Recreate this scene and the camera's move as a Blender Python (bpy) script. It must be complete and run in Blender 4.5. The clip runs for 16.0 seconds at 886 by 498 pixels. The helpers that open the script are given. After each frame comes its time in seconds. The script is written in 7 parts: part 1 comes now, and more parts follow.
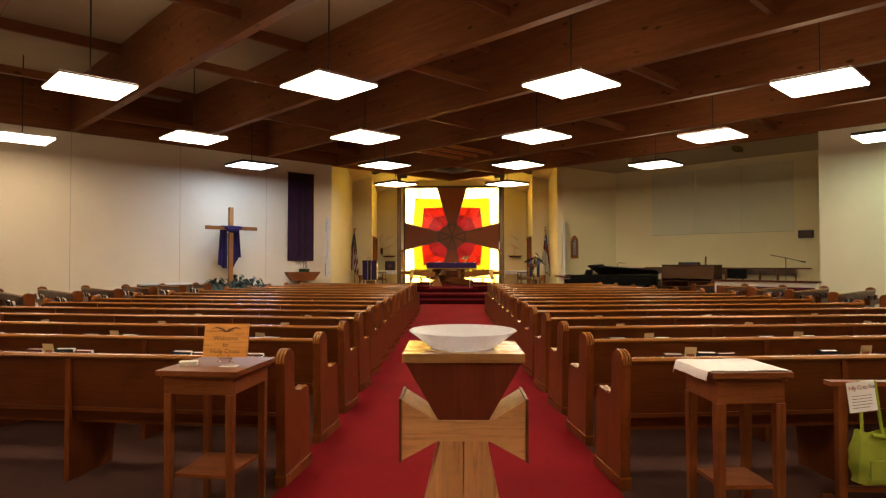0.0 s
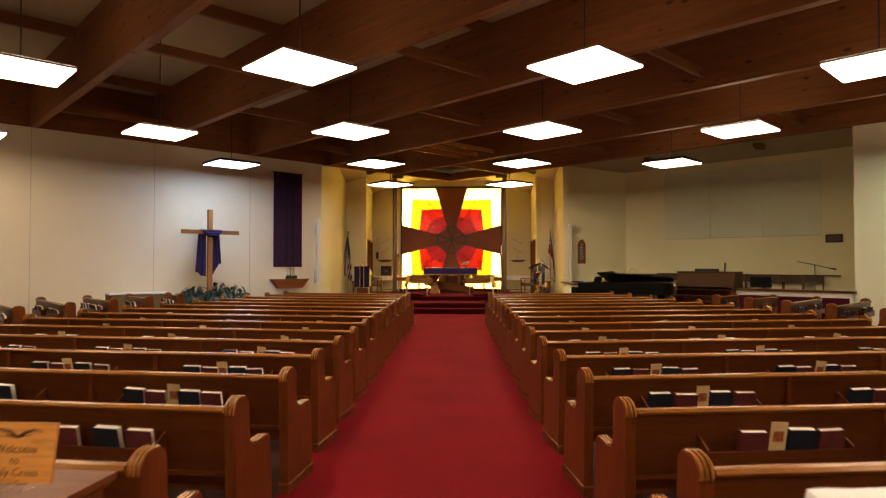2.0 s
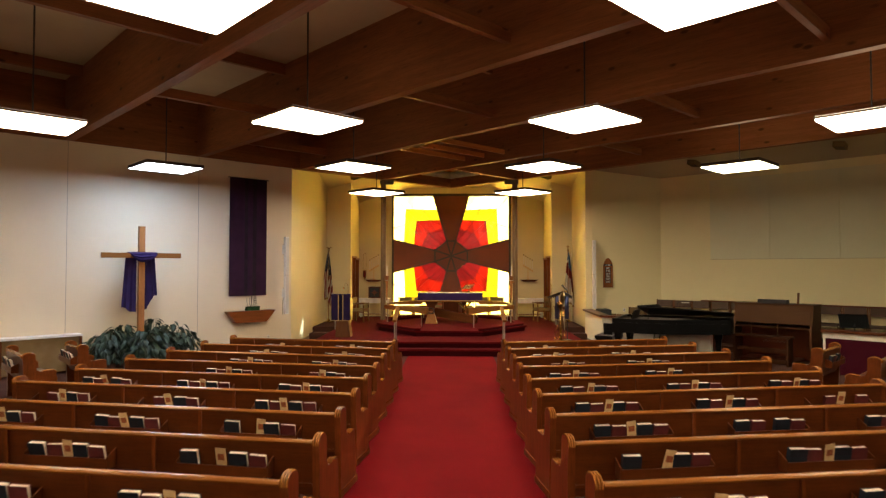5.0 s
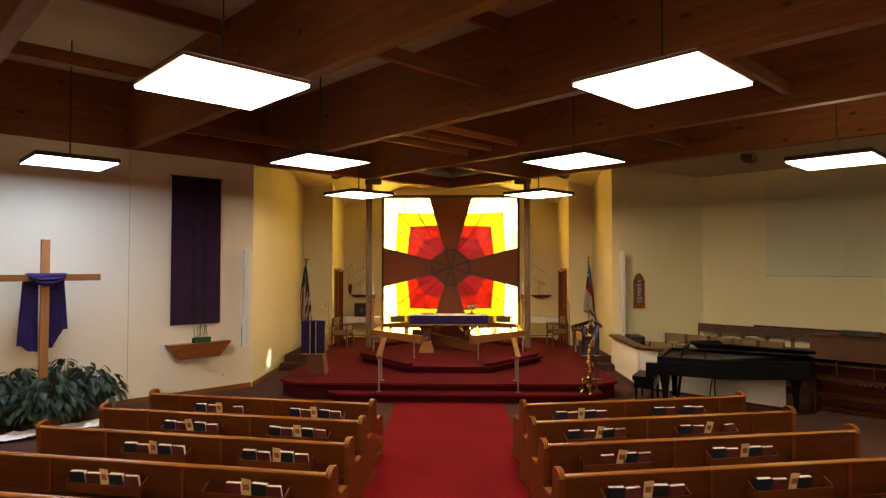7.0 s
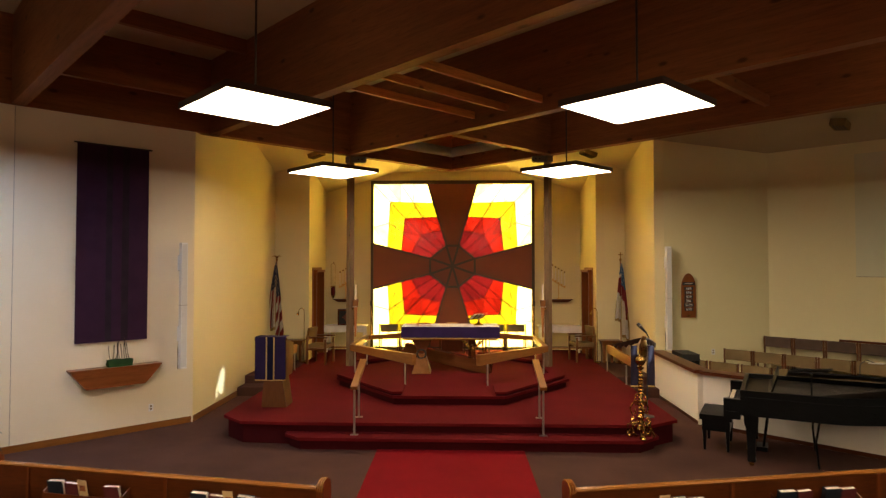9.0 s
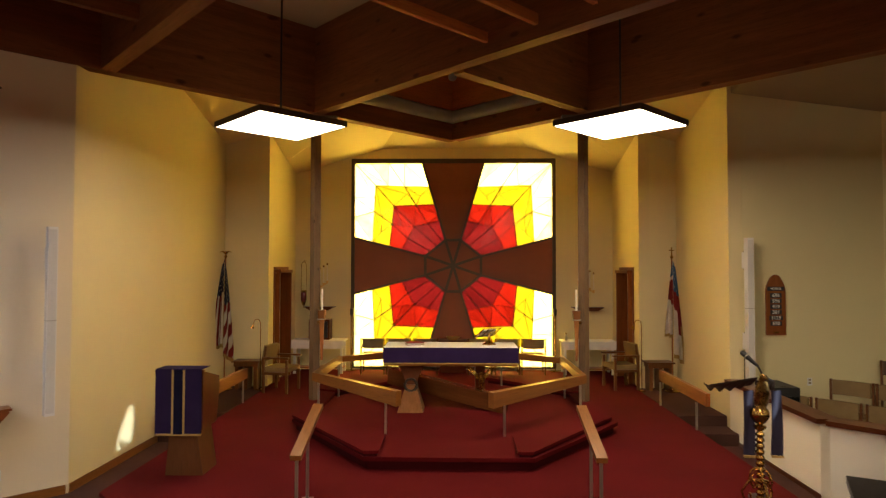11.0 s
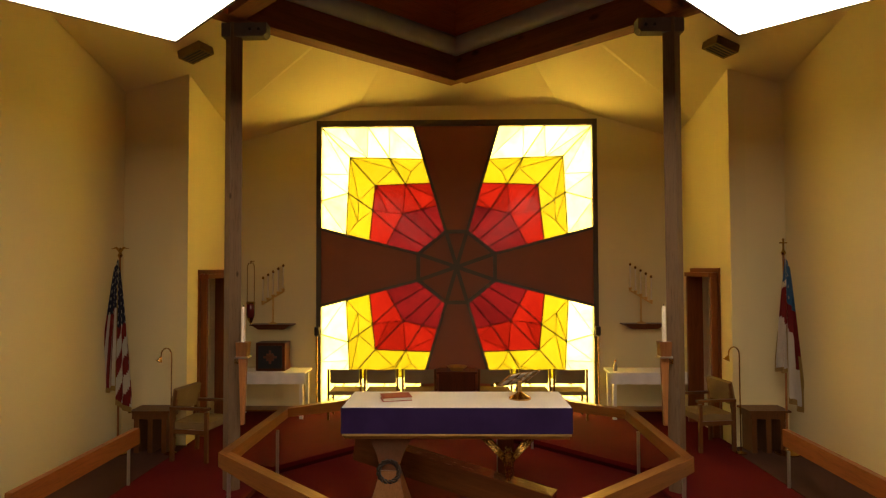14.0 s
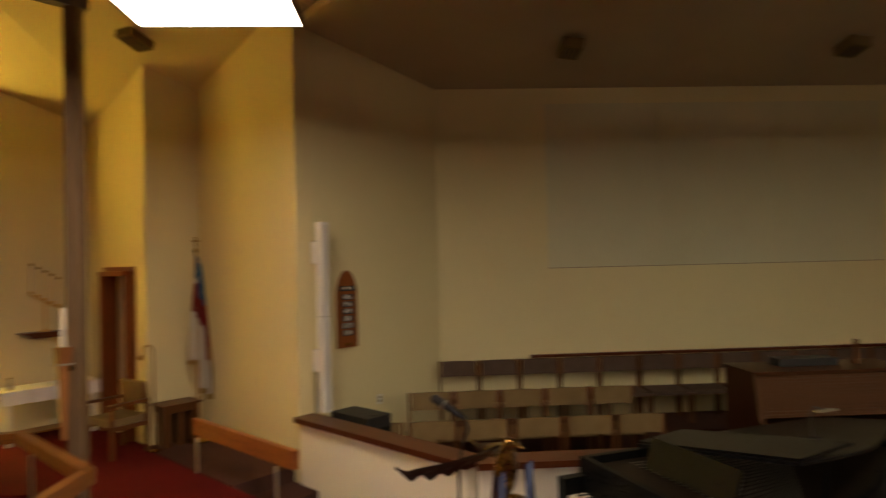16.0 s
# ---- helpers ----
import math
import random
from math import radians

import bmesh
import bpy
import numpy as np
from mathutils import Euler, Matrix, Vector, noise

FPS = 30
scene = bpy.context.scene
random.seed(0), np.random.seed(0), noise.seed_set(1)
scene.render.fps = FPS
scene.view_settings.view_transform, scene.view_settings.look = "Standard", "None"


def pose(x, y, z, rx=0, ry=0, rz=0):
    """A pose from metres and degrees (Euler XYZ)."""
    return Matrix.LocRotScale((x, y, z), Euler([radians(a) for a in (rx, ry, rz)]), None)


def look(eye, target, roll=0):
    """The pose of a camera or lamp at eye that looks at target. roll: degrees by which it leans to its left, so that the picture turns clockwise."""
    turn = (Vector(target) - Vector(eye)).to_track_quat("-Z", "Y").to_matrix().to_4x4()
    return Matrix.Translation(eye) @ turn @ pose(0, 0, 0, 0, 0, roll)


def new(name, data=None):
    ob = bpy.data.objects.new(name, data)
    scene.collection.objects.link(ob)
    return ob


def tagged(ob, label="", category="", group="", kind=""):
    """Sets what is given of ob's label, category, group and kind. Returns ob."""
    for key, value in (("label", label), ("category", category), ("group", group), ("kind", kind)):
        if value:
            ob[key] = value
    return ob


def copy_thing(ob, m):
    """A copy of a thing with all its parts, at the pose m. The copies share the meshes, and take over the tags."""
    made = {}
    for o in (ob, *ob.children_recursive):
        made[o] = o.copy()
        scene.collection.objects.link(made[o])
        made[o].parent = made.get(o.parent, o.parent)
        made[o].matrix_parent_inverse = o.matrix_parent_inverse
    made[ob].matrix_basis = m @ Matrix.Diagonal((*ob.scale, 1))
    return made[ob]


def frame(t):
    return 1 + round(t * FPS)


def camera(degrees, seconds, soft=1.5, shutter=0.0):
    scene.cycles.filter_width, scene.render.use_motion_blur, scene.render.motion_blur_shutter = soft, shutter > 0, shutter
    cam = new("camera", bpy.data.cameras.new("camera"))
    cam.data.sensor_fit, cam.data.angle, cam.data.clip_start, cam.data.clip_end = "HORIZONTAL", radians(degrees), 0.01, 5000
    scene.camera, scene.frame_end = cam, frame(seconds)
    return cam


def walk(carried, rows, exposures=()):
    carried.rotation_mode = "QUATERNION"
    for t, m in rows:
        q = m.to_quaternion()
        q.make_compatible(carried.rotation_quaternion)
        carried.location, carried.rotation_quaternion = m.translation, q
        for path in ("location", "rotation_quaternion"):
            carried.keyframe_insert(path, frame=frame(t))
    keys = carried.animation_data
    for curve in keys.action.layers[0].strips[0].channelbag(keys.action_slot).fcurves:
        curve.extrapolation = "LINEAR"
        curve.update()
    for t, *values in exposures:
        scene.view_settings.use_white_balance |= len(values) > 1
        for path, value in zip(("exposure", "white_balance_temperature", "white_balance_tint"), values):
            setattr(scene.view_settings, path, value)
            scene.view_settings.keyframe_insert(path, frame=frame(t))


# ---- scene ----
cam = camera(71.1, 16.0, soft=1.25, shutter=0.4)
# seconds, eye x y z, then yaw, pitch and roll in degrees
ROWS = [
    (0, 0.059, -0.512, 1.388, 0.95, 1.24, 0.00),
    (0.5, 0.116, -0.458, 1.385, 1.09, 1.24, 0.00),
    (1, 0.143, -0.121, 1.400, 1.12, 1.34, 0.00),
    (1.5, 0.182, 0.365, 1.450, 1.17, 1.27, 0.00),
    (2, 0.195, 0.978, 1.558, 1.20, 1.32, 0.00),
    (2.5, 0.173, 1.588, 1.691, 1.15, 1.35, 0.00),
    (3, 0.143, 2.225, 1.795, 1.20, 1.38, 0.00),
    (3.5, 0.125, 2.821, 1.915, 1.15, 1.49, 0.00),
    (4, 0.130, 3.446, 1.978, 1.10, 1.46, 0.00),
    (4.2, 0.135, 3.714, 2.000, 1.16, 1.49, 0.00),
    (6.5, 0.100, 7.127, 2.587, 0.82, 1.66, 0.00),
    (7, 0.115, 7.988, 2.618, 1.03, 1.58, 0.00),
    (7.5, 0.110, 8.734, 2.633, 0.98, 1.49, 0.00),
    (8, 0.120, 9.542, 2.636, 1.13, 1.49, 0.00),
    (8.5, 0.130, 10.393, 2.596, 1.33, 1.58, 0.00),
    (9, 0.120, 11.166, 2.593, 1.28, 1.55, 0.00),
    (9.2, 0.120, 11.494, 2.592, 1.33, 1.55, 0.00),
    (11.5, 0.049, 15.342, 2.512, 1.23, 1.89, 0.10),
    (12, 0.024, 16.155, 2.507, 1.20, 1.98, -0.00),
    (12.5, 0.005, 16.992, 2.546, 1.12, 1.78, -0.10),
    (13, 0.005, 17.810, 2.551, 1.26, 1.78, -0.10),
    (13.5, -0.004, 18.231, 2.557, 1.26, 1.75, -0.10),
    (14, -0.004, 18.199, 2.560, 1.23, 1.78, -0.20),
    (14.5, 0.051, 18.200, 2.516, -2.95, 1.86, -0.10),
    (15, 0.077, 18.186, 2.518, -15.43, 1.75, -0.40),
    (15.5, 0.081, 18.191, 2.526, -29.72, 1.43, -0.80),
    (16, 0.183, 18.173, 2.507, -48.10, 1.23, -1.40),
]
walk(cam, [(t, pose(x, y, z, 90 + pitch, 0, yaw) @ pose(0, 0, 0, 0, 0, roll)) for t, x, y, z, yaw, pitch, roll in ROWS], exposures=((0.0, 0.23), (1.5, 0.19), (2.5, 0.13), (4.0, 0.31), (6.5, 0.24), (7.5, 0.13), (9.0, 0.17), (11.5, -0.14), (12.5, -0.42), (14.0, -0.42), (15.0, -0.40), (15.5, -0.40), (16.0, -0.30)))

# ---------------------------------------------------------------- world and light
world = bpy.data.worlds.new("world")
scene.world = world
world.use_nodes = True
sky = world.node_tree.nodes.new("ShaderNodeTexSky")
sky.sky_type = "NISHITA"
sky.sun_disc = False
sky.sun_elevation = radians(10)
sky.sun_rotation = radians(109)
world.node_tree.links.new(sky.outputs[0], world.node_tree.nodes["Background"].inputs[0])
world.node_tree.nodes["Background"].inputs[1].default_value = 0.1
scene.view_settings.exposure = 0.0
# low sun that reaches the chancel wall through an added slit beside the choir
sun = new("sun", bpy.data.lights.new("sun", "SUN"))
sun.data.energy, sun.data.angle, sun.data.color = 5.0, radians(0.5), (0.80, 0.90, 1.0)
SUN_WAY = Vector((15.3, -5.4, 2.85)).normalized()
sun.matrix_world = look((20, 10, 8), Vector((20, 10, 8)) - SUN_WAY)

LAMP_POWER = 15.5      # luminous panels of the hanging lamps
WINDOW_POWER = 16.0    # daylight behind the stained glass


# ---------------------------------------------------------------- materials
def nodes_of(name):
    m = bpy.data.materials.new(name)
    m.use_nodes = True
    nt = m.node_tree
    return m, nt, nt.nodes["Principled BSDF"]


def mixed(nt, fac, a, b):
    n = nt.nodes.new("ShaderNodeMix")
    n.data_type = "RGBA"
    nt.links.new(fac, n.inputs["Factor"])
    for sock, v in ((n.inputs["A"], a), (n.inputs["B"], b)):
        if isinstance(v, tuple):
            sock.default_value = (*v[:3], 1)
        else:
            nt.links.new(v, sock)
    return n.outputs["Result"]


def ramp(nt, fac, lo, hi):
    n = nt.nodes.new("ShaderNodeMapRange")
    n.inputs["From Min"].default_value, n.inputs["From Max"].default_value = lo, hi
    nt.links.new(fac, n.inputs["Value"])
    return n.outputs["Result"]


def noise_of(nt, vec, scale, detail=4.0, rough=0.55, distort=0.0):
    n = nt.nodes.new("ShaderNodeTexNoise")
    n.inputs["Scale"].default_value, n.inputs["Detail"].default_value = scale, detail
    n.inputs["Roughness"].default_value, n.inputs["Distortion"].default_value = rough, distort
    nt.links.new(vec, n.inputs["Vector"])
    return n.outputs["Fac"]


def coords(nt, stretch=(1, 1, 1), offset=True):
    tc = nt.nodes.new("ShaderNodeTexCoord")
    mp = nt.nodes.new("ShaderNodeMapping")
    mp.inputs["Scale"].default_value = stretch
    nt.links.new(tc.outputs["Object"], mp.inputs["Vector"])
    if not offset:
        return mp.outputs["Vector"]
    info = nt.nodes.new("ShaderNodeObjectInfo")
    mul = nt.nodes.new("ShaderNodeMath")
    mul.operation = "MULTIPLY"
    mul.inputs[1].default_value = 37.0
    nt.links.new(info.outputs["Random"], mul.inputs[0])
    add = nt.nodes.new("ShaderNodeVectorMath")
    add.operation = "ADD"
    nt.links.new(mp.outputs["Vector"], add.inputs[0])
    nt.links.new(mul.outputs[0], add.inputs[1])
    return add.outputs[0]


def bumped(nt, bsdf, height, strength, distance):
    b = nt.nodes.new("ShaderNodeBump")
    b.inputs["Strength"].default_value, b.inputs["Distance"].default_value = strength, distance
    nt.links.new(height, b.inputs["Height"])
    nt.links.new(b.outputs[0], bsdf.inputs["Normal"])


def surface(name, a, b, scale=6.0, rough=0.6, metal=0.0, bump=0.2, fine=60.0, dist=0.002, stretch=(1, 1, 1), spread=0.12, coat=0.0, sheen=0.0, spec=0.5):
    """A two-scale surface: broad drift from a to b, and fine grain in colour, gloss and relief."""
    m, nt, p = nodes_of(name)
    v = coords(nt, stretch)
    broad = noise_of(nt, v, scale, 3.0)
    grain = noise_of(nt, v, fine, 4.0, 0.6)
    c = mixed(nt, ramp(nt, broad, 0.3, 0.7), a, b)
    dark = tuple(x * (1 - spread * 2) for x in a)
    c = mixed(nt, ramp(nt, grain, 0.55, 0.85), c, dark)
    nt.links.new(c, p.inputs["Base Color"])
    r = ramp(nt, grain, 0.2, 0.8)
    rr = nt.nodes.new("ShaderNodeMapRange")
    rr.inputs["To Min"].default_value, rr.inputs["To Max"].default_value = max(rough - 0.07, 0.02), min(rough + 0.07, 1)
    nt.links.new(r, rr.inputs["Value"])
    nt.links.new(rr.outputs["Result"], p.inputs["Roughness"])
    p.inputs["Metallic"].default_value = metal
    p.inputs["Coat Weight"].default_value = coat
    p.inputs["Coat Roughness"].default_value = 0.15
    p.inputs["Sheen Weight"].default_value = sheen
    p.inputs["Specular IOR Level"].default_value = 0.08 if rough >= 0.85 else spec
    if bump:
        bumped(nt, p, grain, bump, dist)
    return m


def wood(name, a, b, axis=0, rough=0.4, scale=1.0, knots=0.0, coat=0.0, bump=0.12, mottle=0.0):
    """Wood with its grain along one axis of the object."""
    a, b = [(c[0] * 1.07, c[1] * 0.88, c[2] * 0.75) for c in (a, b)]
    m, nt, p = nodes_of(name)
    st = [9.0 * scale] * 3
    st[axis] = 0.55 * scale
    v = coords(nt, tuple(st))
    rings = noise_of(nt, v, 1.6, 5.0, 0.6, 0.7)
    fibre = noise_of(nt, v, 11.0, 4.0, 0.65)
    c = mixed(nt, ramp(nt, rings, 0.3, 0.7), a, b)
    dark = tuple(x * 0.42 for x in a)
    c = mixed(nt, ramp(nt, fibre, 0.5, 0.8), c, dark)
    if mottle:
        # handling and old varnish leave darker clouds
        cloud = noise_of(nt, coords(nt, (1, 1, 1)), 3.5, 6.0, 0.7, 0.4)
        c = mixed(nt, ramp(nt, cloud, 0.42, 0.72), c, mixed(nt, ramp(nt, fibre, 0.0, 1.0 / mottle), c, tuple(x * 0.18 for x in b)))
    if knots:
        v2 = [1.5] * 3
        v2[axis] = 0.7
        vv = coords(nt, tuple(v2))
        vo = nt.nodes.new("ShaderNodeTexVoronoi")
        vo.inputs["Scale"].default_value = 2.4
        nt.links.new(vv, vo.inputs["Vector"])
        k = ramp(nt, vo.outputs["Distance"], knots, knots * 0.5)
        c = mixed(nt, k, c, tuple(x * 0.25 for x in a))
    nt.links.new(c, p.inputs["Base Color"])
    rr = nt.nodes.new("ShaderNodeMapRange")
    rr.inputs["To Min"].default_value, rr.inputs["To Max"].default_value = rough - 0.08, rough + 0.1
    nt.links.new(fibre, rr.inputs["Value"])
    nt.links.new(rr.outputs["Result"], p.inputs["Roughness"])
    p.inputs["Coat Weight"].default_value = coat * 0.35
    p.inputs["Coat Roughness"].default_value = 0.2
    p.inputs["Coat Tint"].default_value = (1.0, 0.8, 0.55, 1)
    p.inputs["Specular Tint"].default_value = (1.0, 0.62, 0.32, 1)
    bumped(nt, p, fibre, bump, 0.001)
    return m


def glow(name, colour, power):
    m, nt, p = nodes_of(name)
    p.inputs["Base Color"].default_value = (0.8, 0.8, 0.8, 1)
    p.inputs["Emission Color"].default_value = (*colour, 1)
    p.inputs["Emission Strength"].default_value = power
    return m


def stained(name, a, b, scale=2.5, vary=1.6):
    """Backlit cathedral glass: coloured translucence under a clear gloss, streaked in the melt."""
    m, nt, p = nodes_of(name)
    v = coords(nt)
    n1 = noise_of(nt, v, scale, 5.0, 0.6, 1.2)
    n2 = noise_of(nt, v, 40.0, 2.0)
    c = mixed(nt, ramp(nt, n1, 0.3, 0.72), a, b)
    info = nt.nodes.new("ShaderNodeObjectInfo")
    c = mixed(nt, ramp(nt, info.outputs["Random"], 0.45, vary), c, tuple(x * 0.25 for x in b))
    tr = nt.nodes.new("ShaderNodeBsdfTranslucent")
    gl = nt.nodes.new("ShaderNodeBsdfGlossy")
    gl.inputs["Roughness"].default_value = 0.12
    nt.links.new(c, tr.inputs["Color"])
    mix = nt.nodes.new("ShaderNodeMixShader")
    mix.inputs[0].default_value = 0.012
    nt.links.new(tr.outputs[0], mix.inputs[1])
    nt.links.new(gl.outputs[0], mix.inputs[2])
    bb = nt.nodes.new("ShaderNodeBump")
    bb.inputs["Strength"].default_value, bb.inputs["Distance"].default_value = 0.2, 0.003
    nt.links.new(n2, bb.inputs["Height"])
    nt.links.new(bb.outputs[0], gl.inputs["Normal"])
    nt.links.new(mix.outputs[0], nt.nodes["Material Output"].inputs["Surface"])
    return m


def clear(name):
    m, nt, p = nodes_of(name)
    t = nt.nodes.new("ShaderNodeBsdfTransparent")
    nt.links.new(t.outputs[0], nt.nodes["Material Output"].inputs["Surface"])
    return m


G_BACK = clear("clear_glass_body")
PAINT = surface("wall_paint", (0.772, 0.680, 0.386), (0.732, 0.640, 0.356), 0.7, 0.75, bump=0.15, fine=120, spread=0.03, dist=0.001)
# the wall paint again, with the choir lamps' greenish cast in its colour
PAINT_C = surface("green_tinted_wall_paint", (0.752, 0.684, 0.397), (0.712, 0.642, 0.367), 0.7, 0.75, bump=0.15, fine=120, spread=0.03, dist=0.001)
PAINT_W = surface("nave_wall_paint", (0.780, 0.690, 0.500), (0.740, 0.645, 0.460), 0.7, 0.75, bump=0.15, fine=120, spread=0.03, dist=0.001)
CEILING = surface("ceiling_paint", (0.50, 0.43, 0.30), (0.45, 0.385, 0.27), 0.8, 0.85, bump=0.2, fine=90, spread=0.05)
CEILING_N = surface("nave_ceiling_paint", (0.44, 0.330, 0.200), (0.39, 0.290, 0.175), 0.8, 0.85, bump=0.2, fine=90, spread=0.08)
CARPET = surface("brown_carpet", (0.086, 0.042, 0.032), (0.066, 0.032, 0.025), 1.5, 0.95, bump=0.6, fine=180, spread=0.25, dist=0.004)
RED = surface("red_carpet", (0.198, 0.0056, 0.0095), (0.155, 0.0043, 0.0072), 1.2, 0.95, bump=0.6, fine=180, spread=0.2, dist=0.004)
# step carpet again, with the shade of the risers put into its colour
RISER = surface("shaded_red_riser", (0.050, 0.0045, 0.0060), (0.038, 0.0036, 0.0048), 2.0, 0.95, bump=0.5, fine=160, spread=0.2, dist=0.003)
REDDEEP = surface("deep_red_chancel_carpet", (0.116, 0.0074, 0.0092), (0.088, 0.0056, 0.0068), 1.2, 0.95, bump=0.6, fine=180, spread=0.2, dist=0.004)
POSTWOOD = wood("post_wood", (0.172, 0.142, 0.100), (0.135, 0.110, 0.076), 2, 0.45, knots=0.06)
# orange timber raised in colour to stand in for light inside the lantern
FIR = wood("brightened_fir", (0.560, 0.250, 0.085), (0.430, 0.175, 0.055), 0, 0.5, 0.8, knots=0.12)
RAILRED = wood("side_rail_wood", (0.310, 0.128, 0.042), (0.240, 0.092, 0.029), 0, 0.36, coat=0.1)
BEAM = wood("beam_wood", (0.236, 0.098, 0.040), (0.150, 0.060, 0.025), 0, 0.6, 0.7, knots=0.14)
PEW = wood("pew_wood", (0.120, 0.0380, 0.0115), (0.080, 0.0245, 0.0078), 0, 0.32, coat=0.15, mottle=0.8)
PEW_UP = wood("pew_wood_upright", (0.168, 0.0520, 0.0150), (0.112, 0.0335, 0.0095), 2, 0.36, coat=0.08, mottle=0.9)
# worn edges, lightened further to carry the lamps' glints in the colour
RAILWOOD = wood("worn_glint_wood", (0.300, 0.145, 0.034), (0.210, 0.096, 0.023), 0, 0.24, coat=0.25)
FONTOAK = wood("honey_oak", (0.610, 0.410, 0.190), (0.430, 0.270, 0.115), 0, 0.42, mottle=0.6)
FONTOAK_UP = wood("honey_oak_upright", (0.610, 0.410, 0.190), (0.430, 0.270, 0.115), 2, 0.42, mottle=0.6)
OAK = wood("oak_wood", (0.245, 0.120, 0.034), (0.170, 0.080, 0.022), 0, 0.30, coat=0.2)
CAPWOOD = wood("dark_cap_wood", (0.092, 0.031, 0.016), (0.068, 0.022, 0.011), 0, 0.34, coat=0.15)
# oak darkened in its colour for the backlit altar pedestal
ALTAROAK_UP = wood("shaded_oak_upright", (0.210, 0.105, 0.042), (0.150, 0.072, 0.028), 2, 0.36, coat=0.15)
CHAIRWOOD = wood("dark_chair_wood", (0.115, 0.054, 0.024), (0.088, 0.040, 0.017), 2, 0.4)
OAK_UP = wood("oak_wood_upright", (0.360, 0.190, 0.075), (0.290, 0.145, 0.055), 2, 0.42)
WARM = wood("warm_wood", (0.225, 0.085, 0.028), (0.150, 0.052, 0.017), 0, 0.30, coat=0.25)
WARM_UP = wood("warm_wood_upright", (0.225, 0.085, 0.028), (0.150, 0.052, 0.017), 2, 0.36)
MAHOGANY = wood("mahogany", (0.085, 0.020, 0.010), (0.060, 0.014, 0.008), 2, 0.35, coat=0.2)
CROSSPANEL = surface("cross_panel_brown", (0.300, 0.088, 0.034), (0.265, 0.075, 0.029), 1.5, 0.6, spread=0.06)
CAME = surface("lead_came", (0.020, 0.016, 0.010), (0.015, 0.012, 0.008), 8, 0.6)
SPOKE = surface("window_moulding", (0.105, 0.075, 0.038), (0.084, 0.060, 0.030), 4, 0.5)
SEAM = surface("wall_joint", (0.38, 0.33, 0.25), (0.34, 0.29, 0.22), 3, 0.8)
LEAD = surface("window_frame_brown", (0.085, 0.055, 0.025), (0.07, 0.045, 0.02), 5, 0.5)
LAMPBRONZE = surface("bronze_lamp_rim", (0.060, 0.041, 0.027), (0.048, 0.032, 0.021), 4, 0.45, metal=0.2)
POSTSTEEL = surface("painted_steel", (0.125, 0.092, 0.062), (0.100, 0.074, 0.050), 5, 0.5)
DARKMETAL = surface("bronze_lamp_frame", (0.035, 0.022, 0.014), (0.028, 0.018, 0.012), 4, 0.45, metal=0.3)
STEEL = surface("brushed_steel", (0.45, 0.42, 0.36), (0.40, 0.37, 0.32), 8, 0.35, metal=0.9)
SATINBRASS = surface("satin_brass", (0.78, 0.54, 0.20), (0.66, 0.43, 0.14), 9, 0.48, metal=0.85)
BRASS = surface("polished_brass", (0.52, 0.33, 0.10), (0.40, 0.24, 0.07), 9, 0.22, metal=1.0)
GREY = surface("grey_duct", (0.36, 0.38, 0.36), (0.30, 0.32, 0.30), 3, 0.5)
WHITE = surface("white_enamel", (0.78, 0.77, 0.73), (0.74, 0.73, 0.70), 4, 0.45)
LINEN = surface("white_linen", (0.88, 0.87, 0.84), (0.84, 0.83, 0.80), 5, 0.85, bump=0.3, fine=150)
SHEER = surface("dark_sheer_cloth", (0.040, 0.026, 0.100), (0.026, 0.017, 0.068), 3, 0.85, bump=0.4, fine=140)
PURPLE = surface("purple_cloth", (0.036, 0.020, 0.080), (0.026, 0.015, 0.060), 3, 0.85, bump=0.4, fine=140)
PLUM = surface("plum_banner_cloth", (0.044, 0.018, 0.040), (0.032, 0.014, 0.031), 2.5, 0.9, bump=0.4, fine=120)
BLACK = surface("black_lacquer", (0.007, 0.0075, 0.008), (0.005, 0.0055, 0.006), 5, 0.30, bump=0.02, spec=0.10)
CHARCOAL = surface("black_plastic", (0.016, 0.016, 0.018), (0.012, 0.012, 0.014), 8, 0.55)
TAN = surface("tan_upholstery", (0.235, 0.168, 0.082), (0.200, 0.140, 0.066), 6, 0.9, bump=0.5, fine=130)
MAUVE = surface("mauve_upholstery", (0.120, 0.083, 0.064), (0.096, 0.067, 0.052), 6, 0.9, bump=0.5, fine=130)
NAVY = surface("navy_book_cloth", (0.006, 0.013, 0.024), (0.005, 0.010, 0.018), 20, 0.6)
MAROON = surface("maroon_book_cloth", (0.125, 0.020, 0.020), (0.095, 0.015, 0.015), 20, 0.6)
PAGES = surface("book_pages", (0.72, 0.67, 0.55), (0.66, 0.60, 0.48), 30, 0.8, stretch=(1, 8, 1))
CARD = surface("printed_card", (0.74, 0.56, 0.28), (0.66, 0.48, 0.22), 40, 0.6)
LEAF = surface("plant_leaf", (0.006, 0.018, 0.006), (0.013, 0.036, 0.010), 9, 0.58, bump=0.1, fine=50)
STEM = surface("plant_stem", (0.05, 0.06, 0.02), (0.04, 0.035, 0.015), 9, 0.6)
PORCELAIN = surface("frosted_glass_bowl", (0.84, 0.88, 0.92), (0.81, 0.85, 0.89), 3, 0.26, coat=0.1, bump=0.0)
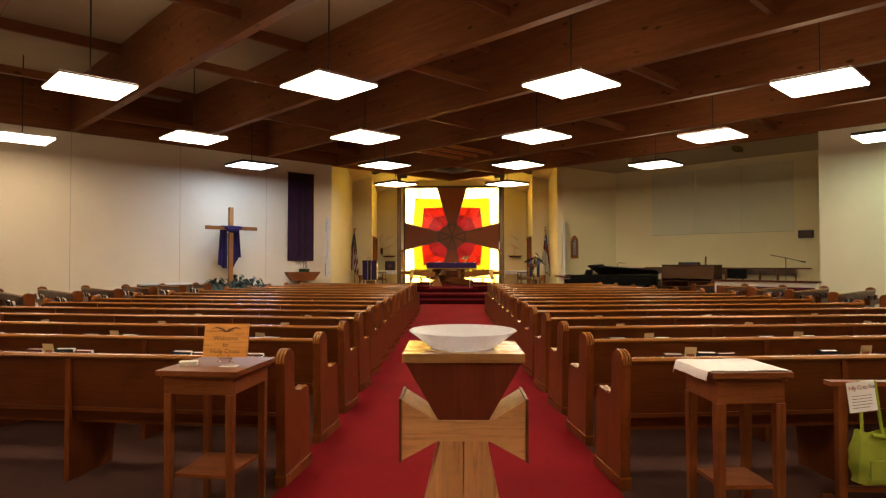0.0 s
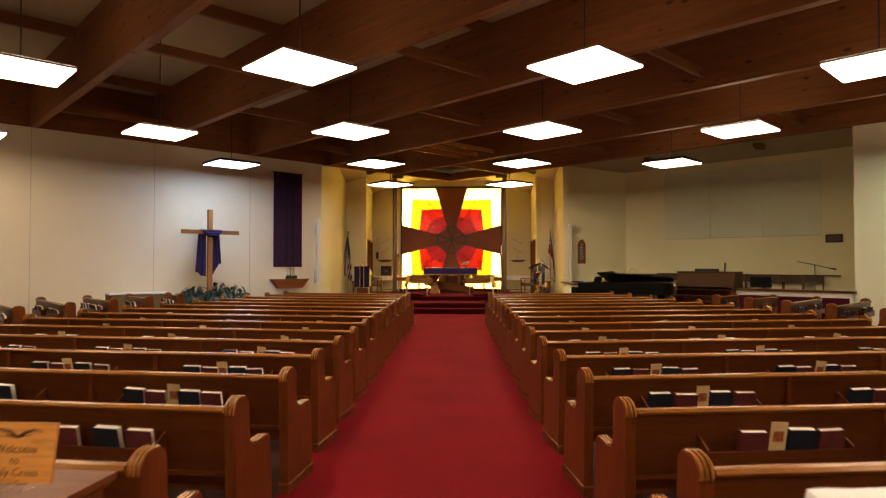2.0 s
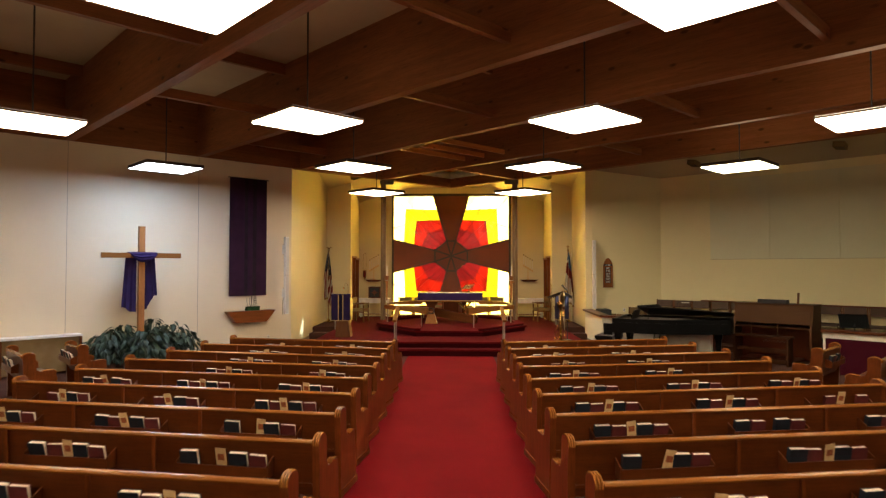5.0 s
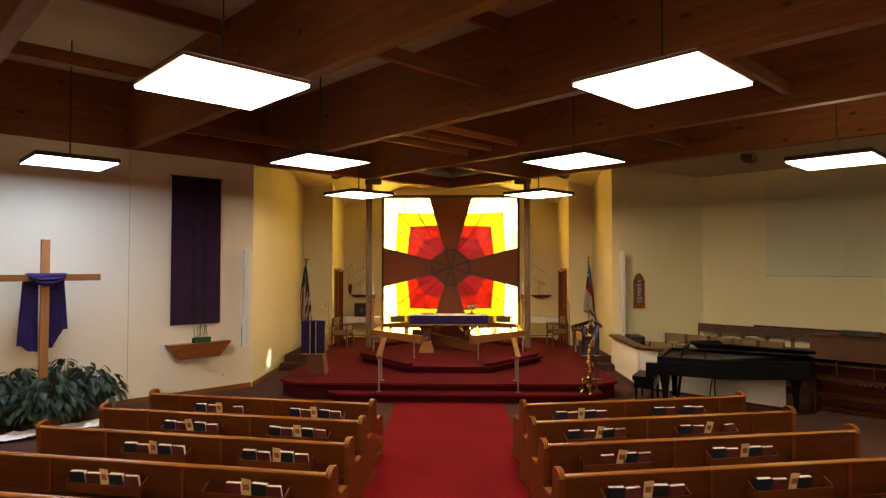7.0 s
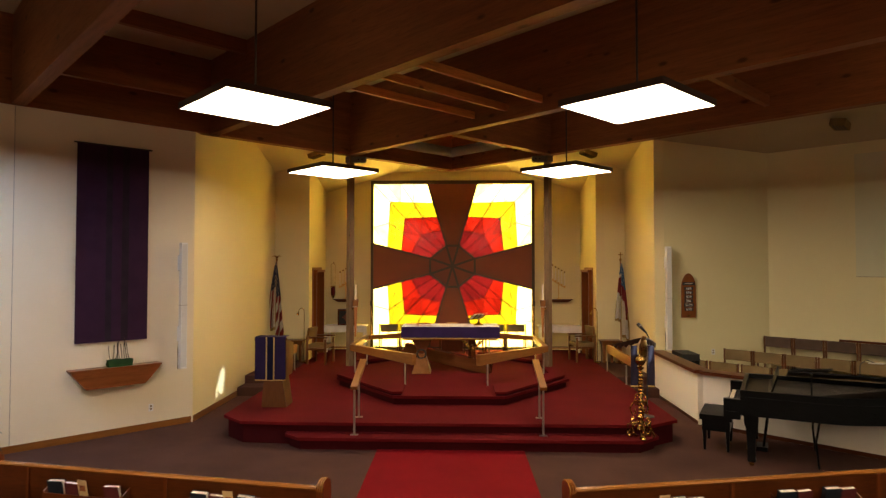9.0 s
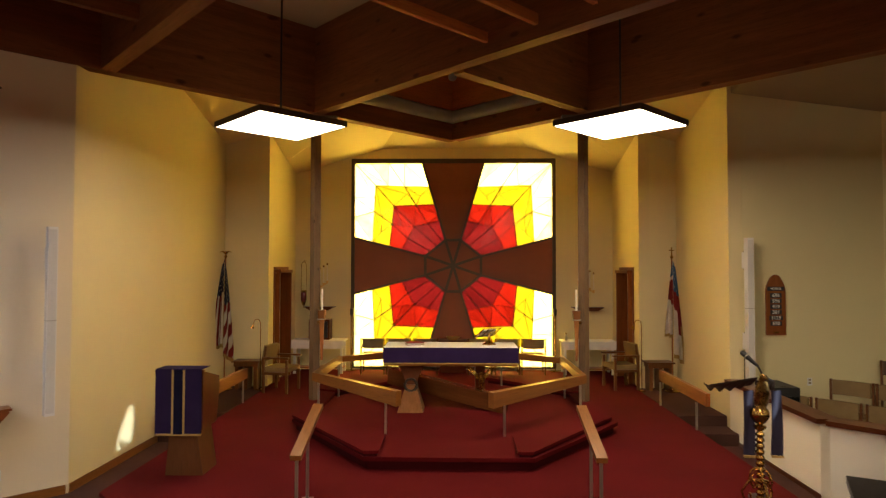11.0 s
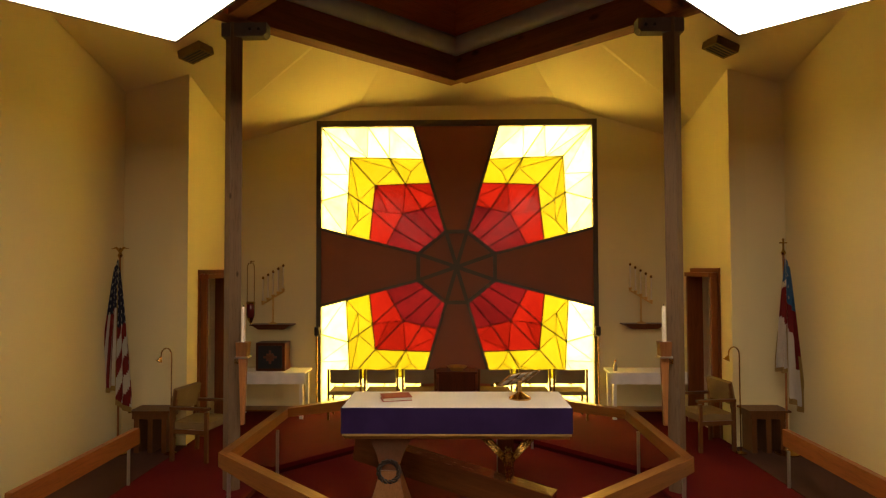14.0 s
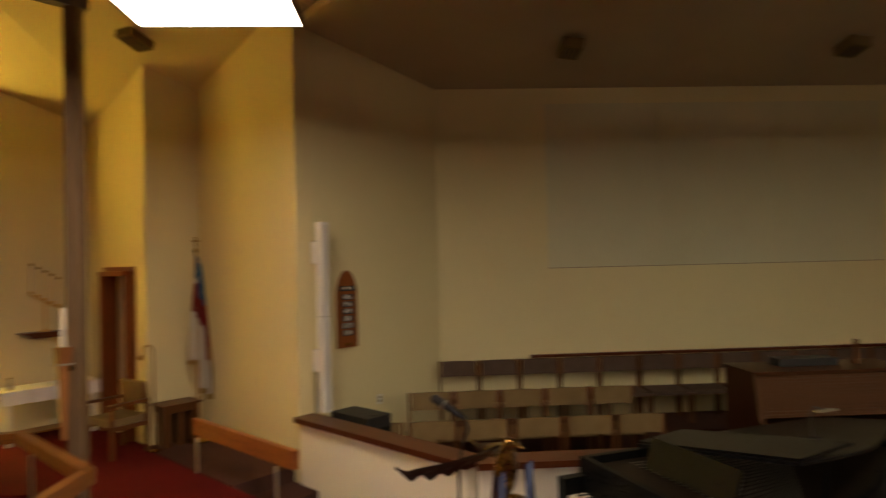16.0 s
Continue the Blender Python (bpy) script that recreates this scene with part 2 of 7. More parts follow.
# frosted glass lets part of the light through
bowl_nt = PORCELAIN.node_tree
bowl_tr, bowl_mix = bowl_nt.nodes.new("ShaderNodeBsdfTranslucent"), bowl_nt.nodes.new("ShaderNodeMixShader")
bowl_tr.inputs["Color"].default_value = (0.92, 0.96, 1.0, 1)
bowl_mix.inputs[0].default_value = 0.5
bowl_nt.links.new(bowl_nt.nodes["Principled BSDF"].outputs[0], bowl_mix.inputs[1])
bowl_nt.links.new(bowl_tr.outputs[0], bowl_mix.inputs[2])
bowl_nt.links.new(bowl_mix.outputs[0], bowl_nt.nodes["Material Output"].inputs["Surface"])
WAX = surface("candle_wax", (0.80, 0.74, 0.60), (0.76, 0.70, 0.56), 8, 0.5)
LAMPGLOW = glow("luminous_lamp_panel", (1.0, 0.772, 0.552), LAMP_POWER)
# added, unseen uplight that brightens the ceiling, beams and upper walls
UPGLOW = glow("added_uplight", (1.0, 0.82, 0.58), LAMP_POWER * 0.19)
DIMGLOW = glow("added_uplight_dim", (1.0, 0.82, 0.58), LAMP_POWER * 0.06)
LAMPCHANCEL = glow("chancel_lamp_panel", (1.0, 0.772, 0.552), LAMP_POWER * 1.65)
LAMPSOFT = glow("softer_lamp_panel", (0.90, 0.83, 0.55), LAMP_POWER * 0.70)
LAMPCHOIR = glow("greenish_lamp_panel", (0.64, 0.78, 0.58), LAMP_POWER * 1.2)
LAMPCOOL = glow("cool_luminous_lamp_panel", (0.56, 0.71, 1.0), LAMP_POWER * 1.5)
HIGHGLOW = glow("added_uplight_bright", (1.0, 0.82, 0.58), LAMP_POWER * 0.26)
GLOBE = surface("frosted_bulb", (0.52, 0.50, 0.44), (0.46, 0.44, 0.39), 5, 0.3)
DAYLIGHT = glow("daylight_behind_glass", (1.0, 0.97, 0.90), WINDOW_POWER)
G_CLEAR = stained("pale_glass", (1.000, 0.700, 0.145), (0.990, 0.640, 0.075))
G_YELLOW = stained("yellow_glass", (0.115, 0.075, 0.0007), (0.135, 0.088, 0.0018), vary=3.5)
G_RED = stained("red_glass", (0.070, 0.0021, 0.0005), (0.053, 0.0012, 0.0004))
G_DEEP = stained("deep_red_glass", (0.036, 0.0012, 0.0010), (0.019, 0.0008, 0.0007))


# ---------------------------------------------------------------- mesh helpers
def box(bm, x0, x1, y0, y1, z0, z1, m=None):
    vs = [Vector((x, y, z)) for z in (z0, z1) for x, y in ((x0, y0), (x1, y0), (x1, y1), (x0, y1))]
    if m is not None:
        vs = [m @ v for v in vs]
    v = [bm.verts.new(p) for p in vs]
    for f in ((3, 2, 1, 0), (4, 5, 6, 7), (0, 1, 5, 4), (1, 2, 6, 5), (2, 3, 7, 6), (3, 0, 4, 7)):
        bm.faces.new([v[i] for i in f])
    return v


def solid(bm, pts, axis, a, b, m=None):
    """A polygon in the plane across an axis (0, 1 or 2), drawn out along it from a to b. a and b may be functions of the point."""
    def at(p, k):
        k = k(p) if callable(k) else k
        c = list(p)
        c.insert(axis, k)
        c = Vector(c)
        return m @ c if m is not None else c
    lo = [bm.verts.new(at(p, a)) for p in pts]
    hi = [bm.verts.new(at(p, b)) for p in pts]
    n = len(pts)
    bm.faces.new(lo[::-1])
    bm.faces.new(hi)
    for i in range(n):
        bm.faces.new((lo[i], lo[(i + 1) % n], hi[(i + 1) % n], hi[i]))
    return lo + hi


def lathe(bm, prof, seg=24, m=None, closed=False):
    rings = []
    for r, z in prof:
        ring = []
        for i in range(seg):
            a = math.tau * i / seg
            p = Vector((r * math.cos(a), r * math.sin(a), z))
            ring.append(bm.verts.new(m @ p if m is not None else p))
        rings.append(ring)
    for k in range(len(rings) - 1):
        for i in range(seg):
            j = (i + 1) % seg
            bm.faces.new((rings[k][i], rings[k][j], rings[k + 1][j], rings[k + 1][i]))
    if not closed:
        bm.faces.new(rings[0][::-1])
        bm.faces.new(rings[-1])
    else:
        for i in range(seg):
            j = (i + 1) % seg
            bm.faces.new((rings[-1][i], rings[-1][j], rings[0][j], rings[0][i]))


def tube(bm, path, r, seg=8, m=None):
    """A round bar along a path; r may be a list."""
    path = [Vector(p) for p in path]
    rings = []
    n = len(path)
    side = None
    for i, p in enumerate(path):
        d = (path[min(i + 1, n - 1)] - path[max(i - 1, 0)]).normalized()
        if side is None:
            side = d.orthogonal().normalized()
        side = (side - d * side.dot(d)).normalized()
        up = d.cross(side)
        rad = r[i] if isinstance(r, (list, tuple)) else r
        ring = []
        for k in range(seg):
            a = math.tau * k / seg
            q = p + side * (rad * math.cos(a)) + up * (rad * math.sin(a))
            ring.append(bm.verts.new(m @ q if m is not None else q))
        rings.append(ring)
    for i in range(n - 1):
        for k in range(seg):
            j = (k + 1) % seg
            bm.faces.new((rings[i][k], rings[i][j], rings[i + 1][j], rings[i + 1][k]))
    bm.faces.new(rings[0][::-1])
    bm.faces.new(rings[-1])


def bevel(bm, w=0.004, seg=1):
    es = [e for e in bm.edges if len(e.link_faces) == 2 and e.calc_face_angle(0) > 0.6]
    bmesh.ops.bevel(bm, geom=es, offset=w, offset_type="OFFSET", segments=seg, profile=0.6, affect="EDGES", clamp_overlap=True)
    return bm


def mesh_of(name, bm, material, smooth=True):
    bmesh.ops.recalc_face_normals(bm, faces=bm.faces[:])
    me = bpy.data.meshes.new(name)
    bm.to_mesh(me)
    bm.free()
    me.materials.append(material)
    if smooth:
        me.shade_smooth()
        me.set_sharp_from_angle(angle=radians(38))
    return me


def part(name, bm, material, parent, label="", at=None):
    """One mesh object under a thing or under a part. bm may be a ready mesh."""
    me = bm if isinstance(bm, bpy.types.Mesh) else mesh_of(name, bm, material)
    ob = new(name, me)
    ob.parent = parent
    if at is not None:
        ob.matrix_local = at
    return tagged(ob, label)


def thing(name, m, label, category, group=""):
    e = new(name)
    e.empty_display_size = 0.1
    e.matrix_world = m
    return tagged(e, label, category, group)


def structure(name, bm, material, label, category, m=None):
    ob = new(name, bm if isinstance(bm, bpy.types.Mesh) else mesh_of(name, bm, material))
    if m is not None:
        ob.matrix_world = m
    return tagged(ob, label, category, kind="structure")


def B():
    return bmesh.new()


def bx(x0, x1, y0, y1, z0, z1, w=0.0, seg=1):
    bm = B()
    box(bm, x0, x1, y0, y1, z0, z1)
    return bevel(bm, w, seg) if w else bm


def words(text, size, material, parent, at, depth=0.0008, label="", align="CENTER"):
    """Raised or painted letters as a mesh part, in the local xz plane of at, facing -y."""
    cu = bpy.data.curves.new("letters", "FONT")
    cu.body, cu.size, cu.extrude, cu.align_x, cu.align_y = text, size, depth, align, "CENTER"
    cu.resolution_u = 2
    tmp = new("letters", cu)
    me = bpy.data.meshes.new_from_object(tmp)
    bpy.data.objects.remove(tmp)
    me.transform(Matrix.Rotation(radians(90), 4, "X"))
    me.materials.clear()
    me.materials.append(material)
    return part("lettering", me, None, parent, label or ("the words " + text), at)


def cloth(nu, nv, fn, thick=0.004):
    """A sheet of cloth with thickness from a function of u, v in 0..1."""
    bm = B()
    g = [[bm.verts.new(fn(i / nu, j / nv)) for j in range(nv + 1)] for i in range(nu + 1)]
    for i in range(nu):
        for j in range(nv):
            bm.faces.new((g[i][j], g[i + 1][j], g[i + 1][j + 1], g[i][j + 1]))
    bmesh.ops.recalc_face_normals(bm, faces=bm.faces[:])
    if thick:
        bmesh.ops.solidify(bm, geom=bm.faces[:], thickness=thick)
    return bm


def plate(nu, nv, fn, off):
    """A curved plate: a sheet from a function of u, v and its copy moved by off, closed round the rim."""
    bm = B()
    g = [[[bm.verts.new(fn(i / nu, j / nv) + d) for j in range(nv + 1)] for i in range(nu + 1)] for d in (Vector((0, 0, 0)), Vector(off))]
    for k in (0, 1):
        for i in range(nu):
            for j in range(nv):
                bm.faces.new((g[k][i][j], g[k][i + 1][j], g[k][i + 1][j + 1], g[k][i][j + 1]))
    rim = [(i, 0) for i in range(nu)] + [(nu, j) for j in range(nv)] + [(i, nv) for i in range(nu, 0, -1)] + [(0, j) for j in range(nv, 0, -1)]
    for (a, b), (c, d) in zip(rim, rim[1:] + rim[:1]):
        bm.faces.new((g[0][a][b], g[0][c][d], g[1][c][d], g[1][a][b]))
    return bm


# ---------------------------------------------------------------- floor, walls
BEAM_Z, ROOF_Z = 4.85, 6.12
structure("floor", bx(-17, 17, -8, 30, -0.25, 0), CARPET, "dark brown carpeted church floor", "floor")
structure("aisle_carpet", bx(-1.0, 1.06, -5.5, 19.93, 0.004, 0.012), RED, "long red carpet runner in the centre aisle", "carpet")


def wall(name, p, q, z1, label="cream painted plaster wall", z0=0.0, thick=0.2, out=1, paint=None):
    """A wall between two points of the plan; it thickens to the right of the way from p to q (out=1) or to the left. z1 may be a pair."""
    p, q = Vector(p), Vector(q)
    d = (q - p).normalized()
    n = Vector((d.y, -d.x)) * thick * out
    a, b = z1 if isinstance(z1, tuple) else (z1, z1)
    bm = B()
    v = [bm.verts.new((c.x, c.y, z)) for c, t in ((p, a), (q, b), (q + n, b), (p + n, a)) for z in (z0, t)]
    for f in ((0, 2, 3, 1), (2, 4, 5, 3), (4, 6, 7, 5), (6, 0, 1, 7), (1, 3, 5, 7), (0, 6, 4, 2)):
        bm.faces.new([v[i] for i in f])
    return structure(name, bm, paint or PAINT, label, "wall")


DIAG = math.sqrt(0.5)
# nave: left flank runs at 45 degrees to the chancel corner, the right one likewise beyond the choir
wall("wall_west", (-14.0, 11.74), (-4.28, 21.46), 4.845, "cream panelled wall behind the wooden cross", out=-1, paint=PAINT_W)
wall("wall_west_rear", (-14.0, -7.0), (-14.0, 11.74), 6.3, out=-1, paint=PAINT_W)
wall("wall_rear", (-14.2, -7.0), (14.2, -7.0), 6.3, paint=PAINT_W)
wall("wall_east_rear", (14.0, -7.0), (14.0, 11.6), 6.3, paint=PAINT_W)
wall("wall_east", (9.72, 15.98), (14.0, 11.7), 4.845, out=-1, paint=PAINT_W)
# unseen slit added in the choir's end wall, for one blade of sun
wall("wall_choir_end_1", (9.72, 16.0), (10.80, 17.08), 6.3, out=1)
wall("wall_choir_end_2", (11.21, 17.49), (12.1, 18.38), 6.3, out=1)
wall("wall_choir_end_3", (10.80, 17.08), (11.21, 17.49), 2.68, out=1)
# its leaning, leaf-shaped outline is made up to shape the sun patch
LAYERS = 16
for k in range(LAYERS):
    t = (k + 0.5) / LAYERS
    z0, z1 = 2.68 + 0.94 * k / LAYERS, 2.68 + 0.94 * (k + 1) / LAYERS
    mid, half = 10.875 + 0.275 * t, 0.145 * math.sin(math.pi * t) ** 0.7 + 0.004
    x0, x1 = max(10.801, mid - half), min(11.209, mid + half)
    wall("wall_slit_south_%d" % (k + 1), (10.80, 17.08), (x0, x0 + 6.28), z1, z0=z0, out=1)
    wall("wall_slit_north_%d" % (k + 1), (x1, x1 + 6.28), (11.21, 17.49), z1, z0=z0, out=1)
wall("wall_choir_end_4", (10.80, 17.08), (11.21, 17.49), 6.3, z0=3.62, out=1)
# unseen corner blocks, added to stop sun leaking past the beam ends
for s, nm in ((-1, "west"), (1, "east")):
    xs = sorted((13.88 * s, 14.3 * s))
    structure("wall_corner_%s" % nm, bx(xs[0], xs[1], 11.45, 12.6, 0.0, 6.3), PAINT_W, "unseen cream corner block that keeps the sun out", "wall")
# chancel
wall("wall_chancel_west", (-4.28, 21.46), (-4.28, 26.08), 6.3, "cream wall warmed by yellow window light", out=-1)
wall("wall_flag_west", (-4.48, 26.08), (-3.65, 26.08), 6.3, out=-1)
wall("wall_chancel_east", (4.14, 23.87), (4.14, 26.08), 6.3, "cream wall warmed by yellow window light", out=1)
wall("wall_flag_east", (3.65, 26.08), (4.34, 26.08), 6.3, out=-1)
wall("wall_hymn_board", (4.342, 23.87), (6.45, 23.87), 6.3, out=-1, paint=PAINT_C)
wall("wall_choir", (6.42, 23.88), (12.2, 18.10), 6.3, out=-1, paint=PAINT_C)
# side walls of the window bay, each with a doorway
for s, nm in ((-1, "west"), (1, "east")):
    for k, (y0, y1, z0, z1) in enumerate(((26.08, 26.46, 0, 6.2), (27.34, 28.0, 0, 6.2), (26.46, 27.34, 2.44, 6.2))):
        bm = B()
        xs = sorted((3.45 * s, 3.65 * s))
        box(bm, xs[0], xs[1], y0, y1, z0, z1)
        structure("wall_bay_%s_%d" % (nm, k + 1), bm, PAINT, "cream wall beside the chancel doorway", "wall")
    # a dim passage behind the door
    xs = sorted((3.66 * s, 5.2 * s))
    for k, (y0, y1) in enumerate(((26.3, 26.45), (27.35, 27.5))):
        structure("passage_wall_%s_%d" % (nm, k + 1), bx(xs[0], xs[1], y0, y1, 0.3, 2.7), PAINT, "plain wall of the passage", "wall")
    xs2 = sorted((5.2 * s, 5.35 * s))
    structure("passage_end_%s" % nm, bx(xs2[0], xs2[1], 26.3, 27.5, 0.3, 2.7), PAINT, "plain wall of the passage", "wall")
    structure("passage_top_%s" % nm, bx(xs[0], xs[1], 26.3, 27.5, 2.7, 2.8), PAINT, "plain ceiling of the passage", "ceiling")
# window wall: plaster left, right and above the great window
WX, WZ0, WZ1 = 2.22, 0.36, 4.92
structure("wall_altar_1", bx(-3.9, -WX, 28.0, 28.2, 0, 6.2), PAINT, "cream plaster wall beside the stained glass", "wall")
structure("wall_altar_2", bx(WX, 3.9, 28.0, 28.2, 0, 6.2), PAINT, "cream plaster wall beside the stained glass", "wall")
structure("wall_altar_3", bx(-WX, WX, 28.0, 28.2, WZ1, 6.2), PAINT, "cream plaster wall above the stained glass", "wall")
structure("wall_altar_4", bx(-WX, WX, 28.0, 28.2, 0, WZ0), PAINT, "cream plaster wall below the stained glass", "wall")

# vertical seams in the panelled west wall
for k, (x, y) in enumerate(((-10.06, 15.68), (-8.04, 17.70), (-6.07, 19.67))):
    bm = B()
    box(bm, -0.004, 0.004, -0.004, 0.004, 0.1, 4.85)
    structure("wall_seam_%d" % (k + 1), bm, SEAM, "thin vertical joint in the wall panelling", "trim", pose(x, y, 0, 0, 0, 45))


def skirting(name, p, q, out):
    p, q = Vector(p), Vector(q)
    d = (q - p).normalized()
    bm = B()
    box(bm, 0, (q - p).length, 0, 0.014 * out, 0, 0.1) if out > 0 else box(bm, 0, (q - p).length, 0.014 * out, 0, 0, 0.1)
    structure(name, bm, OAK, "brown wooden skirting board", "baseboard", pose(p.x, p.y, 0.001, 0, 0, math.degrees(math.atan2(d.y, d.x))))


skirting("baseboard_1", (-13.9, 11.84), (-4.30, 21.44), -1)
skirting("baseboard_2", (-4.279, 21.47), (-4.279, 26.07), -1)
skirting("baseboard_3", (9.76, 15.93), (13.9, 11.79), -1)

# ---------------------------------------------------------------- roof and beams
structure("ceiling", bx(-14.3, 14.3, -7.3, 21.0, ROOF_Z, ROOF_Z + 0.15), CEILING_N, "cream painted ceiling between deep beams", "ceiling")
bm = B()
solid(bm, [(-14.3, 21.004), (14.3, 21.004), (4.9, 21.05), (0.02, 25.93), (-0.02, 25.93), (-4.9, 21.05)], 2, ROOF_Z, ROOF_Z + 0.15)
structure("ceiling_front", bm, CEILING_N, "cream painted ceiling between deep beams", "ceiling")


def span(name, p, q, z0, z1, w, mat=None, label="deep brown glue-laminated roof beam"):
    p, q = Vector(p), Vector(q)
    d = q - p
    bm = bx(0, d.length, -w / 2, w / 2, z0, z1, 0.006)
    return structure(name, bm, mat or BEAM, label, "beam", pose(p.x, p.y, 0, 0, 0, math.degrees(math.atan2(d.y, d.x))))


# main beams run from the west wall down to the rear right; u = x + y
MAINS = (-6.4, -2.4, 1.6, 5.68, 9.68, 13.65, 17.65, 21.74)
for k, u in enumerate(MAINS):
    top = ((u - 25.9) / 2, (u + 25.9) / 2)
    if u > 21:
        top = (-2.05, u + 2.05)
    x1 = min(13.9, u + 6.9)
    lo = max(-13.9, top[0])
    span("main_beam_%d" % (k + 1), (lo, u - lo), (x1, u - x1), BEAM_Z, ROOF_Z, 0.17)
# edge beams on the west wall and over the choir, meeting at the chancel apex
span("edge_beam_west", (-13.9, 11.95), (0.0, 25.85), BEAM_Z, ROOF_Z, 0.19)
span("edge_beam_east", (13.9, 11.93), (0.06, 25.77), BEAM_Z, ROOF_Z, 0.19)
# short beam that closes the lantern in front
span("lantern_beam", (0.1, 21.86), (1.96, 23.72), BEAM_Z, ROOF_Z, 0.17)
# secondary purlins, v = x - y, staggered from bay to bay: one near the foot of the beams and one under the ceiling above it
BAYS = [(-6.4, -2.4), (-2.4, 1.6), (1.6, 5.68), (5.68, 9.68), (9.68, 13.65), (13.65, 17.65), (17.65, 21.74), (21.74, 25.8)]
k = 0
for i, (u0, u1) in enumerate(BAYS):
    lines = [-19.9 + 8.0 * j for j in range(5)] if i % 2 == 0 else [-23.9 + 8.03 * j for j in range(6)]
    if u0 == 17.65:
        lines = [-20.83, -19.86, -18.89, -11.97, -3.9, 4.1]
    for v in lines:
        a = ((u0 + v) / 2 + 0.06, (u0 - v) / 2 + 0.06)
        b = ((u1 + v) / 2 - 0.06, (u1 - v) / 2 - 0.06)
        if abs(a[0]) > 13.2 or a[1] < -6.5 or abs(b[0]) > 13.4 or (u1 > 25 and v < -17):
            continue
        k += 1
        # the slim bars take the lighter wood in place of lamplight from below
        slim = u0 == 17.65 and v < -18
        span("purlin_%d" % k, a, b, 4.99 if slim else 5.05, 5.10 if slim else 5.21, 0.05 if slim else 0.085, FIR if slim else None, label="slim brown wooden purlin between beams")
        if not slim:
            span("ceiling_purlin_%d" % k, a, b, 5.90, ROOF_Z, 0.085, label="slim brown wooden purlin under the ceiling")
# lantern: round grey duct along the two back beams, timber above it
for s, nm in ((-1, "west"), (1, "east")):
    bm = B()
    prof = [(-0.115 + 0.11 * math.cos(math.tau * i / 16), 0.115 + 0.11 * math.sin(math.tau * i / 16)) for i in range(16)]
    L = 2.75
    solid(bm, [(y * (-s), z) for y, z in prof], 0, 0.0, L)
    structure("lantern_duct_%s" % nm, bm, GREY, "round grey metal duct along the lantern beam", "trim", pose(s * 2.0, 23.9 - 0.11, BEAM_Z + 0.28, 0, 0, 135 if s > 0 else 45))

    span("lantern_board_%s" % nm, (s * 2.0 - s * 0.03, 23.9 - 0.14), (0.0, 25.77 - 0.14), BEAM_Z + 0.52, ROOF_Z - 0.002, 0.03, FIR, "knotty orange fir board in the lantern, brightened as if lit")

# chancel ceiling: two slopes and a middle facet
def slope_side(x, y):
    return 5.09 - 0.268 * (abs(x) - 1.5 + y - 28.0)


bm = B()
mid = [(-1.62, 28.1, 5.10), (1.68, 28.1, 5.12), (0.0, 25.0, 6.34)]
v = [bm.verts.new(p) for p in mid] + [bm.verts.new((x, y, z + 0.1)) for x, y, z in mid]
bm.faces.new((v[0], v[1], v[2]))
bm.faces.new((v[5], v[4], v[3]))
for i in range(3):
    j = (i + 1) % 3
    bm.faces.new((v[i], v[j], v[j + 3], v[i + 3]))
structure("chancel_ceiling_1", mesh_of("chancel_ceiling", bm, PAINT, False), PAINT, "cream sloping chancel ceiling", "ceiling")
for k, s in enumerate((-1, 1)):
    bm = B()
    pts = [(1.62 if s < 0 else 1.68, 28.1, 5.10 if s < 0 else 5.12), (0.0, 25.0, 6.34)] + [(x, y, slope_side(x, y)) for x, y in ((0.62, 25.3), (4.6, 21.3), (4.6, 28.1))]
    lo = [bm.verts.new((x * s, y, z)) for x, y, z in pts]
    hi = [bm.verts.new((x * s, y, z + 0.1)) for x, y, z in pts]
    bm.faces.new(lo)
    bm.faces.new(hi[::-1])
    for i in range(5):
        j = (i + 1) % 5
        bm.faces.new((lo[i], lo[j], hi[j], hi[i]))
    structure("chancel_ceiling_%d" % (k + 2), mesh_of("chancel_ceiling", bm, PAINT, False), PAINT, "cream sloping chancel ceiling", "ceiling")
# choir ceiling falls from the edge beam to the back wall
bm = B()
pts = [(4.2, 21.7, 5.5), (13.0, 12.9, 5.5), (15.5, 15.4, 4.82), (6.5, 24.4, 4.80), (4.2, 24.0, 5.15)]
lo = [bm.verts.new(p) for p in pts]
hi = [bm.verts.new((x, y, z + 0.1)) for x, y, z in pts]
bm.faces.new(lo)
bm.faces.new(hi[::-1])
for i in range(5):
    j = (i + 1) % 5
    bm.faces.new((lo[i], lo[j], hi[j], hi[i]))
structure("choir_ceiling", bm, CEILING, "cream sloping choir ceiling", "ceiling")

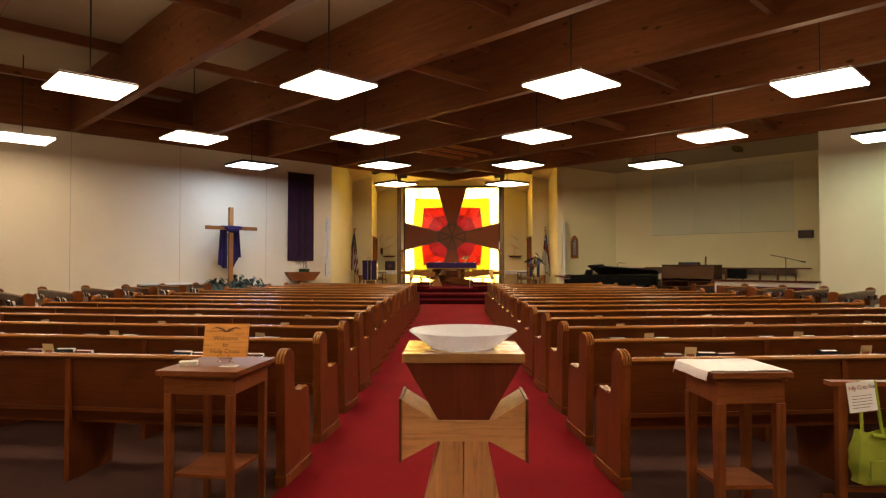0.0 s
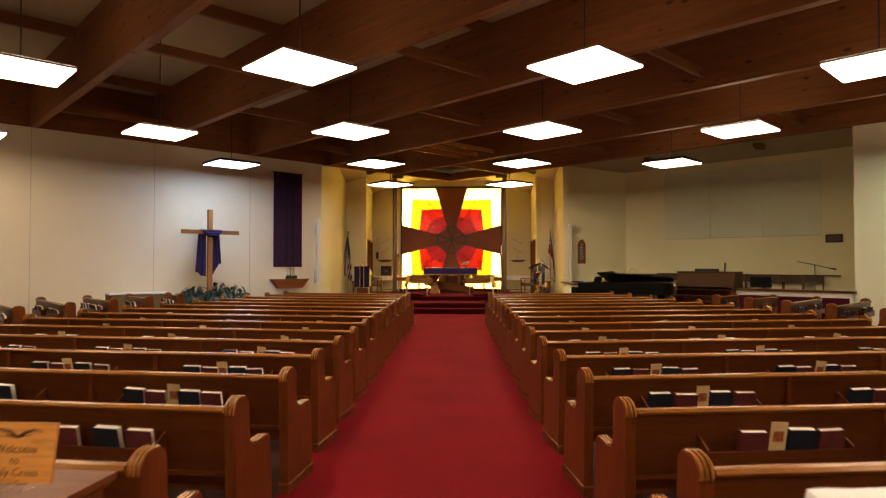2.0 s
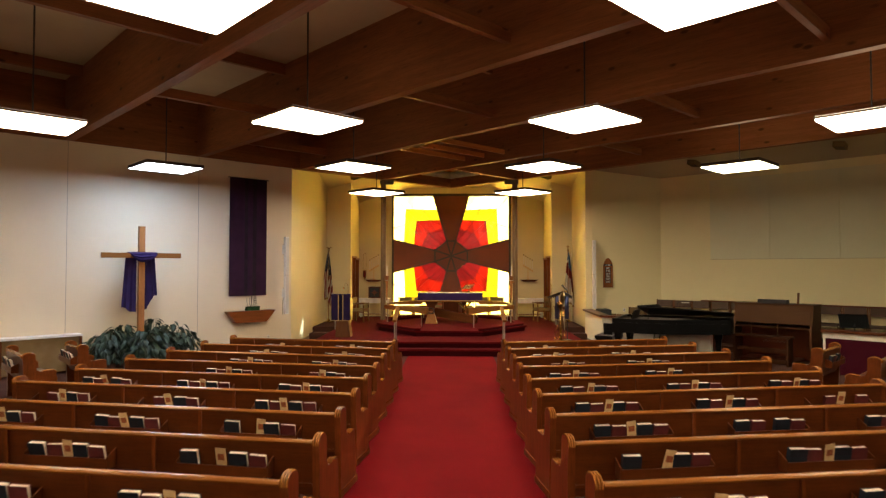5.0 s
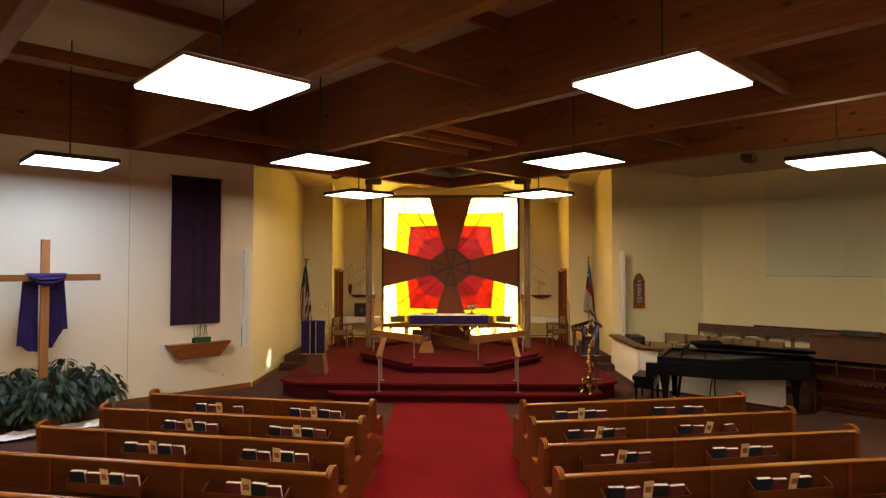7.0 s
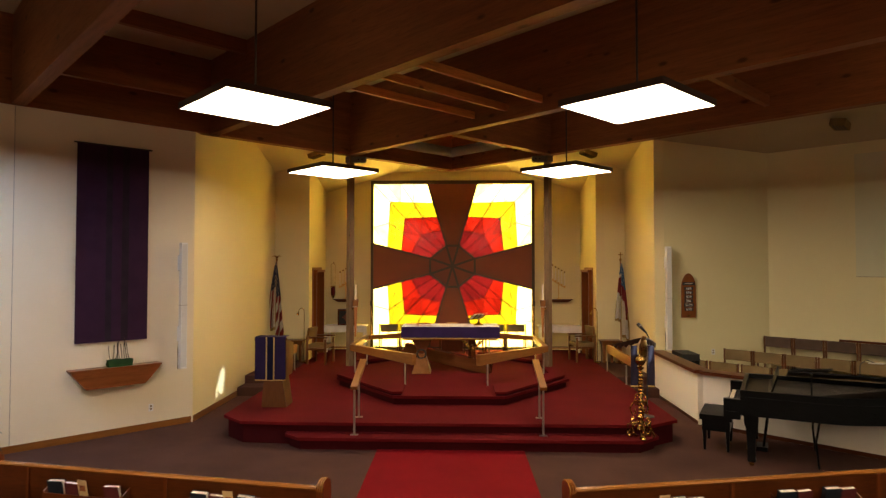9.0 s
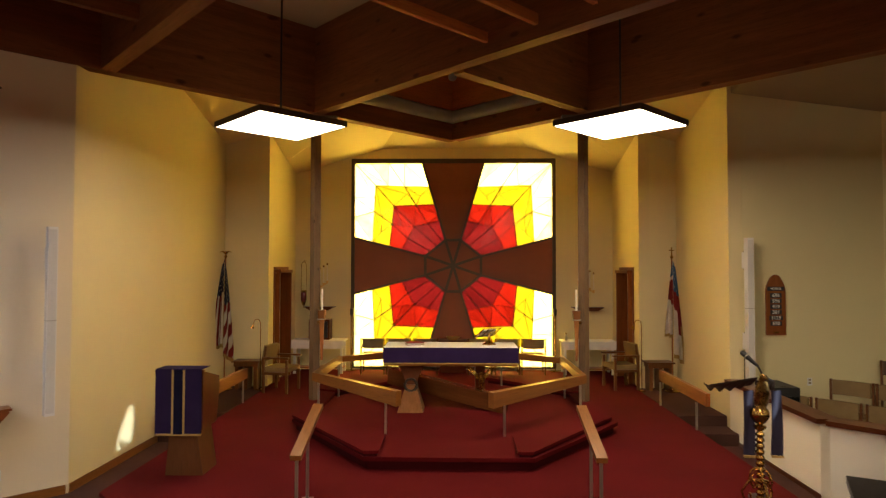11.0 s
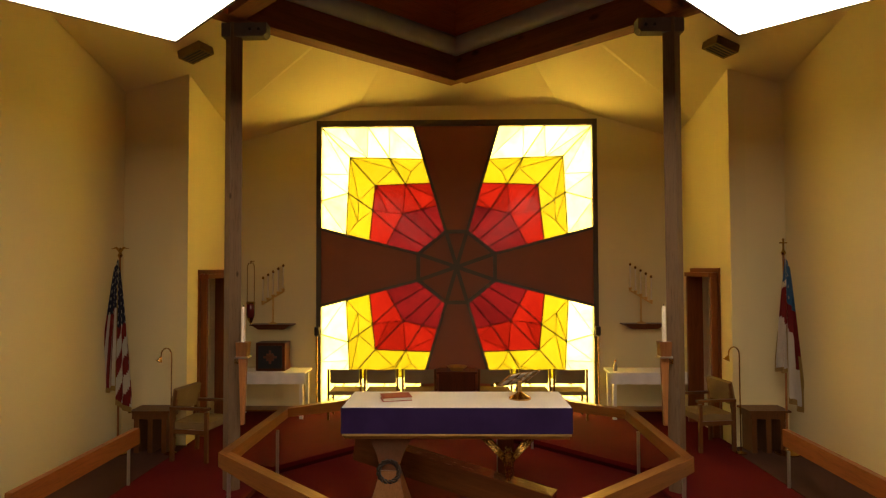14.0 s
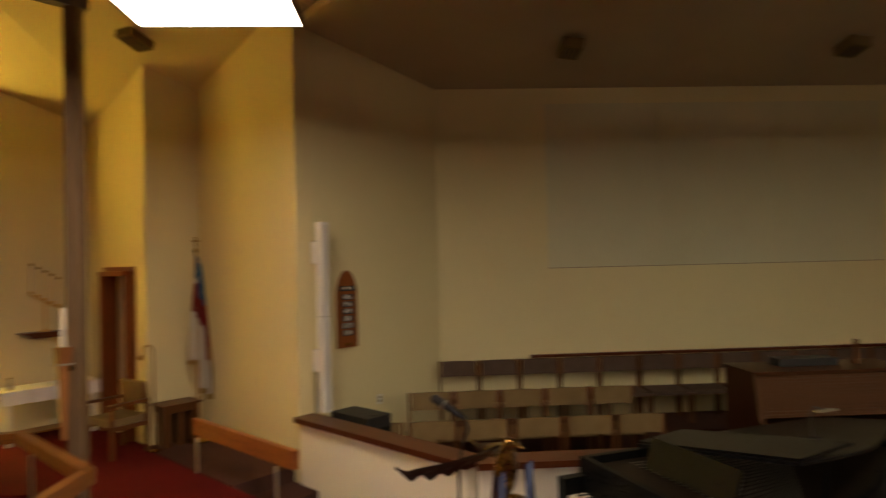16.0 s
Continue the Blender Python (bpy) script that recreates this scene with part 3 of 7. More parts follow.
# posts under the beam ends
for k, (x, y, s) in enumerate(((-2.075, 23.9, 1), (1.985, 23.9, -1))):
    bm = bx(-0.056, 0.056, -0.056, 0.056, 0.36, BEAM_Z, 0.006)
    post = structure("post_%d" % (k + 1), bm, POSTWOOD, "square brown wooden post at the altar", "post", pose(x, y, 0, 0, 0, 45))
    bm = B()
    solid(bm, [(-0.10 * s, BEAM_Z - 0.13), (0.29 * s, BEAM_Z - 0.13), (0.32 * s, BEAM_Z - 0.10), (0.32 * s, BEAM_Z - 0.005), (-0.10 * s, BEAM_Z - 0.005)], 1, -0.06, 0.06)
    bevel(bm, 0.005)
    bracket = structure("post_bracket_%d" % (k + 1), bm, POSTSTEEL, "grey-brown steel bracket with bolts under the beams", "bracket", pose(x, y, 0, 0, 0, 0))
    for dx in (0.17, 0.25):
        bm = B()
        lathe(bm, [(0.016, 0.0), (0.016, 0.014), (0.008, 0.018)], 6, pose(dx * s, -0.0605, BEAM_Z - 0.07, 90, 0, 0))
        part("bolt", bm, DARKMETAL, bracket)

# ---------------------------------------------------------------- chancel steps
def inset(pts, w):
    """A closed outline drawn in by w."""
    pts = [Vector(p) for p in pts]
    area = sum(a.x * b.y - a.y * b.x for a, b in zip(pts, pts[1:] + pts[:1]))
    out = []
    for a, b, c in zip(pts[-1:] + pts[:-1], pts, pts[1:] + pts[:1]):
        d, e = (b - a).normalized(), (c - b).normalized()
        n, m = Vector((-d.y, d.x)), Vector((-e.y, e.x))
        k = (n + m) / max(1 + n.dot(m), 0.3)
        out.append(b + k * w * (1 if area > 0 else -1))
    return out


def slab(name, pts, z0, z1, label, mat=None):
    bm = B()
    mat = mat or RED
    solid(bm, pts, 2, z1 - 0.045, z1)
    bevel(bm, 0.021, 3)
    step = structure(name, bm, mat, label, "step")
    # the riser's shade comes from its darker material
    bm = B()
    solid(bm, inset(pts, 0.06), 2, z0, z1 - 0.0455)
    part("riser", bm, RISER, step, "red carpet riser darkened as if in shade")


PLAT, DAIS = 0.33, 0.48
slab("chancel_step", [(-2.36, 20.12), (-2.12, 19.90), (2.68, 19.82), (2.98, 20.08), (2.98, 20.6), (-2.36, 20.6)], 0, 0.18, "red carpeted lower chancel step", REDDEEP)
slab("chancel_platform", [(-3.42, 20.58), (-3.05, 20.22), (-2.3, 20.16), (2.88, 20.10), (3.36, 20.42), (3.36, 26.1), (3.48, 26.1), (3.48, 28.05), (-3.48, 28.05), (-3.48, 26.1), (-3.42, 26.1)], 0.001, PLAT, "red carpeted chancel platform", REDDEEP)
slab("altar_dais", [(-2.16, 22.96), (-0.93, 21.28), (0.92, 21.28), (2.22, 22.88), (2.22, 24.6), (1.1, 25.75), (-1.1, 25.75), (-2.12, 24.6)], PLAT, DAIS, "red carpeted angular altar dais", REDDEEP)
# raised kneeling steps round the rail, open in front
for s, nm in ((-1, "west"), (1, "east")):
    for k, (h, pts) in enumerate(((0.065, ((0.74, 21.30), (0.91, 21.29), (2.145, 22.91), (2.155, 23.0), (2.155, 24.59), (1.86, 24.45), (1.88, 23.14), (0.74, 21.93))),
                                  (0.09, ((1.862, 24.454), (2.15, 24.60), (1.10, 25.70), (0.60, 25.70), (0.92, 25.44))))):
        bm = B()
        pts = [(x * s - (0.03 if s < 0 else 0.0) * (x < 1), y) for x, y in pts]
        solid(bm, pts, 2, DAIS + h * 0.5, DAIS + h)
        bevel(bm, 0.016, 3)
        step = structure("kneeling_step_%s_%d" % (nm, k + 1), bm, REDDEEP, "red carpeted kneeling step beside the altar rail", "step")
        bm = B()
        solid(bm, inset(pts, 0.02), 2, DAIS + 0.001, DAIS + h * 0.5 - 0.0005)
        part("riser", bm, RISER, step, "red carpet riser darkened as if in shade")
for s, nm in ((-1, "west"), (1, "east")):
    for k, (y0, y1, z) in enumerate(((23.5, 23.95, 0.17), (23.95, 26.07, 0.325))):
        xs = sorted((s * 3.44 if s < 0 else 3.38, s * (4.26 if s < 0 else 4.12)))
        structure("side_step_%s_%d" % (nm, k + 1), bx(xs[0], xs[1], y0, y1, 0.002, z, 0.02, 2), CARPET, "dark brown carpeted side step to the chancel", "step")


# ---------------------------------------------------------------- stained glass window
HUB = Vector((0.0, 2.58))
U, V = 2.16, 2.23 / 1.07
window = thing("window_1", pose(0, 28.0, 0), "backlit stained glass window with a wooden cross in red, yellow and white", "window")
window["kind"] = "structure"


CAMES = []


def quad_pane(pts, mat, sx, sz):
    """One pane of leaded glass, from points in the window's quarter."""
    bm = B()
    c = sum((Vector(p) for p in pts), Vector((0, 0))) / len(pts)
    inner = [c + (Vector(p) - c) * (1 - 0.0011 / max((Vector(p) - c).length, 0.05)) for p in pts]
    for i in range(len(pts)):
        CAMES.append(tuple((q[0] * sx, q[1] * sz) for q in (pts[i], pts[(i + 1) % len(pts)])))
    solid(bm, [(HUB.x + p.x * U * sx, HUB.y + p.y * V * sz) for p in inner], 1, 0.05, 0.058)
    for f in bm.faces:
        f.material_index = 0 if all(abs(v.co.y - 0.05) < 1e-4 for v in f.verts) else 1
    me = mesh_of("pane", bm, mat, False)
    me.materials.append(G_BACK)
    return part("pane", me, None, window)


def along(a, b, t):
    return Vector(a).lerp(Vector(b), t)


TOP = 1.077
# boundaries of the colour bands in a quarter: on the upright arm, at the corner, on the level arm
BANDS = [((0.077, 0.268), None, (0.28, 0.10)),
         ((0.135, 0.47), (0.394, 0.409), (0.52, 0.164)),
         ((0.185, 0.643), (0.60, 0.627), (0.643, 0.197)),
         ((0.238, 0.827), (0.788, 0.845), (0.816, 0.244)),
         ((0.31, TOP), (1.0, TOP), (1.0, 0.293))]


def head(k, t):
    """A point on a colour boundary, from the upright arm (t = 0) to its corner (t = 1)."""
    return along(BANDS[k][0], BANDS[k][1], t)


def flank(k, t):
    """The same from the level arm to the corner."""
    return along(BANDS[k][2], BANDS[k][1], t)


def hub_edge(t):
    return along(BANDS[0][0], BANDS[0][2], t)


y1, y2, y3, y4 = Vector((0.465, 0.754)), Vector((0.334, 0.732)), Vector((0.722, 0.512)), Vector((0.728, 0.349))
r1, r2 = Vector((0.507, 0.418)), along(BANDS[1][0], BANDS[2][0], 0.35)
WHITE_PANES = [(head(4, 1), head(4, 0.766), head(3, 0.764)), (head(4, 1), head(3, 0.764), head(3, 1)), (head(4, 0.766), head(4, 0.496), head(3, 0.764)),
               (head(4, 0.496), head(3, 0.465), head(3, 0.764)), (head(4, 0.496), head(4, 0.27), head(3, 0.465)), (head(4, 0.27), head(3, 0), head(3, 0.465)),
               (head(4, 0.27), head(4, 0), head(3, 0)), (head(4, 1), head(3, 1), flank(3, 0.776)), (head(4, 1), flank(3, 0.776), flank(4, 0.542)),
               (flank(4, 0.542), flank(3, 0.776), flank(3, 0.54)), (flank(4, 0.542), flank(3, 0.54), flank(4, 0.277)), (flank(4, 0.277), flank(3, 0.54), flank(3, 0)),
               (flank(4, 0.277), flank(3, 0), flank(4, 0))]
YELLOW_PANES = [(head(3, 1), head(3, 0.465), y1), (head(3, 1), y1, head(2, 1)), (y1, head(2, 0.46), head(2, 1)), (head(3, 0.465), y2, head(2, 0.46), y1),
                (head(3, 0.465), head(3, 0), y2), (head(3, 0), head(2, 0), head(2, 0.46), y2), (head(3, 1), head(2, 1), y3), (head(3, 1), y3, flank(3, 0.54)),
                (y3, head(2, 1), flank(2, 0.557)), (flank(3, 0.54), y3, y4), (y3, flank(2, 0.557), y4), (flank(3, 0.54), y4, flank(3, 0)), (y4, flank(2, 0.557), flank(2, 0), flank(3, 0))]
RED_PANES = [(head(2, 1), head(2, 0.46), head(1, 1)), (head(2, 1), head(1, 1), r1), (head(2, 1), r1, flank(2, 0.557)), (head(2, 0.46), head(1, 0.46), head(1, 1)),
             (head(2, 0.46), r2, head(1, 0.46)), (head(2, 0.46), head(2, 0), r2), (r2, head(1, 0), head(1, 0.46)), (flank(2, 0.557), r1, head(1, 1), flank(1, 0.5)),
             (flank(2, 0.557), flank(1, 0.5), flank(1, 0), flank(2, 0))]
DEEP_PANES = [(head(1, 0), head(1, 0.46), hub_edge(0.12), hub_edge(0)), (head(1, 0.46), head(1, 1), hub_edge(0.40), hub_edge(0.12)),
              (head(1, 1), flank(1, 0.5), hub_edge(0.72), hub_edge(0.40)), (flank(1, 0.5), flank(1, 0), hub_edge(1), hub_edge(0.72))]
# the bolder strips that run from the hub to the rim
RAYS = [(head(1, 1), head(2, 1)), (head(2, 1), head(3, 1)), (head(3, 1), head(4, 1)), (head(2, 0.46), head(3, 0.465)), (head(3, 0.465), head(4, 0.496)),
        (flank(1, 0.5), flank(2, 0.557)), (flank(2, 0.557), flank(3, 0.54)), (flank(3, 0.54), flank(4, 0.277)), (head(1, 1), hub_edge(0.40)),
        (head(2, 0.46), head(1, 0.46)), (head(1, 0.46), hub_edge(0.12)), (flank(1, 0.5), hub_edge(0.72))]
for sx in (-1, 1):
    for sz in (-1, 1):
        for panes, mat in ((WHITE_PANES, G_CLEAR), (YELLOW_PANES, G_YELLOW), (RED_PANES, G_RED), (DEEP_PANES, G_DEEP)):
            for pts in panes:
                quad_pane(pts, mat, sx, sz)


def bar2(bm, p, q, w, y0, y1):
    """A flat bar in the window's plane."""
    p, q = Vector((HUB.x + p[0] * U, HUB.y + p[1] * V)), Vector((HUB.x + q[0] * U, HUB.y + q[1] * V))
    d = (q - p).normalized()
    n = Vector((-d.y, d.x)) * w / 2
    solid(bm, [p - n, q - n, q + n, p + n], 1, y0, y1)


# lead came behind the panes, closing the joints
bm = B()
for p, q in CAMES:
    bar2(bm, p, q, 0.0055, 0.044, 0.060)
for sx in (-1, 1):
    for sz in (-1, 1):
        for k in range(1, 4):
            a, c, b = BANDS[k]
            for p, q in ((a, c), (c, b)):
                bar2(bm, (p[0] * sx, p[1] * sz), (q[0] * sx, q[1] * sz), 0.011, 0.043, 0.062)
        for p, q in RAYS:
            bar2(bm, (p[0] * sx, p[1] * sz), (q[0] * sx, q[1] * sz), 0.013, 0.042, 0.063)
part("lead_came", bm, CAME, window, "dark lead strips between the panes")
# cross arms and hub
for k in range(4):
    bm = B()
    if k % 2 == 0:
        s = 1 if k == 0 else -1
        pts = [(-0.077, 0.268 * s), (0.077, 0.268 * s), (0.31, TOP * s), (-0.31, TOP * s)]
    else:
        s = 1 if k == 1 else -1
        pts = [(0.28 * s, -0.10), (0.28 * s, 0.10), (1.0 * s, 0.293), (1.0 * s, -0.293)]
    solid(bm, [(HUB.x + a * U, HUB.y + b * V) for a, b in pts], 1, 0.0, 0.07)
    arm = part("cross_arm", bm, CROSSPANEL, window, "brown wooden arm of the window cross")
OCT = [(0.077, 0.268), (0.28, 0.10), (0.28, -0.10), (0.077, -0.268), (-0.077, -0.268), (-0.28, -0.10), (-0.28, 0.10), (-0.077, 0.268)]
bm = B()
solid(bm, [(HUB.x + a * U, HUB.y + b * V) for a, b in OCT], 1, 0.002, 0.07)
hub = part("hub_panel", bm, CROSSPANEL, window, "brown octagonal panel at the crossing")
for i in range(8):
    bm = B()
    bar2(bm, (0, 0), OCT[i], 0.058, -0.034 - 0.0004 * i, 0.01)
    part("spoke", bm, SPOKE, window)
    bm = B()
    bar2(bm, OCT[i], OCT[(i + 1) % 8], 0.058, -0.03, 0.01)
    part("hub_edge", bm, SPOKE, window)
for sx in (-1, 1):
    for sz in (-1, 1):
        for p, q in (((0.077, 0.268), (0.31, TOP)), ((0.28, 0.10), (1.0, 0.293))):
            bm = B()
            bar2(bm, (p[0] * sx, p[1] * sz), (q[0] * sx, q[1] * sz), 0.046, -0.028, 0.01)
            part("arm_edge", bm, SPOKE, window)
for x0, x1, z0, z1 in ((-2.222, -2.15, 0.365, 4.915), (2.15, 2.222, 0.365, 4.915), (-2.148, 2.148, 4.82, 4.915), (-2.148, 2.148, 0.365, 0.40)):
    part("window_frame", bx(x0, x1, -0.03, 0.1, z0, z1, 0.004), LEAD, window, "dark brown wooden window frame")
# bright outdoors close behind the glass
bm = B()
v = [bm.verts.new(p) for p in ((-3.2, 29.2, 0.0), (3.2, 29.2, 0.0), (3.2, 29.2, 5.6), (-3.2, 29.2, 5.6))]
bm.faces.new(v)
structure("backdrop", bm, DAYLIGHT, "bright daylight outside the stained glass", "backdrop")


# ---------------------------------------------------------------- hanging lamps
HALF = 0.562
bm = B()
outer, inner = HALF, HALF - 0.014
for x0, x1, y0, y1 in ((-outer, outer, -outer, -inner), (-outer, outer, inner, outer), (-outer, -inner, -inner, inner), (inner, outer, -inner, inner)):
    box(bm, x0, x1, y0, y1, 0.0, 0.0685)
LAMP_FRAME = mesh_of("lamp_frame", bm, LAMPBRONZE)
bm = B()
for x0, x1, y0, y1 in ((-outer, outer, -outer, -inner), (-outer, outer, inner, outer), (-outer, -inner, -inner, inner), (inner, outer, -inner, inner)):
    box(bm, x0, x1, y0, y1, 0.014, 0.044)
LAMP_TRAY = mesh_of("lamp_frame", bm, surface("light_bronze_tray", (0.26, 0.19, 0.12), (0.21, 0.15, 0.095), 4, 0.45))
LAMP_PANEL = mesh_of("luminous_panel", bx(-inner + 0.001, inner - 0.001, -inner + 0.001, inner - 0.001, -0.012, 0.02, 0.004), LAMPGLOW)
LAMP_PANEL_FLUSH = mesh_of("luminous_panel", bx(-inner + 0.001, inner - 0.001, -inner + 0.001, inner - 0.001, 0.003, 0.02), LAMPGLOW)
LAMP_PANEL_CHANCEL = mesh_of("luminous_panel", bx(-inner + 0.001, inner - 0.001, -inner + 0.001, inner - 0.001, 0.003, 0.02), LAMPCHANCEL)
LAMP_PANEL_SOFT = mesh_of("luminous_panel", bx(-inner + 0.001, inner - 0.001, -inner + 0.001, inner - 0.001, -0.020, 0.02, 0.004), LAMPSOFT)
LAMP_PANEL_COOL = mesh_of("luminous_panel", bx(-inner + 0.001, inner - 0.001, -inner + 0.001, inner - 0.001, 0.003, 0.02), LAMPCOOL)
LAMP_PANEL_CHOIR = mesh_of("luminous_panel", bx(-inner + 0.001, inner - 0.001, -inner + 0.001, inner - 0.001, -0.020, 0.02, 0.004), LAMPCHOIR)
# glowing sheets added on the lamps, their strength chosen per area
UP_PANEL = mesh_of("upper_panel", bx(-inner + 0.001, inner - 0.001, -inner + 0.001, inner - 0.001, 0.040, 0.050), UPGLOW)
UP_PANEL_HIGH = mesh_of("upper_panel", bx(-inner + 0.001, inner - 0.001, -inner + 0.001, inner - 0.001, 0.040, 0.050), HIGHGLOW)
UP_PANEL_DIM = mesh_of("upper_panel", bx(-inner + 0.001, inner - 0.001, -inner + 0.001, inner - 0.001, 0.040, 0.050), DIMGLOW)
bm = B()
lathe(bm, [(0.012, 0.0505), (0.012, ROOF_Z - 4.2)], 10)
LAMP_ROD = mesh_of("rod", bm, DARKMETAL)
bm = B()
lathe(bm, [(0.05, 0.0505), (0.05, 0.072), (0.015, 0.092)], 16)
LAMP_CAP = mesh_of("canopy", bm, DARKMETAL)
LAMPS = [(x, y) for y, xs in ((-3.0, (-5.8, -1.94, 1.94, 5.8)), (1.1, (-5.8, -1.94, 1.94, 5.8)), (5.2, (-9.7, -5.8, -1.94, 1.94, 5.8, 9.7)), (9.3, (-5.78, -1.93, 1.93, 5.84)), (13.38, (-9.75, -5.82, -1.93, 1.93, 5.86, 9.7)), (17.42, (-5.82, -1.94, 1.94, 5.9)), (21.80, (-2.02, 2.0))) for x in xs]
for x, y in LAMPS:
    cool = x < -5 and y > 17
    lamp = thing("ceiling_lamp", pose(x, y, 4.2, 0, 0, 45), "square hanging lamp with a bronze frame and glowing panel", "ceiling lamp", "hanging lamps")
    part("lamp_frame", LAMP_FRAME if y > 15 or (x > 9 and y > 13) else LAMP_TRAY, None, lamp)
    part("luminous_panel", LAMP_PANEL_COOL if cool else LAMP_PANEL_CHOIR if x > 9 and y > 13 else LAMP_PANEL_SOFT if x > 5 and y > 17 else LAMP_PANEL_CHANCEL if y > 19 and x > 0 else LAMP_PANEL_FLUSH if y > 15 else LAMP_PANEL, None, lamp, "glowing white diffuser")
    part("upper_panel", UP_PANEL_HIGH if x > 5 and y > 13 else UP_PANEL if y < 12 else UP_PANEL_DIM, None, lamp, "unseen glowing sheet added to light the ceiling")
    part("rod", LAMP_ROD, None, lamp)
    part("canopy", LAMP_CAP, None, lamp)


# ---------------------------------------------------------------- pews
def end_profile():
    """Side view of a pew end: tall rounded back post, step down to the arm, rounded front."""
    pts = [(0.0, 0.0), (-0.02, 0.45), (-0.035, 0.84)]
    for i in range(7):
        a = math.pi * (1 - i / 6)
        pts.append((0.05 + 0.085 * math.cos(a), 0.865 + 0.06 * math.sin(a)))
    pts += [(0.14, 0.70), (0.155, 0.635), (0.18, 0.61), (0.235, 0.60)]
    for i in range(5):
        a = math.pi / 2 - math.pi / 2 * i / 4
        pts.append((0.36 + 0.06 * math.cos(a), 0.55 + 0.06 * math.sin(a)))
    pts += [(0.43, 0.44), (0.46, 0.0)]
    return [(y, z * 0.9355) for y, z in pts]


PROF = end_profile()
bm = B()
solid(bm, PROF, 0, -0.03, 0.03)
bevel(bm, 0.005)
END_PANEL = mesh_of("end_panel", bm, PEW_UP)
bm = B()
box(bm, -0.035, 0.035, -0.012, 0.475, 0.002, 0.070)
bevel(bm, 0.006)
END_PLINTH = mesh_of("plinth", bm, PEW_UP)
# light strip painted as the highlight on the plinth's top edge
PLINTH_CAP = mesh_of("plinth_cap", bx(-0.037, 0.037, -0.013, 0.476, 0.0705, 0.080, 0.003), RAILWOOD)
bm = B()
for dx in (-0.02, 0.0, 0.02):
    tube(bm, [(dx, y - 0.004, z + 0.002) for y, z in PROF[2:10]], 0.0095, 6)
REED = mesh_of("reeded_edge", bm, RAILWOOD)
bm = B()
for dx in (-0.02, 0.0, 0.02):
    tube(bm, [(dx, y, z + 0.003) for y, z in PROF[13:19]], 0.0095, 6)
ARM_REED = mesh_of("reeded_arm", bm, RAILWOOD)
RACK_W = 0.78
bm = B()
box(bm, -RACK_W / 2, RACK_W / 2, -0.125, -0.03, 0.532, 0.545)
box(bm, -RACK_W / 2, RACK_W / 2, -0.136, -0.124, 0.53, 0.622)
for s in (-1, 1):
    solid(bm, [(-0.136, 0.532), (-0.03, 0.532), (-0.03, 0.690), (-0.136, 0.637)], 0, s * RACK_W / 2 - 0.006, s * RACK_W / 2 + 0.006)
RACK = mesh_of("book_rack", bm, PEW)


def pew(m, length, racks, stiles, label, group, ends=(True, True)):
    """A pew whose back stands at local y = 0 and which faces +y; it runs from x = 0 to its length."""
    p = thing("pew", m @ Matrix.Diagonal((1, 1, 0.975, 1)), label, "pew", group)
    bm = B()
    solid(bm, [(-0.016, 0.46), (0.02, 0.39), (0.0, 0.804), (-0.032, 0.804)], 0, 0.03, length - 0.03)
    part("backrest", bm, PEW, p)
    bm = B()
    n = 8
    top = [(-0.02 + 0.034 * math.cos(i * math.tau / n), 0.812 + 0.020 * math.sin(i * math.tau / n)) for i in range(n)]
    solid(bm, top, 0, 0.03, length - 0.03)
    part("top_rail", bm, RAILWOOD, p, "worn top edge with its glint kept in the colour")
    bm = B()
    box(bm, 0.03, length - 0.03, -0.026, -0.011, 0.455, 0.48)
    part("lower_rail", bm, PEW, p)
    bm = B()
    solid(bm, [(0.02, 0.37), (0.44, 0.40), (0.455, 0.415), (0.45, 0.435), (0.02, 0.41)], 0, 0.03, length - 0.03)
    part("seat", bm, PEW, p)
    for i, x in enumerate((0.0, length)):
        e = part("end_panel", END_PANEL, None, p, at=pose(x, 0, 0))
        part("plinth", END_PLINTH, None, e)
        part("plinth_cap", PLINTH_CAP, None, e, "light edge strip with a highlight in its colour")
        part("reeded_edge", REED, None, e)
        part("reeded_arm", ARM_REED, None, e)
    for x in stiles:
        bm = B()
        solid(bm, [(-0.045, 0.0), (0.38, 0.0), (0.42, 0.39), (-0.02, 0.39), (-0.035, 0.804), (-0.05, 0.794)], 0, x - 0.016, x + 0.016)
        part("support", bm, PEW_UP, p)
    for x in racks:
        part("book_rack", RACK, None, p, at=pose(x, 0, 0))
    return p


# hymnals and cards, built once
def book(name, w, h, t, cover, label):
    b = thing(name, pose(0, -50, 0), label, "book", "hymnals in the pew racks")
    bm = B()
    box(bm, -w / 2, w / 2, -t / 2, -t / 2 + 0.003, 0, h)
    box(bm, -w / 2, w / 2, t / 2 - 0.003, t / 2, 0, h)
    box(bm, -w / 2, -w / 2 + 0.004, -t / 2 + 0.003, t / 2 - 0.003, 0, h)
    part("cover", bm, cover, b)
    part("page_block", bx(-w / 2 + 0.005, w / 2 - 0.006, -t / 2 + 0.0035, t / 2 - 0.0035, 0.004, h - 0.005), PAGES, b, "cream page edges")
    return b


rnd = random.Random(11)
PEW_Y0, PEW_STEP = 3.31, 0.923
BOOKS = []
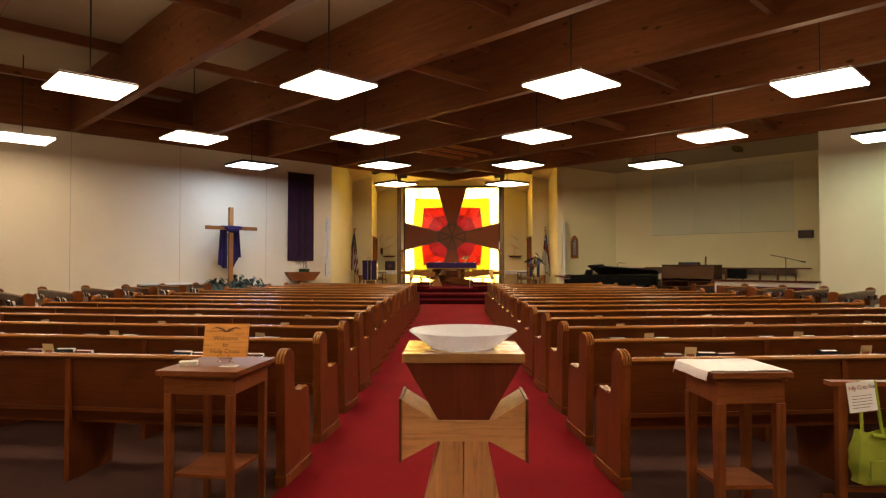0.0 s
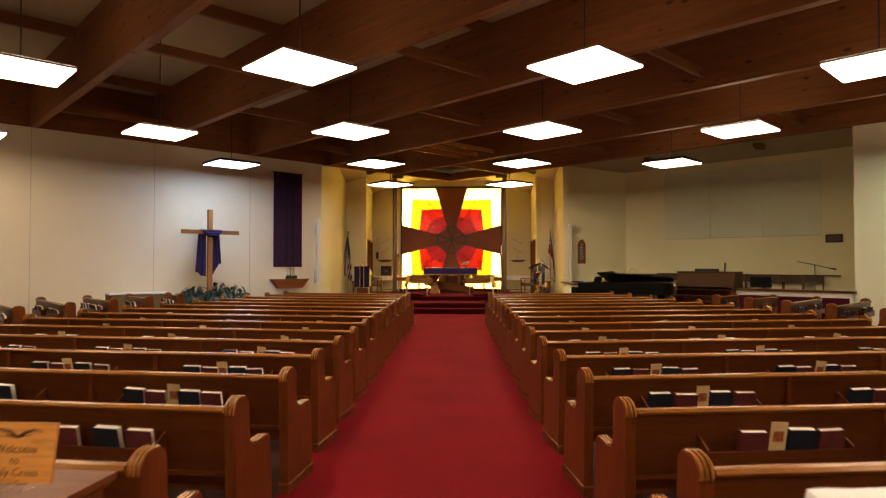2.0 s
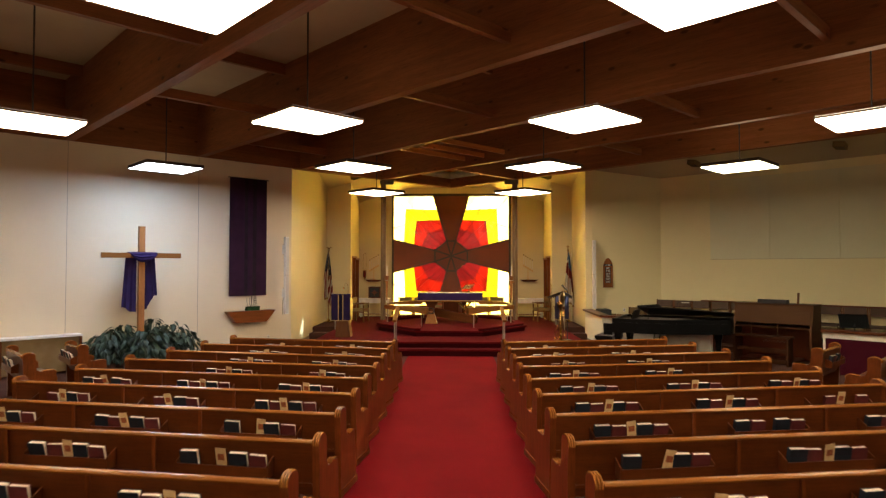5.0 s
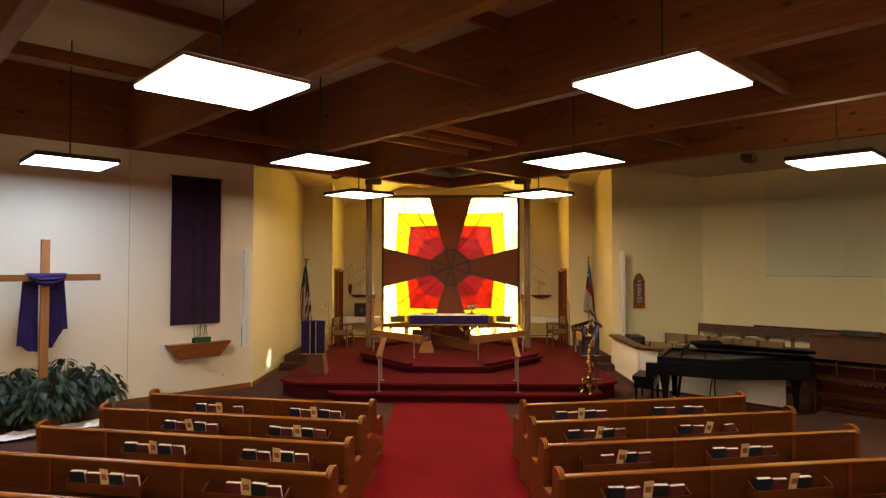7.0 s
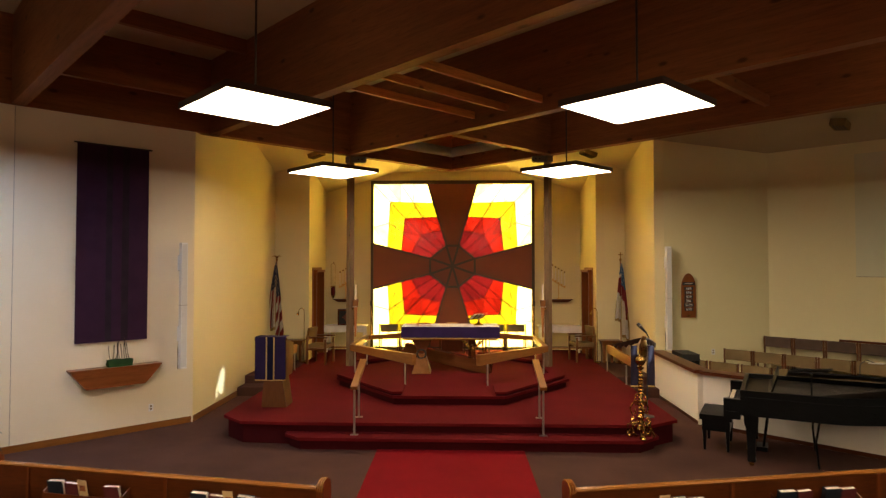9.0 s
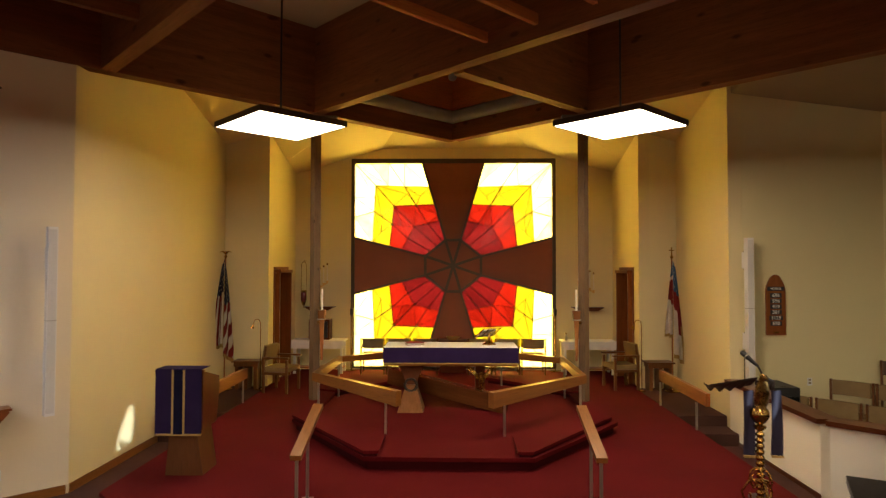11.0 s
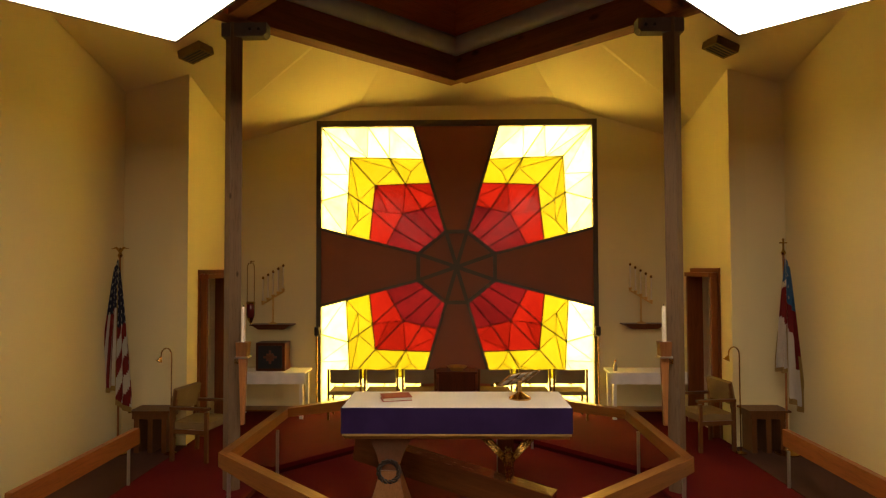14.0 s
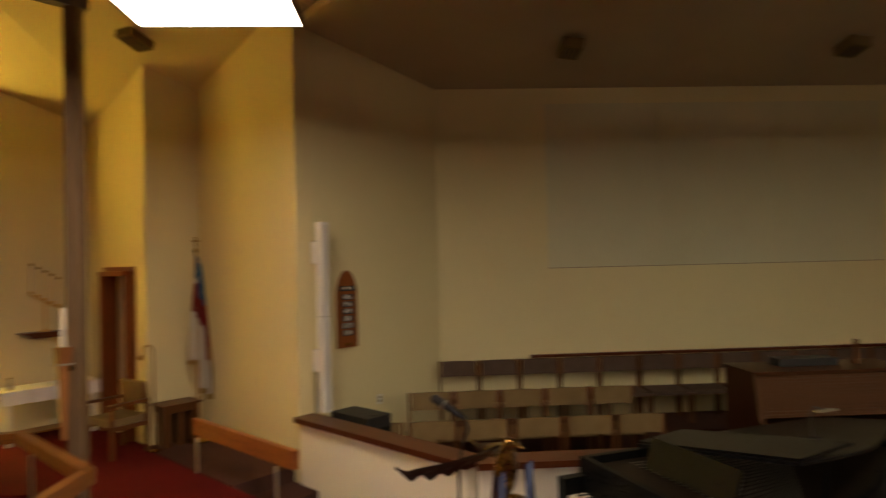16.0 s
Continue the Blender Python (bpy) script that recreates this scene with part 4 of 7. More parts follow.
for k in range(15):
    y = PEW_Y0 + PEW_STEP * k
    turn = 6.0 + 0.34 * k
    for side in (-1, 1):
        L = (3.28 if side < 0 else 3.18) + 0.2 * (14 - k)
        at = [0.75 + 1.4 * i for i in range(9) if 0.75 + 1.4 * i + 0.42 < L]
        sup = [1.4 * (i + 1) for i in range(9) if 1.4 * (i + 1) + 0.3 < L]
        if side < 0:
            m = pose(-0.955 - 0.002 * k - 0.022 * max(0, 2 - k), y, 0, 0, 0, -turn) @ pose(-L, 0, 0)
            at, sup = [L - a for a in at], [L - a for a in sup]
        else:
            m = pose(1.04 + 0.016 * max(0, 4 - k), y, 0, 0, 0, turn)
        pew(m, L, at if k else [], sup, "varnished reddish brown wooden pew with a worn top rail", "pews along the centre aisle")
        for r in at if k else []:
            BOOKS.append((m @ pose(r, 0, 0), k))
# side pews at 45 degrees by the walls, longer towards the rear
for s in (-1, 1):
    for k in range(7):
        x, y, L = (6.14 + 0.23 * k, 15.15 - 1.05 * k, 1.0 + 0.46 * k) if s > 0 else (6.30 + 0.20 * k, 15.35 - 1.06 * k, 0.75 + 0.55 * k)
        L = min(L, 2.9)
        m = pose(x, y, 0, 0, 0, 45) if s > 0 else pose(-x, y, 0, 0, 0, -45) @ pose(-L, 0, 0)
        at = [L / 2] if L < 1.8 else [0.55, L - 0.55]
        pew(m, L, at, [], "varnished brown side pew set at an angle near the wall", "angled side pews")
        for q in at:
            BOOKS.append((m @ pose(q, 0, 0), -1))

BIRD = surface("printed_picture", (0.48, 0.13, 0.03), (0.16, 0.05, 0.02), 60, 0.6)
navy = book("hymnal", 0.15, 0.182, 0.046, NAVY, "thick navy blue cloth hymnal standing in a pew rack")
red = book("hymnal", 0.145, 0.172, 0.038, MAROON, "maroon cloth service book standing in a pew rack")
card = thing("visitor_card", pose(0, -50, 0), "cream printed visitor card standing in a pew rack", "card", "cards in the pew racks")
part("sheet", bx(-0.045, 0.045, -0.001, 0.001, 0, 0.222), CARD, card)
part("picture", bx(-0.028, 0.028, -0.0025, -0.0012, 0.115, 0.172), BIRD, card, "small dark picture printed on the card")
first = {"n": navy, "r": red, "c": card}
used = set()
for m, k in BOOKS:
    for kind, dx in (("n", -0.285), ("r", -0.125), ("c", 0.0), ("n", 0.125), ("r", 0.285)):
        if rnd.random() < (0.05 if k > 1 else 0.2):
            continue
        if k == -1 and kind == "c":
            continue
        src = first[kind]
        at = m @ pose(dx + rnd.uniform(-0.012, 0.012), -0.068 if kind != "c" else -0.088, 0.5335, rnd.uniform(11, 16), rnd.uniform(-2, 2) if kind != "c" else rnd.uniform(-9, 9), rnd.uniform(-3, 3))
        if kind not in used:
            used.add(kind)
            src.matrix_world = at
        else:
            copy_thing(src, at)


# ---------------------------------------------------------------- rear of the nave: font, tables, stand
def trapezoid(pts, y0, y1, w=0.004):
    bm = B()
    solid(bm, pts, 1, y0, y1)
    return bevel(bm, w)


font = thing("baptismal_font", pose(0.093, 1.79, -0.045), "wooden baptismal font with a frosted white bowl on a flared pedestal", "font")
bm = B()
lathe(bm, [(0.02, 1.130), (0.105, 1.128), (0.113, 1.131), (0.140, 1.150), (0.168, 1.172), (0.188, 1.186), (0.193, 1.190), (0.189, 1.193), (0.180, 1.189), (0.152, 1.170), (0.120, 1.150), (0.10, 1.138), (0.02, 1.135)], 56)
bmesh.ops.translate(bm, vec=(0, -0.07, 0), verts=bm.verts[:])
part("bowl", bm, PORCELAIN, font, "frosted white glass bowl")
part("top", bx(-0.205, 0.205, -0.225, 0.13, 1.098, 1.127, 0.006, 2), wood("polished_font_top", (0.44, 0.30, 0.13), (0.30, 0.19, 0.080), 0, 0.24, coat=0.4, mottle=0.8), font)
bm = B()
lo, hi = [(-0.085, -0.214), (0.085, -0.214), (0.085, 0.02), (-0.085, 0.02)], [(-0.197, -0.212), (0.197, -0.212), (0.197, 0.11), (-0.197, 0.11)]
v = [bm.verts.new((x, y, 0.9055)) for x, y in lo] + [bm.verts.new((x, y, 1.0975)) for x, y in hi]
for f in ((3, 2, 1, 0), (4, 5, 6, 7), (0, 1, 5, 4), (1, 2, 6, 5), (2, 3, 7, 6), (3, 0, 4, 7)):
    bm.faces.new([v[i] for i in f])
part("hopper", bevel(bm, 0.004), wood("hopper_mahogany", (0.150, 0.036, 0.022), (0.075, 0.015, 0.010), 2, 0.36, mottle=0.8), font, "dark mahogany tapered hopper")
tie = [(-0.206, 0.772), (-0.206, 0.972), (-0.098, 0.905), (0.098, 0.905), (0.206, 0.972), (0.206, 0.772), (0.088, 0.836), (-0.088, 0.836)]
part("cradle", trapezoid(tie, -0.22, -0.02), FONTOAK, font, "bow-tie shaped oak cradle")
for s in (-1, 1):
    xs = sorted((s * 0.2065, s * 0.216))
    part("cradle_edge", bx(xs[0], xs[1], -0.224, -0.016, 0.767, 0.977, 0.003), CHAIRWOOD, font, "dark end strip")
    x0, x1 = sorted((s * 0.0015, s * 0.078))
    b0, b1 = sorted((s * 0.0015, s * 0.255))
    part("pedestal_plank", trapezoid([(b0, 0.045), (b1 - s * 0.01 if s > 0 else b1, 0.045), (x1, 0.835), (x0, 0.835)], -0.215, 0.05), FONTOAK_UP, font)


TABLEWOOD = wood("table_oak", (0.205, 0.078, 0.026), (0.120, 0.042, 0.014), 0, 0.42, coat=0.1, mottle=0.7)
TABLEWOOD_UP = wood("table_oak_upright", (0.205, 0.078, 0.026), (0.120, 0.042, 0.014), 2, 0.36, mottle=0.7)


def side_table(m, w, d, h, label, apron=0.08, leg=0.0205, shelf=True):
    t = thing("side_table", m, label, "table")
    part("tabletop", bx(-w / 2, w / 2, -d / 2, d / 2, h - 0.026, h, 0.007, 2), TABLEWOOD, t)
    part("moulding", bx(-w / 2 + 0.016, w / 2 - 0.016, -d / 2 + 0.016, d / 2 - 0.016, h - 0.044, h - 0.0265, 0.006), TABLEWOOD, t)
    bm = B()
    n = int((w - 0.05) / 0.016)
    for i in range(n):
        q = -w / 2 + 0.028 + i * (w - 0.056) / (n - 1)
        box(bm, q - 0.004, q + 0.004, -d / 2 + 0.0125, -d / 2 + 0.0158, h - 0.042, h - 0.031)
        box(bm, w / 2 - 0.0158, w / 2 - 0.0125, q * d / w - 0.004, q * d / w + 0.004, h - 0.042, h - 0.031)
    part("dentil_edge", bm, TABLEWOOD, t, "small carved beads under the edge")
    x, y = w / 2 - 0.041, d / 2 - 0.035
    for s in (-1, 1):
        part("apron", bx(-x - 0.008, x + 0.008, s * y - 0.009, s * y + 0.009, h - 0.045 - apron, h - 0.045, 0.002), TABLEWOOD, t)
        part("apron", bx(s * x - 0.009, s * x + 0.009, -y + 0.01, y - 0.01, h - 0.045 - apron, h - 0.045, 0.002), TABLEWOOD, t)
    for sx in (-1, 1):
        for sy in (-1, 1):
            bm = B()
            a, b = leg, leg * 0.75
            cx, cy = sx * (x - 0.012), sy * (y - 0.012)
            v = [bm.verts.new((cx + i * b, cy + j * b, 0)) for i, j in ((-1, -1), (1, -1), (1, 1), (-1, 1))] + [bm.verts.new((cx + i * a, cy + j * a, h - 0.046 - apron)) for i, j in ((-1, -1), (1, -1), (1, 1), (-1, 1))]
            for f in ((3, 2, 1, 0), (4, 5, 6, 7), (0, 1, 5, 4), (1, 2, 6, 5), (2, 3, 7, 6), (3, 0, 4, 7)):
                bm.faces.new([v[i] for i in f])
            part("leg", bevel(bm, 0.003), TABLEWOOD_UP, t)
    if shelf:
        part("shelf", bx(-x + 0.03, x - 0.03, -y + 0.03, y - 0.03, 0.255, 0.275, 0.004), TABLEWOOD, t)
    return t


side_table(pose(-1.246, 2.93, 0, 0, 0, -6), 0.445, 0.50, 0.825, "warm brown square wooden table with a lower shelf")
side_table(pose(1.520, 2.77, 0, 0, 0, 4), 0.41, 0.40, 0.845, "warm brown square wooden table and lower shelf under a white cloth", 0.11, 0.0245)

sign = thing("welcome_sign", pose(-1.215, 2.94, 0.86, -10, 0, -2), "light oak welcome plaque with burnt lettering on a brass easel", "sign")
part("plaque", bx(-0.125, 0.125, -0.008, 0.008, 0, 0.185, 0.003), wood("pale_oak", (0.70, 0.40, 0.115), (0.58, 0.31, 0.08), 0, 0.4), sign)
INK = surface("burnt_lettering", (0.16, 0.07, 0.02), (0.12, 0.05, 0.015), 9, 0.7)
for i, w in enumerate(("Welcome", "to", "Holy Cross")):
    words(w, 0.036, INK, sign, pose(0, -0.0088, 0.103 - 0.036 * i))
bm = B()
for s in (-1, 1):
    tube(bm, [(s * 0.004, -0.009, 0.142), (s * 0.025, -0.009, 0.156), (s * 0.055, -0.009, 0.164), (s * 0.085, -0.009, 0.156)], [0.006, 0.005, 0.004, 0.001], 5)
    tube(bm, [(s * 0.002, -0.009, 0.139), (s * 0.02, -0.009, 0.145), (s * 0.045, -0.009, 0.146)], [0.004, 0.003, 0.001], 5)
part("ornament", bm, INK, sign, "burnt leaf scroll")
bm = B()
for s in (-1, 1):
    tube(bm, [(s * 0.03, -0.03, 0.012), (s * 0.03, -0.025, -0.005), (s * 0.03, 0.02, -0.005), (s * 0.02, 0.05, 0.10)], 0.002, 6)
    tube(bm, [(s * 0.03, 0.02, -0.005), (s * 0.035, -0.02, -0.026), (s * 0.035, 0.05, -0.026)], 0.002, 6)
tube(bm, [(-0.03, 0.01, -0.005), (0.03, 0.01, -0.005)], 0.002, 6)
part("easel", bm, BRASS, sign, "thin brass wire easel")
stack = thing("card_stack", pose(-1.385, 2.86, 0.826, 0, 0, 12), "small stack of white cards on the table", "cards")
for i in range(5):
    part("card", bx(-0.045, 0.045, -0.028, 0.028, i * 0.005, i * 0.005 + 0.0045), PAGES, stack, at=pose(0.002 * (i % 2), 0, 0, 0, 0, (-3, 2, 0, 4, -2)[i]))
leaflet = thing("leaflet", pose(-1.155, 2.84, 0.826, 0, 0, -4), "white printed leaflet lying on the table", "leaflet")
part("sheet", bx(-0.045, 0.045, -0.03, 0.03, 0, 0.002), PAGES, leaflet)
part("print_bar", bx(-0.03, 0.03, -0.008, 0.006, 0.0022, 0.003), INK, leaflet)

# cloth over the right-hand table
rnd = random.Random(3)


def cover(u, v):
    x, y = -0.255 + 0.49 * u, -0.165 + 0.39 * v
    z = 0.0
    ex = max(0, -0.211 - x, x - 0.211)
    ey = max(0, y - 0.206)
    drop = ex + ey
    if drop > 0:
        x = max(-0.217 - 0.15 * drop, min(0.217, x))
        y = min(y, 0.214)
        z = -drop * 1.15
    return Vector((x, y, 0.0045 + z + 0.004 * noise.noise(Vector((x * 9, y * 9, 1)))))


tc = thing("tablecloth", pose(1.520, 2.77, 0.847, 0, 0, 4), "plain white cloth spread over a small wooden table", "cloth")
part("sheet", cloth(24, 20, cover, 0.003), LINEN, tc)

# stand with children's bags
stand = thing("bag_stand", pose(2.22, 3.02, 0, 0, 0, 0), "brown wooden rail stand hung with lime green bags", "stand")
for x in (0.0, 1.0):
    part("post", bx(x, x + 0.045, 0, 0.045, 0, 0.695, 0.004), WARM_UP, stand)
    part("foot", bx(x - 0.002, x + 0.047, -0.10, 0.16, 0, 0.04, 0.004), WARM, stand)
part("rail", bx(-0.05, 1.1, -0.01, 0.055, 0.6955, 0.72, 0.004), WARM, stand)
part("lower_rail", bx(0.046, 0.999, 0.01, 0.035, 0.10, 0.13, 0.003), WARM, stand)
LIME = surface("lime_fabric", (0.30, 0.36, 0.045), (0.24, 0.29, 0.035), 7, 0.85, bump=0.4, fine=120)
PAPER = surface("white_paper", (0.80, 0.80, 0.77), (0.76, 0.76, 0.73), 6, 0.8)


def bag(m, hang):
    b = thing("green_bag", m, "lime green fabric tote bag hanging from the stand", "bag", "bags on the stand")

    def skin(u, v):
        a = u * math.tau
        r = (abs(math.cos(a)) ** 4 + abs(math.sin(a)) ** 4) ** -0.25
        s = 0.86 + 0.2 * math.sin(min(1, v * 1.2) * math.pi * 0.8)
        n = 0.012 * noise.noise(Vector((math.cos(a) * 2, math.sin(a) * 2, v * 4)))
        return Vector((math.cos(a) * r * (0.13 * s + n), math.sin(a) * r * (0.055 * s + n), 0.02 + 0.27 * (1 - v) + 0.02 * math.sin(a * 2 + 1) * (1 - v)))
    part("body", cloth(28, 14, skin, 0.004), LIME, b)
    bm = B()
    tube(bm, [(-0.07, -0.03, 0.27), (-0.065, -0.06, 0.29), (0.0, -0.07, 0.28), (0.06, -0.075, 0.25), (0.07, -0.07, 0.17)], 0.011, 6)
    part("strap", bm, LIME, b)
    part("pocket", bx(-0.085, 0.085, -0.072, -0.052, 0.05, 0.15, 0.01, 2), LIME, b)
    for x in (-0.06, 0.06):
        bm = B()
        tube(bm, [(x, 0.02, 0.26), (x * 0.8, 0.05, hang - 0.03), (x * 0.8, 0.06, hang + 0.028)], 0.010, 6)
        part("handle", bm, LIME, b, "lime green carrying loop over the rail")
    part("floor_panel", bx(-0.10, 0.10, -0.04, 0.04, 0.012, 0.022, 0.004), LIME, b)
    return b


bag(pose(2.375, 2.95, 0.17, 0, 0, 6), 0.53)
bag(pose(2.62, 2.93, 0.36, 0, 0, -8), 0.34)
bag(pose(2.97, 2.97, 0.20, 0, 0, 4), 0.50)
notice = thing("paper_notice", pose(2.325, 2.965, 0.565, -3, -6, 4), "white paper notice for children taped to the stand", "notice")
part("sheet", bx(-0.080, 0.080, -0.001, 0.001, 0, 0.165), PAPER, notice)
HUES = [surface("ink_%d" % i, c, c, 9, 0.7) for i, c in enumerate(((0.35, 0.02, 0.03), (0.45, 0.20, 0.02), (0.05, 0.22, 0.06), (0.04, 0.06, 0.30), (0.20, 0.03, 0.22)))]
x = -0.075
for i, ch in enumerate("Holy Cross Kids"):
    if ch != " ":
        words(ch, 0.036, HUES[i % 5], notice, pose(x * 0.93, -0.0012, 0.132), 0.0003, "coloured letter of the heading", "LEFT")
    x += {"l": 0.0055, "i": 0.0055, " ": 0.007, "C": 0.0145, "H": 0.0155, "K": 0.0145}.get(ch, 0.0115)
for i in range(5):
    part("print_bar", bx(-0.06, 0.055 - 0.02 * (i == 0), -0.0016, -0.0011, 0.022 + 0.016 * i, 0.0245 + 0.016 * i), MAUVE, notice)

# ---------------------------------------------------------------- west wall: cross, plants, banner, shelf
def on_west(x, off=0.0):
    """Pose on the west wall's face at plan x, off metres in front of it; local x runs along the wall, -y into the room."""
    return pose(x + off * DIAG, x + 25.74 - off * DIAG, 0, 0, 0, 45)


cross = thing("wooden_cross", pose(-6.70, 18.20, 0, 0, 0, 45), "tall rough wooden cross standing among green plants", "cross")
part("upright", bx(-0.06, 0.06, -0.05, 0.05, 0, 3.06, 0.006), OAK_UP, cross)
part("crossbar", bx(-0.82, 0.82, -0.085, -0.051, 2.37, 2.48, 0.006), OAK, cross)
part("foot", bx(-0.3, 0.3, -0.25, 0.25, 0, 0.06, 0.006), OAK, cross)


def fall_of(xt, xb, zt, zin, zout, ph):
    """A length of thin cloth hanging behind the crossbar: xt, xb are its inner and outer edges above and below, with an uneven hem."""
    def f(u, v):
        x = (xt[0] + (xt[1] - xt[0]) * u) * (1 - v) + (xb[0] + (xb[1] - xb[0]) * u) * v
        hem = zin + (zout - zin) * (3 * u * u - 2 * u ** 3)
        y = 0.075 + 0.024 * math.sin(u * 15 + ph) * (0.5 + 0.5 * v) + 0.012 * math.sin(u * 31 + ph * 2) * v
        return Vector((x, y, zt + (hem - zt) * v + 0.018 * math.sin(u * 9 + ph) * v))
    return f


drape = thing("draped_cloth", pose(-6.70, 18.20, 0, 0, 0, 45), "sheer dark purple cloth draped over the arms of a wooden cross", "cloth")
part("left_fall", cloth(30, 24, fall_of((-0.07, -0.30), (-0.07, -0.37), 2.40, 1.18, 1.30, 0.3), 0.004), SHEER, drape)
part("right_fall", cloth(30, 24, fall_of((0.05, 0.30), (0.06, 0.36), 2.40, 1.22, 1.56, 1.7), 0.004), SHEER, drape)


def swag(u, v):
    a = (u - 0.5) * 2
    x = 0.265 * a + 0.02
    z = 2.505 - 0.03 * v - (0.02 + 0.17 * v) * (1 - a * a) - 0.04 * abs(a)
    y = -0.115 - 0.055 * math.sin(v * math.pi) * (1 - 0.5 * a * a) - 0.012 * math.sin(v * 19 + a)
    return Vector((x, y, z))


part("swag", cloth(28, 20, swag, 0.005), SHEER, drape)


def over(u, v):
    a = v * math.pi
    return Vector((-0.27 + 0.57 * u, -0.02 - 0.095 * math.cos(a), 2.465 + 0.035 * math.sin(a)))


part("shoulder", cloth(16, 8, over, 0.005), SHEER, drape)


def leafy(name, m, n, rx, ry, h, label, seed):
    """A bushy pot plant: arching stems, each with a broad pointed leaf."""
    rr = random.Random(seed)
    p = thing(name, m, label, "plant", "plants round the cross")
    bl, bs = B(), B()
    for i in range(n):
        a = rr.uniform(0, math.tau)
        k = math.sqrt(rr.random())
        base = Vector((rx * 0.35 * k * math.cos(a), ry * 0.35 * k * math.sin(a), 0.16))
        out = Vector((rx * k * math.cos(a) * rr.uniform(0.75, 1.15), ry * k * math.sin(a) * rr.uniform(0.75, 1.15), h * (1.05 - 0.45 * k * k) * rr.uniform(0.55, 1.08)))
        tip = base.lerp(out, 0.6)
        tip.z = base.z + (out.z - base.z) * 0.85
        tube(bs, [base, tip, out], [0.006, 0.004, 0.003], 4)
        d = Vector((math.cos(a + rr.uniform(-0.7, 0.7)), math.sin(a + rr.uniform(-0.7, 0.7)), rr.uniform(-0.95, -0.05))).normalized()
        side = d.cross(Vector((0, 0, 1))).normalized()
        up = side.cross(d)
        L, W = rr.uniform(0.12, 0.21), rr.uniform(0.034, 0.056)
        rows = []
        for t, w in ((0, 0.08), (0.22, 0.8), (0.48, 1.0), (0.76, 0.62), (1.0, 0.03)):
            c = out + d * L * t - Vector((0, 0, 1)) * (0.45 * L * t * t)
            rows.append([bl.verts.new(c - side * W * w + up * 0.25 * W * w), bl.verts.new(c - up * 0.12 * W * w), bl.verts.new(c + side * W * w + up * 0.25 * W * w)])
        for r in range(4):
            for c in range(2):
                bl.faces.new((rows[r][c], rows[r][c + 1], rows[r + 1][c + 1], rows[r + 1][c]))
    me = mesh_of("foliage", bl, LEAF)
    part("foliage", me, None, p)
    part("stem", bs, STEM, p)
    bm = B()
    lathe(bm, [(0.11, 0), (0.15, 0.17), (0.16, 0.175), (0.16, 0.21), (0.145, 0.21), (0.14, 0.18), (0.02, 0.175)], 20)
    part("pot", bm, surface("clay_pot_" + str(seed), (0.20, 0.08, 0.04), (0.15, 0.06, 0.03), 5, 0.8), p, "brown clay pot")
    return p


for i, (dx, dy, n, rx, ry, h) in enumerate(((-0.62, -0.02, 120, 0.55, 0.45, 0.82), (0.05, -0.42, 130, 0.55, 0.45, 0.86), (0.66, -0.12, 120, 0.55, 0.45, 0.90), (0.35, 0.25, 60, 0.4, 0.35, 1.0), (-0.3, 0.25, 60, 0.4, 0.35, 0.95))):
    leafy("potted_plant", pose(-6.70, 18.20, 0, 0, 0, 45) @ pose(dx, dy, 0), int(n * 2.3), rx, ry, h * 0.95, "bushy dark green peace lily in a clay pot", 20 + i)


def crumple(u, v):
    x, y = -1.15 + 2.3 * u, -0.95 + 0.5 * v
    return Vector((x, y + 0.07 * noise.noise(Vector((x * 3, 4, 0))), 0.035 + 0.05 * abs(noise.noise(Vector((x * 5, y * 6, 2)))) + 0.02 * noise.noise(Vector((x * 14, y * 14, 5)))))


sheet = thing("floor_cloth", pose(-6.70, 18.20, 0, 0, 0, 45), "crumpled white cloth lying on the floor before the plants", "cloth")
part("sheet", cloth(50, 14, crumple, 0.006), LINEN, sheet)
ledge = thing("wall_console", on_west(-8.38, 0.20), "long low white-topped console table against the wall", "console table")
part("top", bx(-0.72, 0.72, -0.2, 0.17, 0.745, 0.785, 0.006), WHITE, ledge)
part("body", bx(-0.66, 0.66, -0.14, 0.15, 0.06, 0.744, 0.005), TAN, ledge)
for s in (-1, 1):
    part("side_panel", bx(s * 0.69 - 0.025, s * 0.69 + 0.025, -0.17, 0.16, 0.0, 0.744, 0.005), PEW_UP, ledge)

banner = thing("wall_banner", on_west(-5.17, 0.03), "long dark plum fabric banner hanging on the wall", "banner")


def ban(x0, x1, dy, amp):
    def f(u, v):
        x = x0 + (x1 - x0) * u
        return Vector((x, dy - 0.006 * math.sin(x * 21 + 0.6) - amp * math.sin(x * 9 + v * 1.2), 4.42 - 2.98 * v))
    return f


part("fabric", cloth(40, 20, ban(-0.51, 0.51, -0.012, 0.006), 0.004), PLUM, banner)
DUSK = surface("dusky_plum_stripe", (0.030, 0.020, 0.028), (0.022, 0.014, 0.022), 5, 0.9, bump=0.4, fine=120)
for x0, x1 in ((-0.10, -0.02), (0.12, 0.22)):
    part("stripe", cloth(8, 20, ban(x0, x1, -0.018, 0.006), 0.003), DUSK, banner, "darker vertical stripe")
bm = B()
tube(bm, [(-0.55, -0.012, 4.43), (0.55, -0.012, 4.43)], 0.012, 8)
part("rod", bm, DARKMETAL, banner)

shelf = thing("wall_shelf", on_west(-5.14, 0.0), "wedge-shaped brown wooden wall shelf", "shelf")
bm = B()
